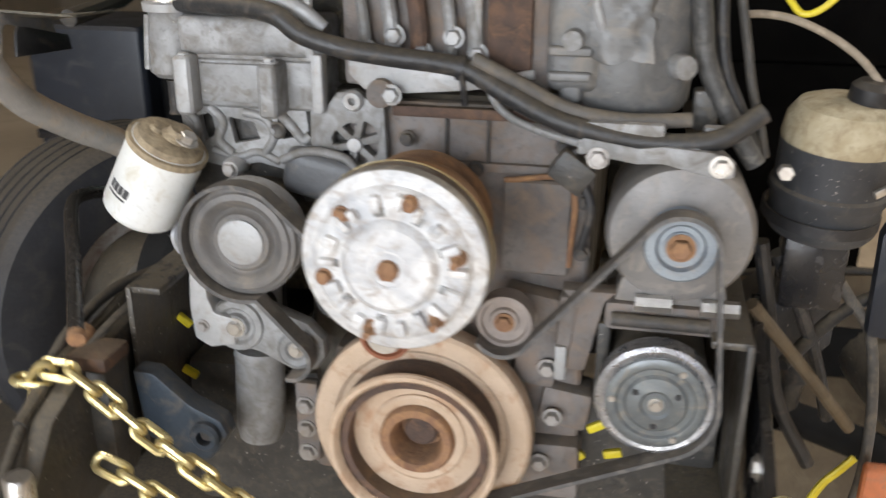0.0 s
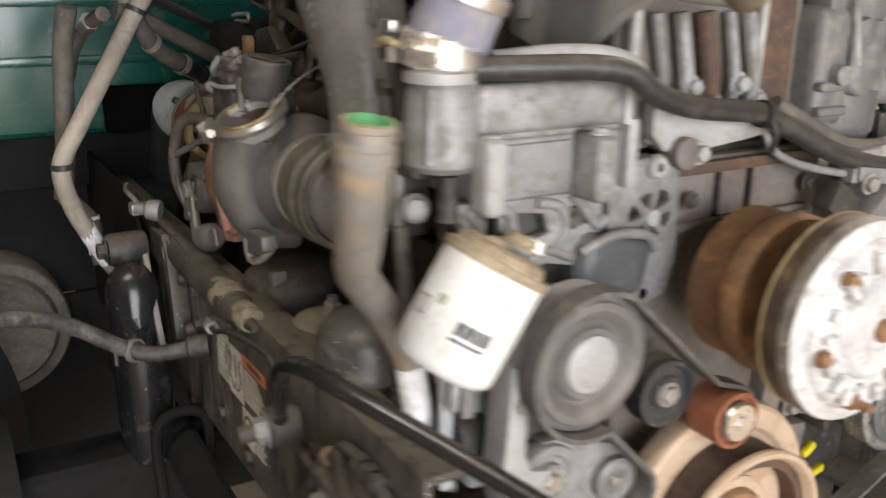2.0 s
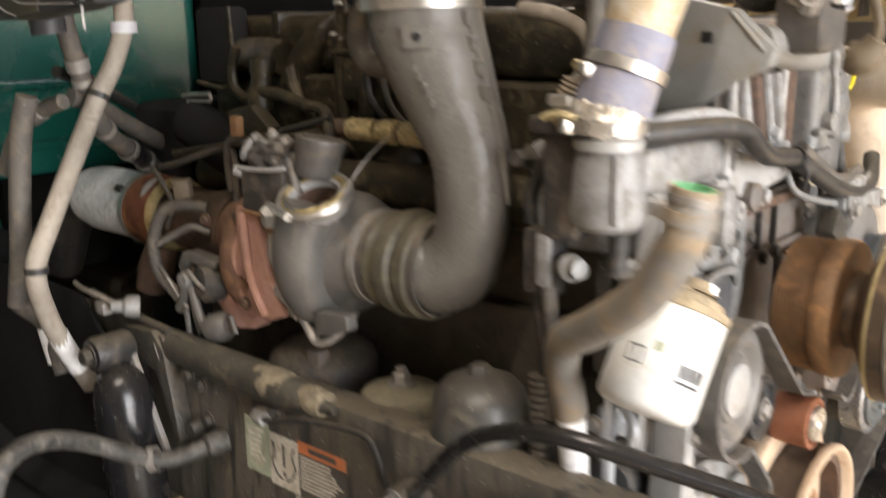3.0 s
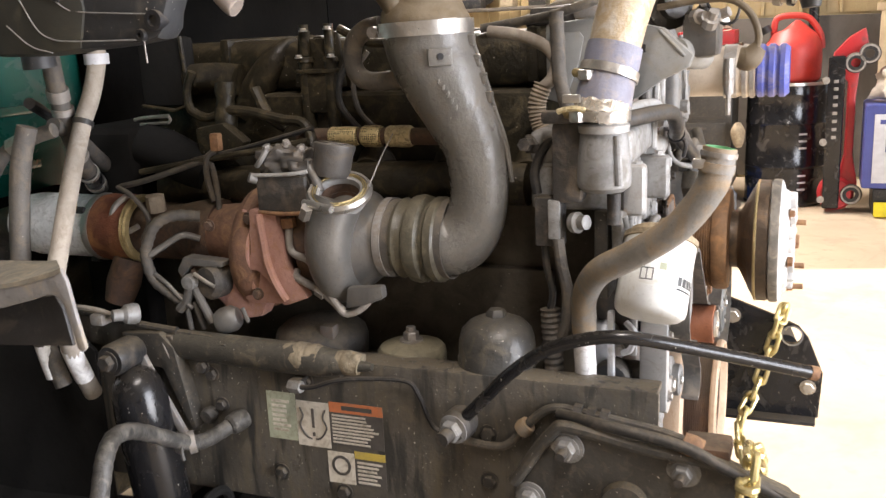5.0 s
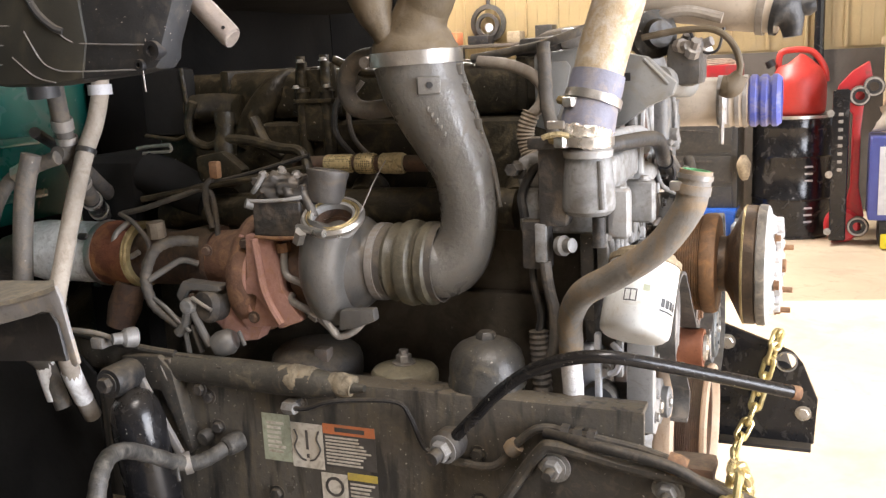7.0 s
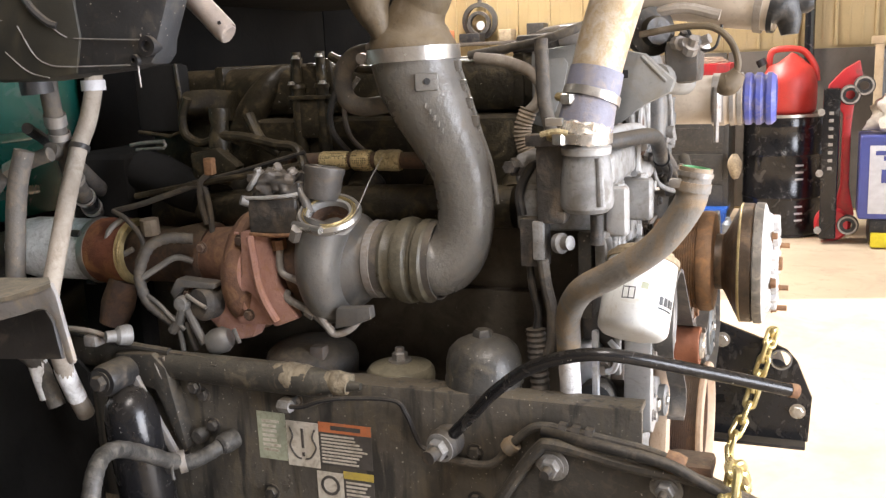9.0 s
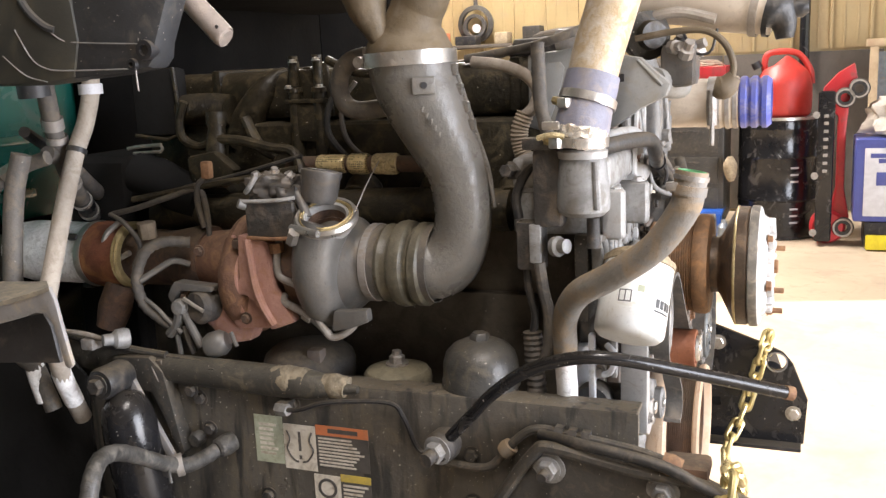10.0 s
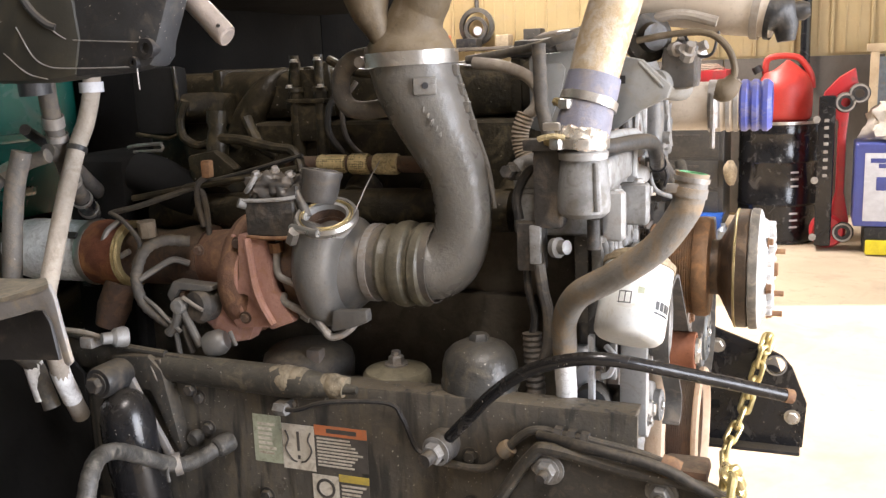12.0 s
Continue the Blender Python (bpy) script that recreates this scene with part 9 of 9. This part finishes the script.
part("board", span((6.35, 1.6, 1.50), (6.66, 3.3, 1.53), 0.004), WAINSCOT, shelf)
part("bracket", span((6.45, 2.0, 1.38), (6.66, 2.03, 1.50), 0.004), CAST_DARK, shelf)
part("bracket", span((6.45, 3.0, 1.38), (6.66, 3.03, 1.50), 0.004), CAST_DARK, shelf)
for k, (mat, w, h) in enumerate(((LABEL_ORANGE, 0.10, 0.12), (BLACK, 0.2, 0.08), (RAG_TAN, 0.12, 0.10), (BLACK_DUSTY, 0.16, 0.14))):
    solo("storage_box", span((6.42, 2.98 - 0.3 * k, 1.531), (6.58, 2.98 - 0.3 * k + w, 1.531 + h), 0.01), mat, "small dusty box on the wall shelf", "box", "boxes on the wall shelf")
post = thing("door_frame", "raw pine frame post with a blue sheet", "frame", (6.4, -0.5, 0))
part("post", span((6.3, -0.64, 0.002), (6.38, -0.58, 1.36), 0.004), WOOD, post)
part("rail", span((6.3, -1.2, 1.36), (6.38, -0.55, 1.42), 0.004), WOOD, post)
part("sheet", span((6.34, -1.2, 0.7), (6.36, -0.64, 1.32), 0.003), PULLEY_BLUE, post)
solo("conduit", tube([(6.62, -0.10, 1.2), (6.62, -0.10, 2.5), (6.62, -0.1, 4.9)], 0.04, 10, 3), DRUM_BLACK, "black vertical conduit pipe on the wall", "conduit")
# added black sheet: stands in for the floor's shade by the tyre
solo("floor_mat", span((-1.45, 0.10, 0.002), (-0.35, 1.45, 0.018), 0.006), TYRE, "black sheet added to darken the floor beside the front tyre", "mat")
solo("glove", tube([(5.36, 0.37, 0.62, 0.02), (5.36, 0.37, 0.56, 0.05), (5.36, 0.365, 0.48, 0.04), (5.36, 0.36, 0.44, 0.02)], 0.04, 14), RAG_TAN, "tan work glove hung on the drum's edge", "glove")
# housings for the two added fill lights, out of view
for x, y in ((-2.5, -0.9), (5.2, 2.2)):
    lamp = thing("fill_housing", "white housing added at an unseen fill light under the roof", "ceiling light", (x, y, 4.9), "strip lamps under the roof")
    part("housing", span((x - 1.25, y - 0.18, 4.86), (x + 1.25, y + 0.18, 4.998), 0.01), LAMP, lamp)
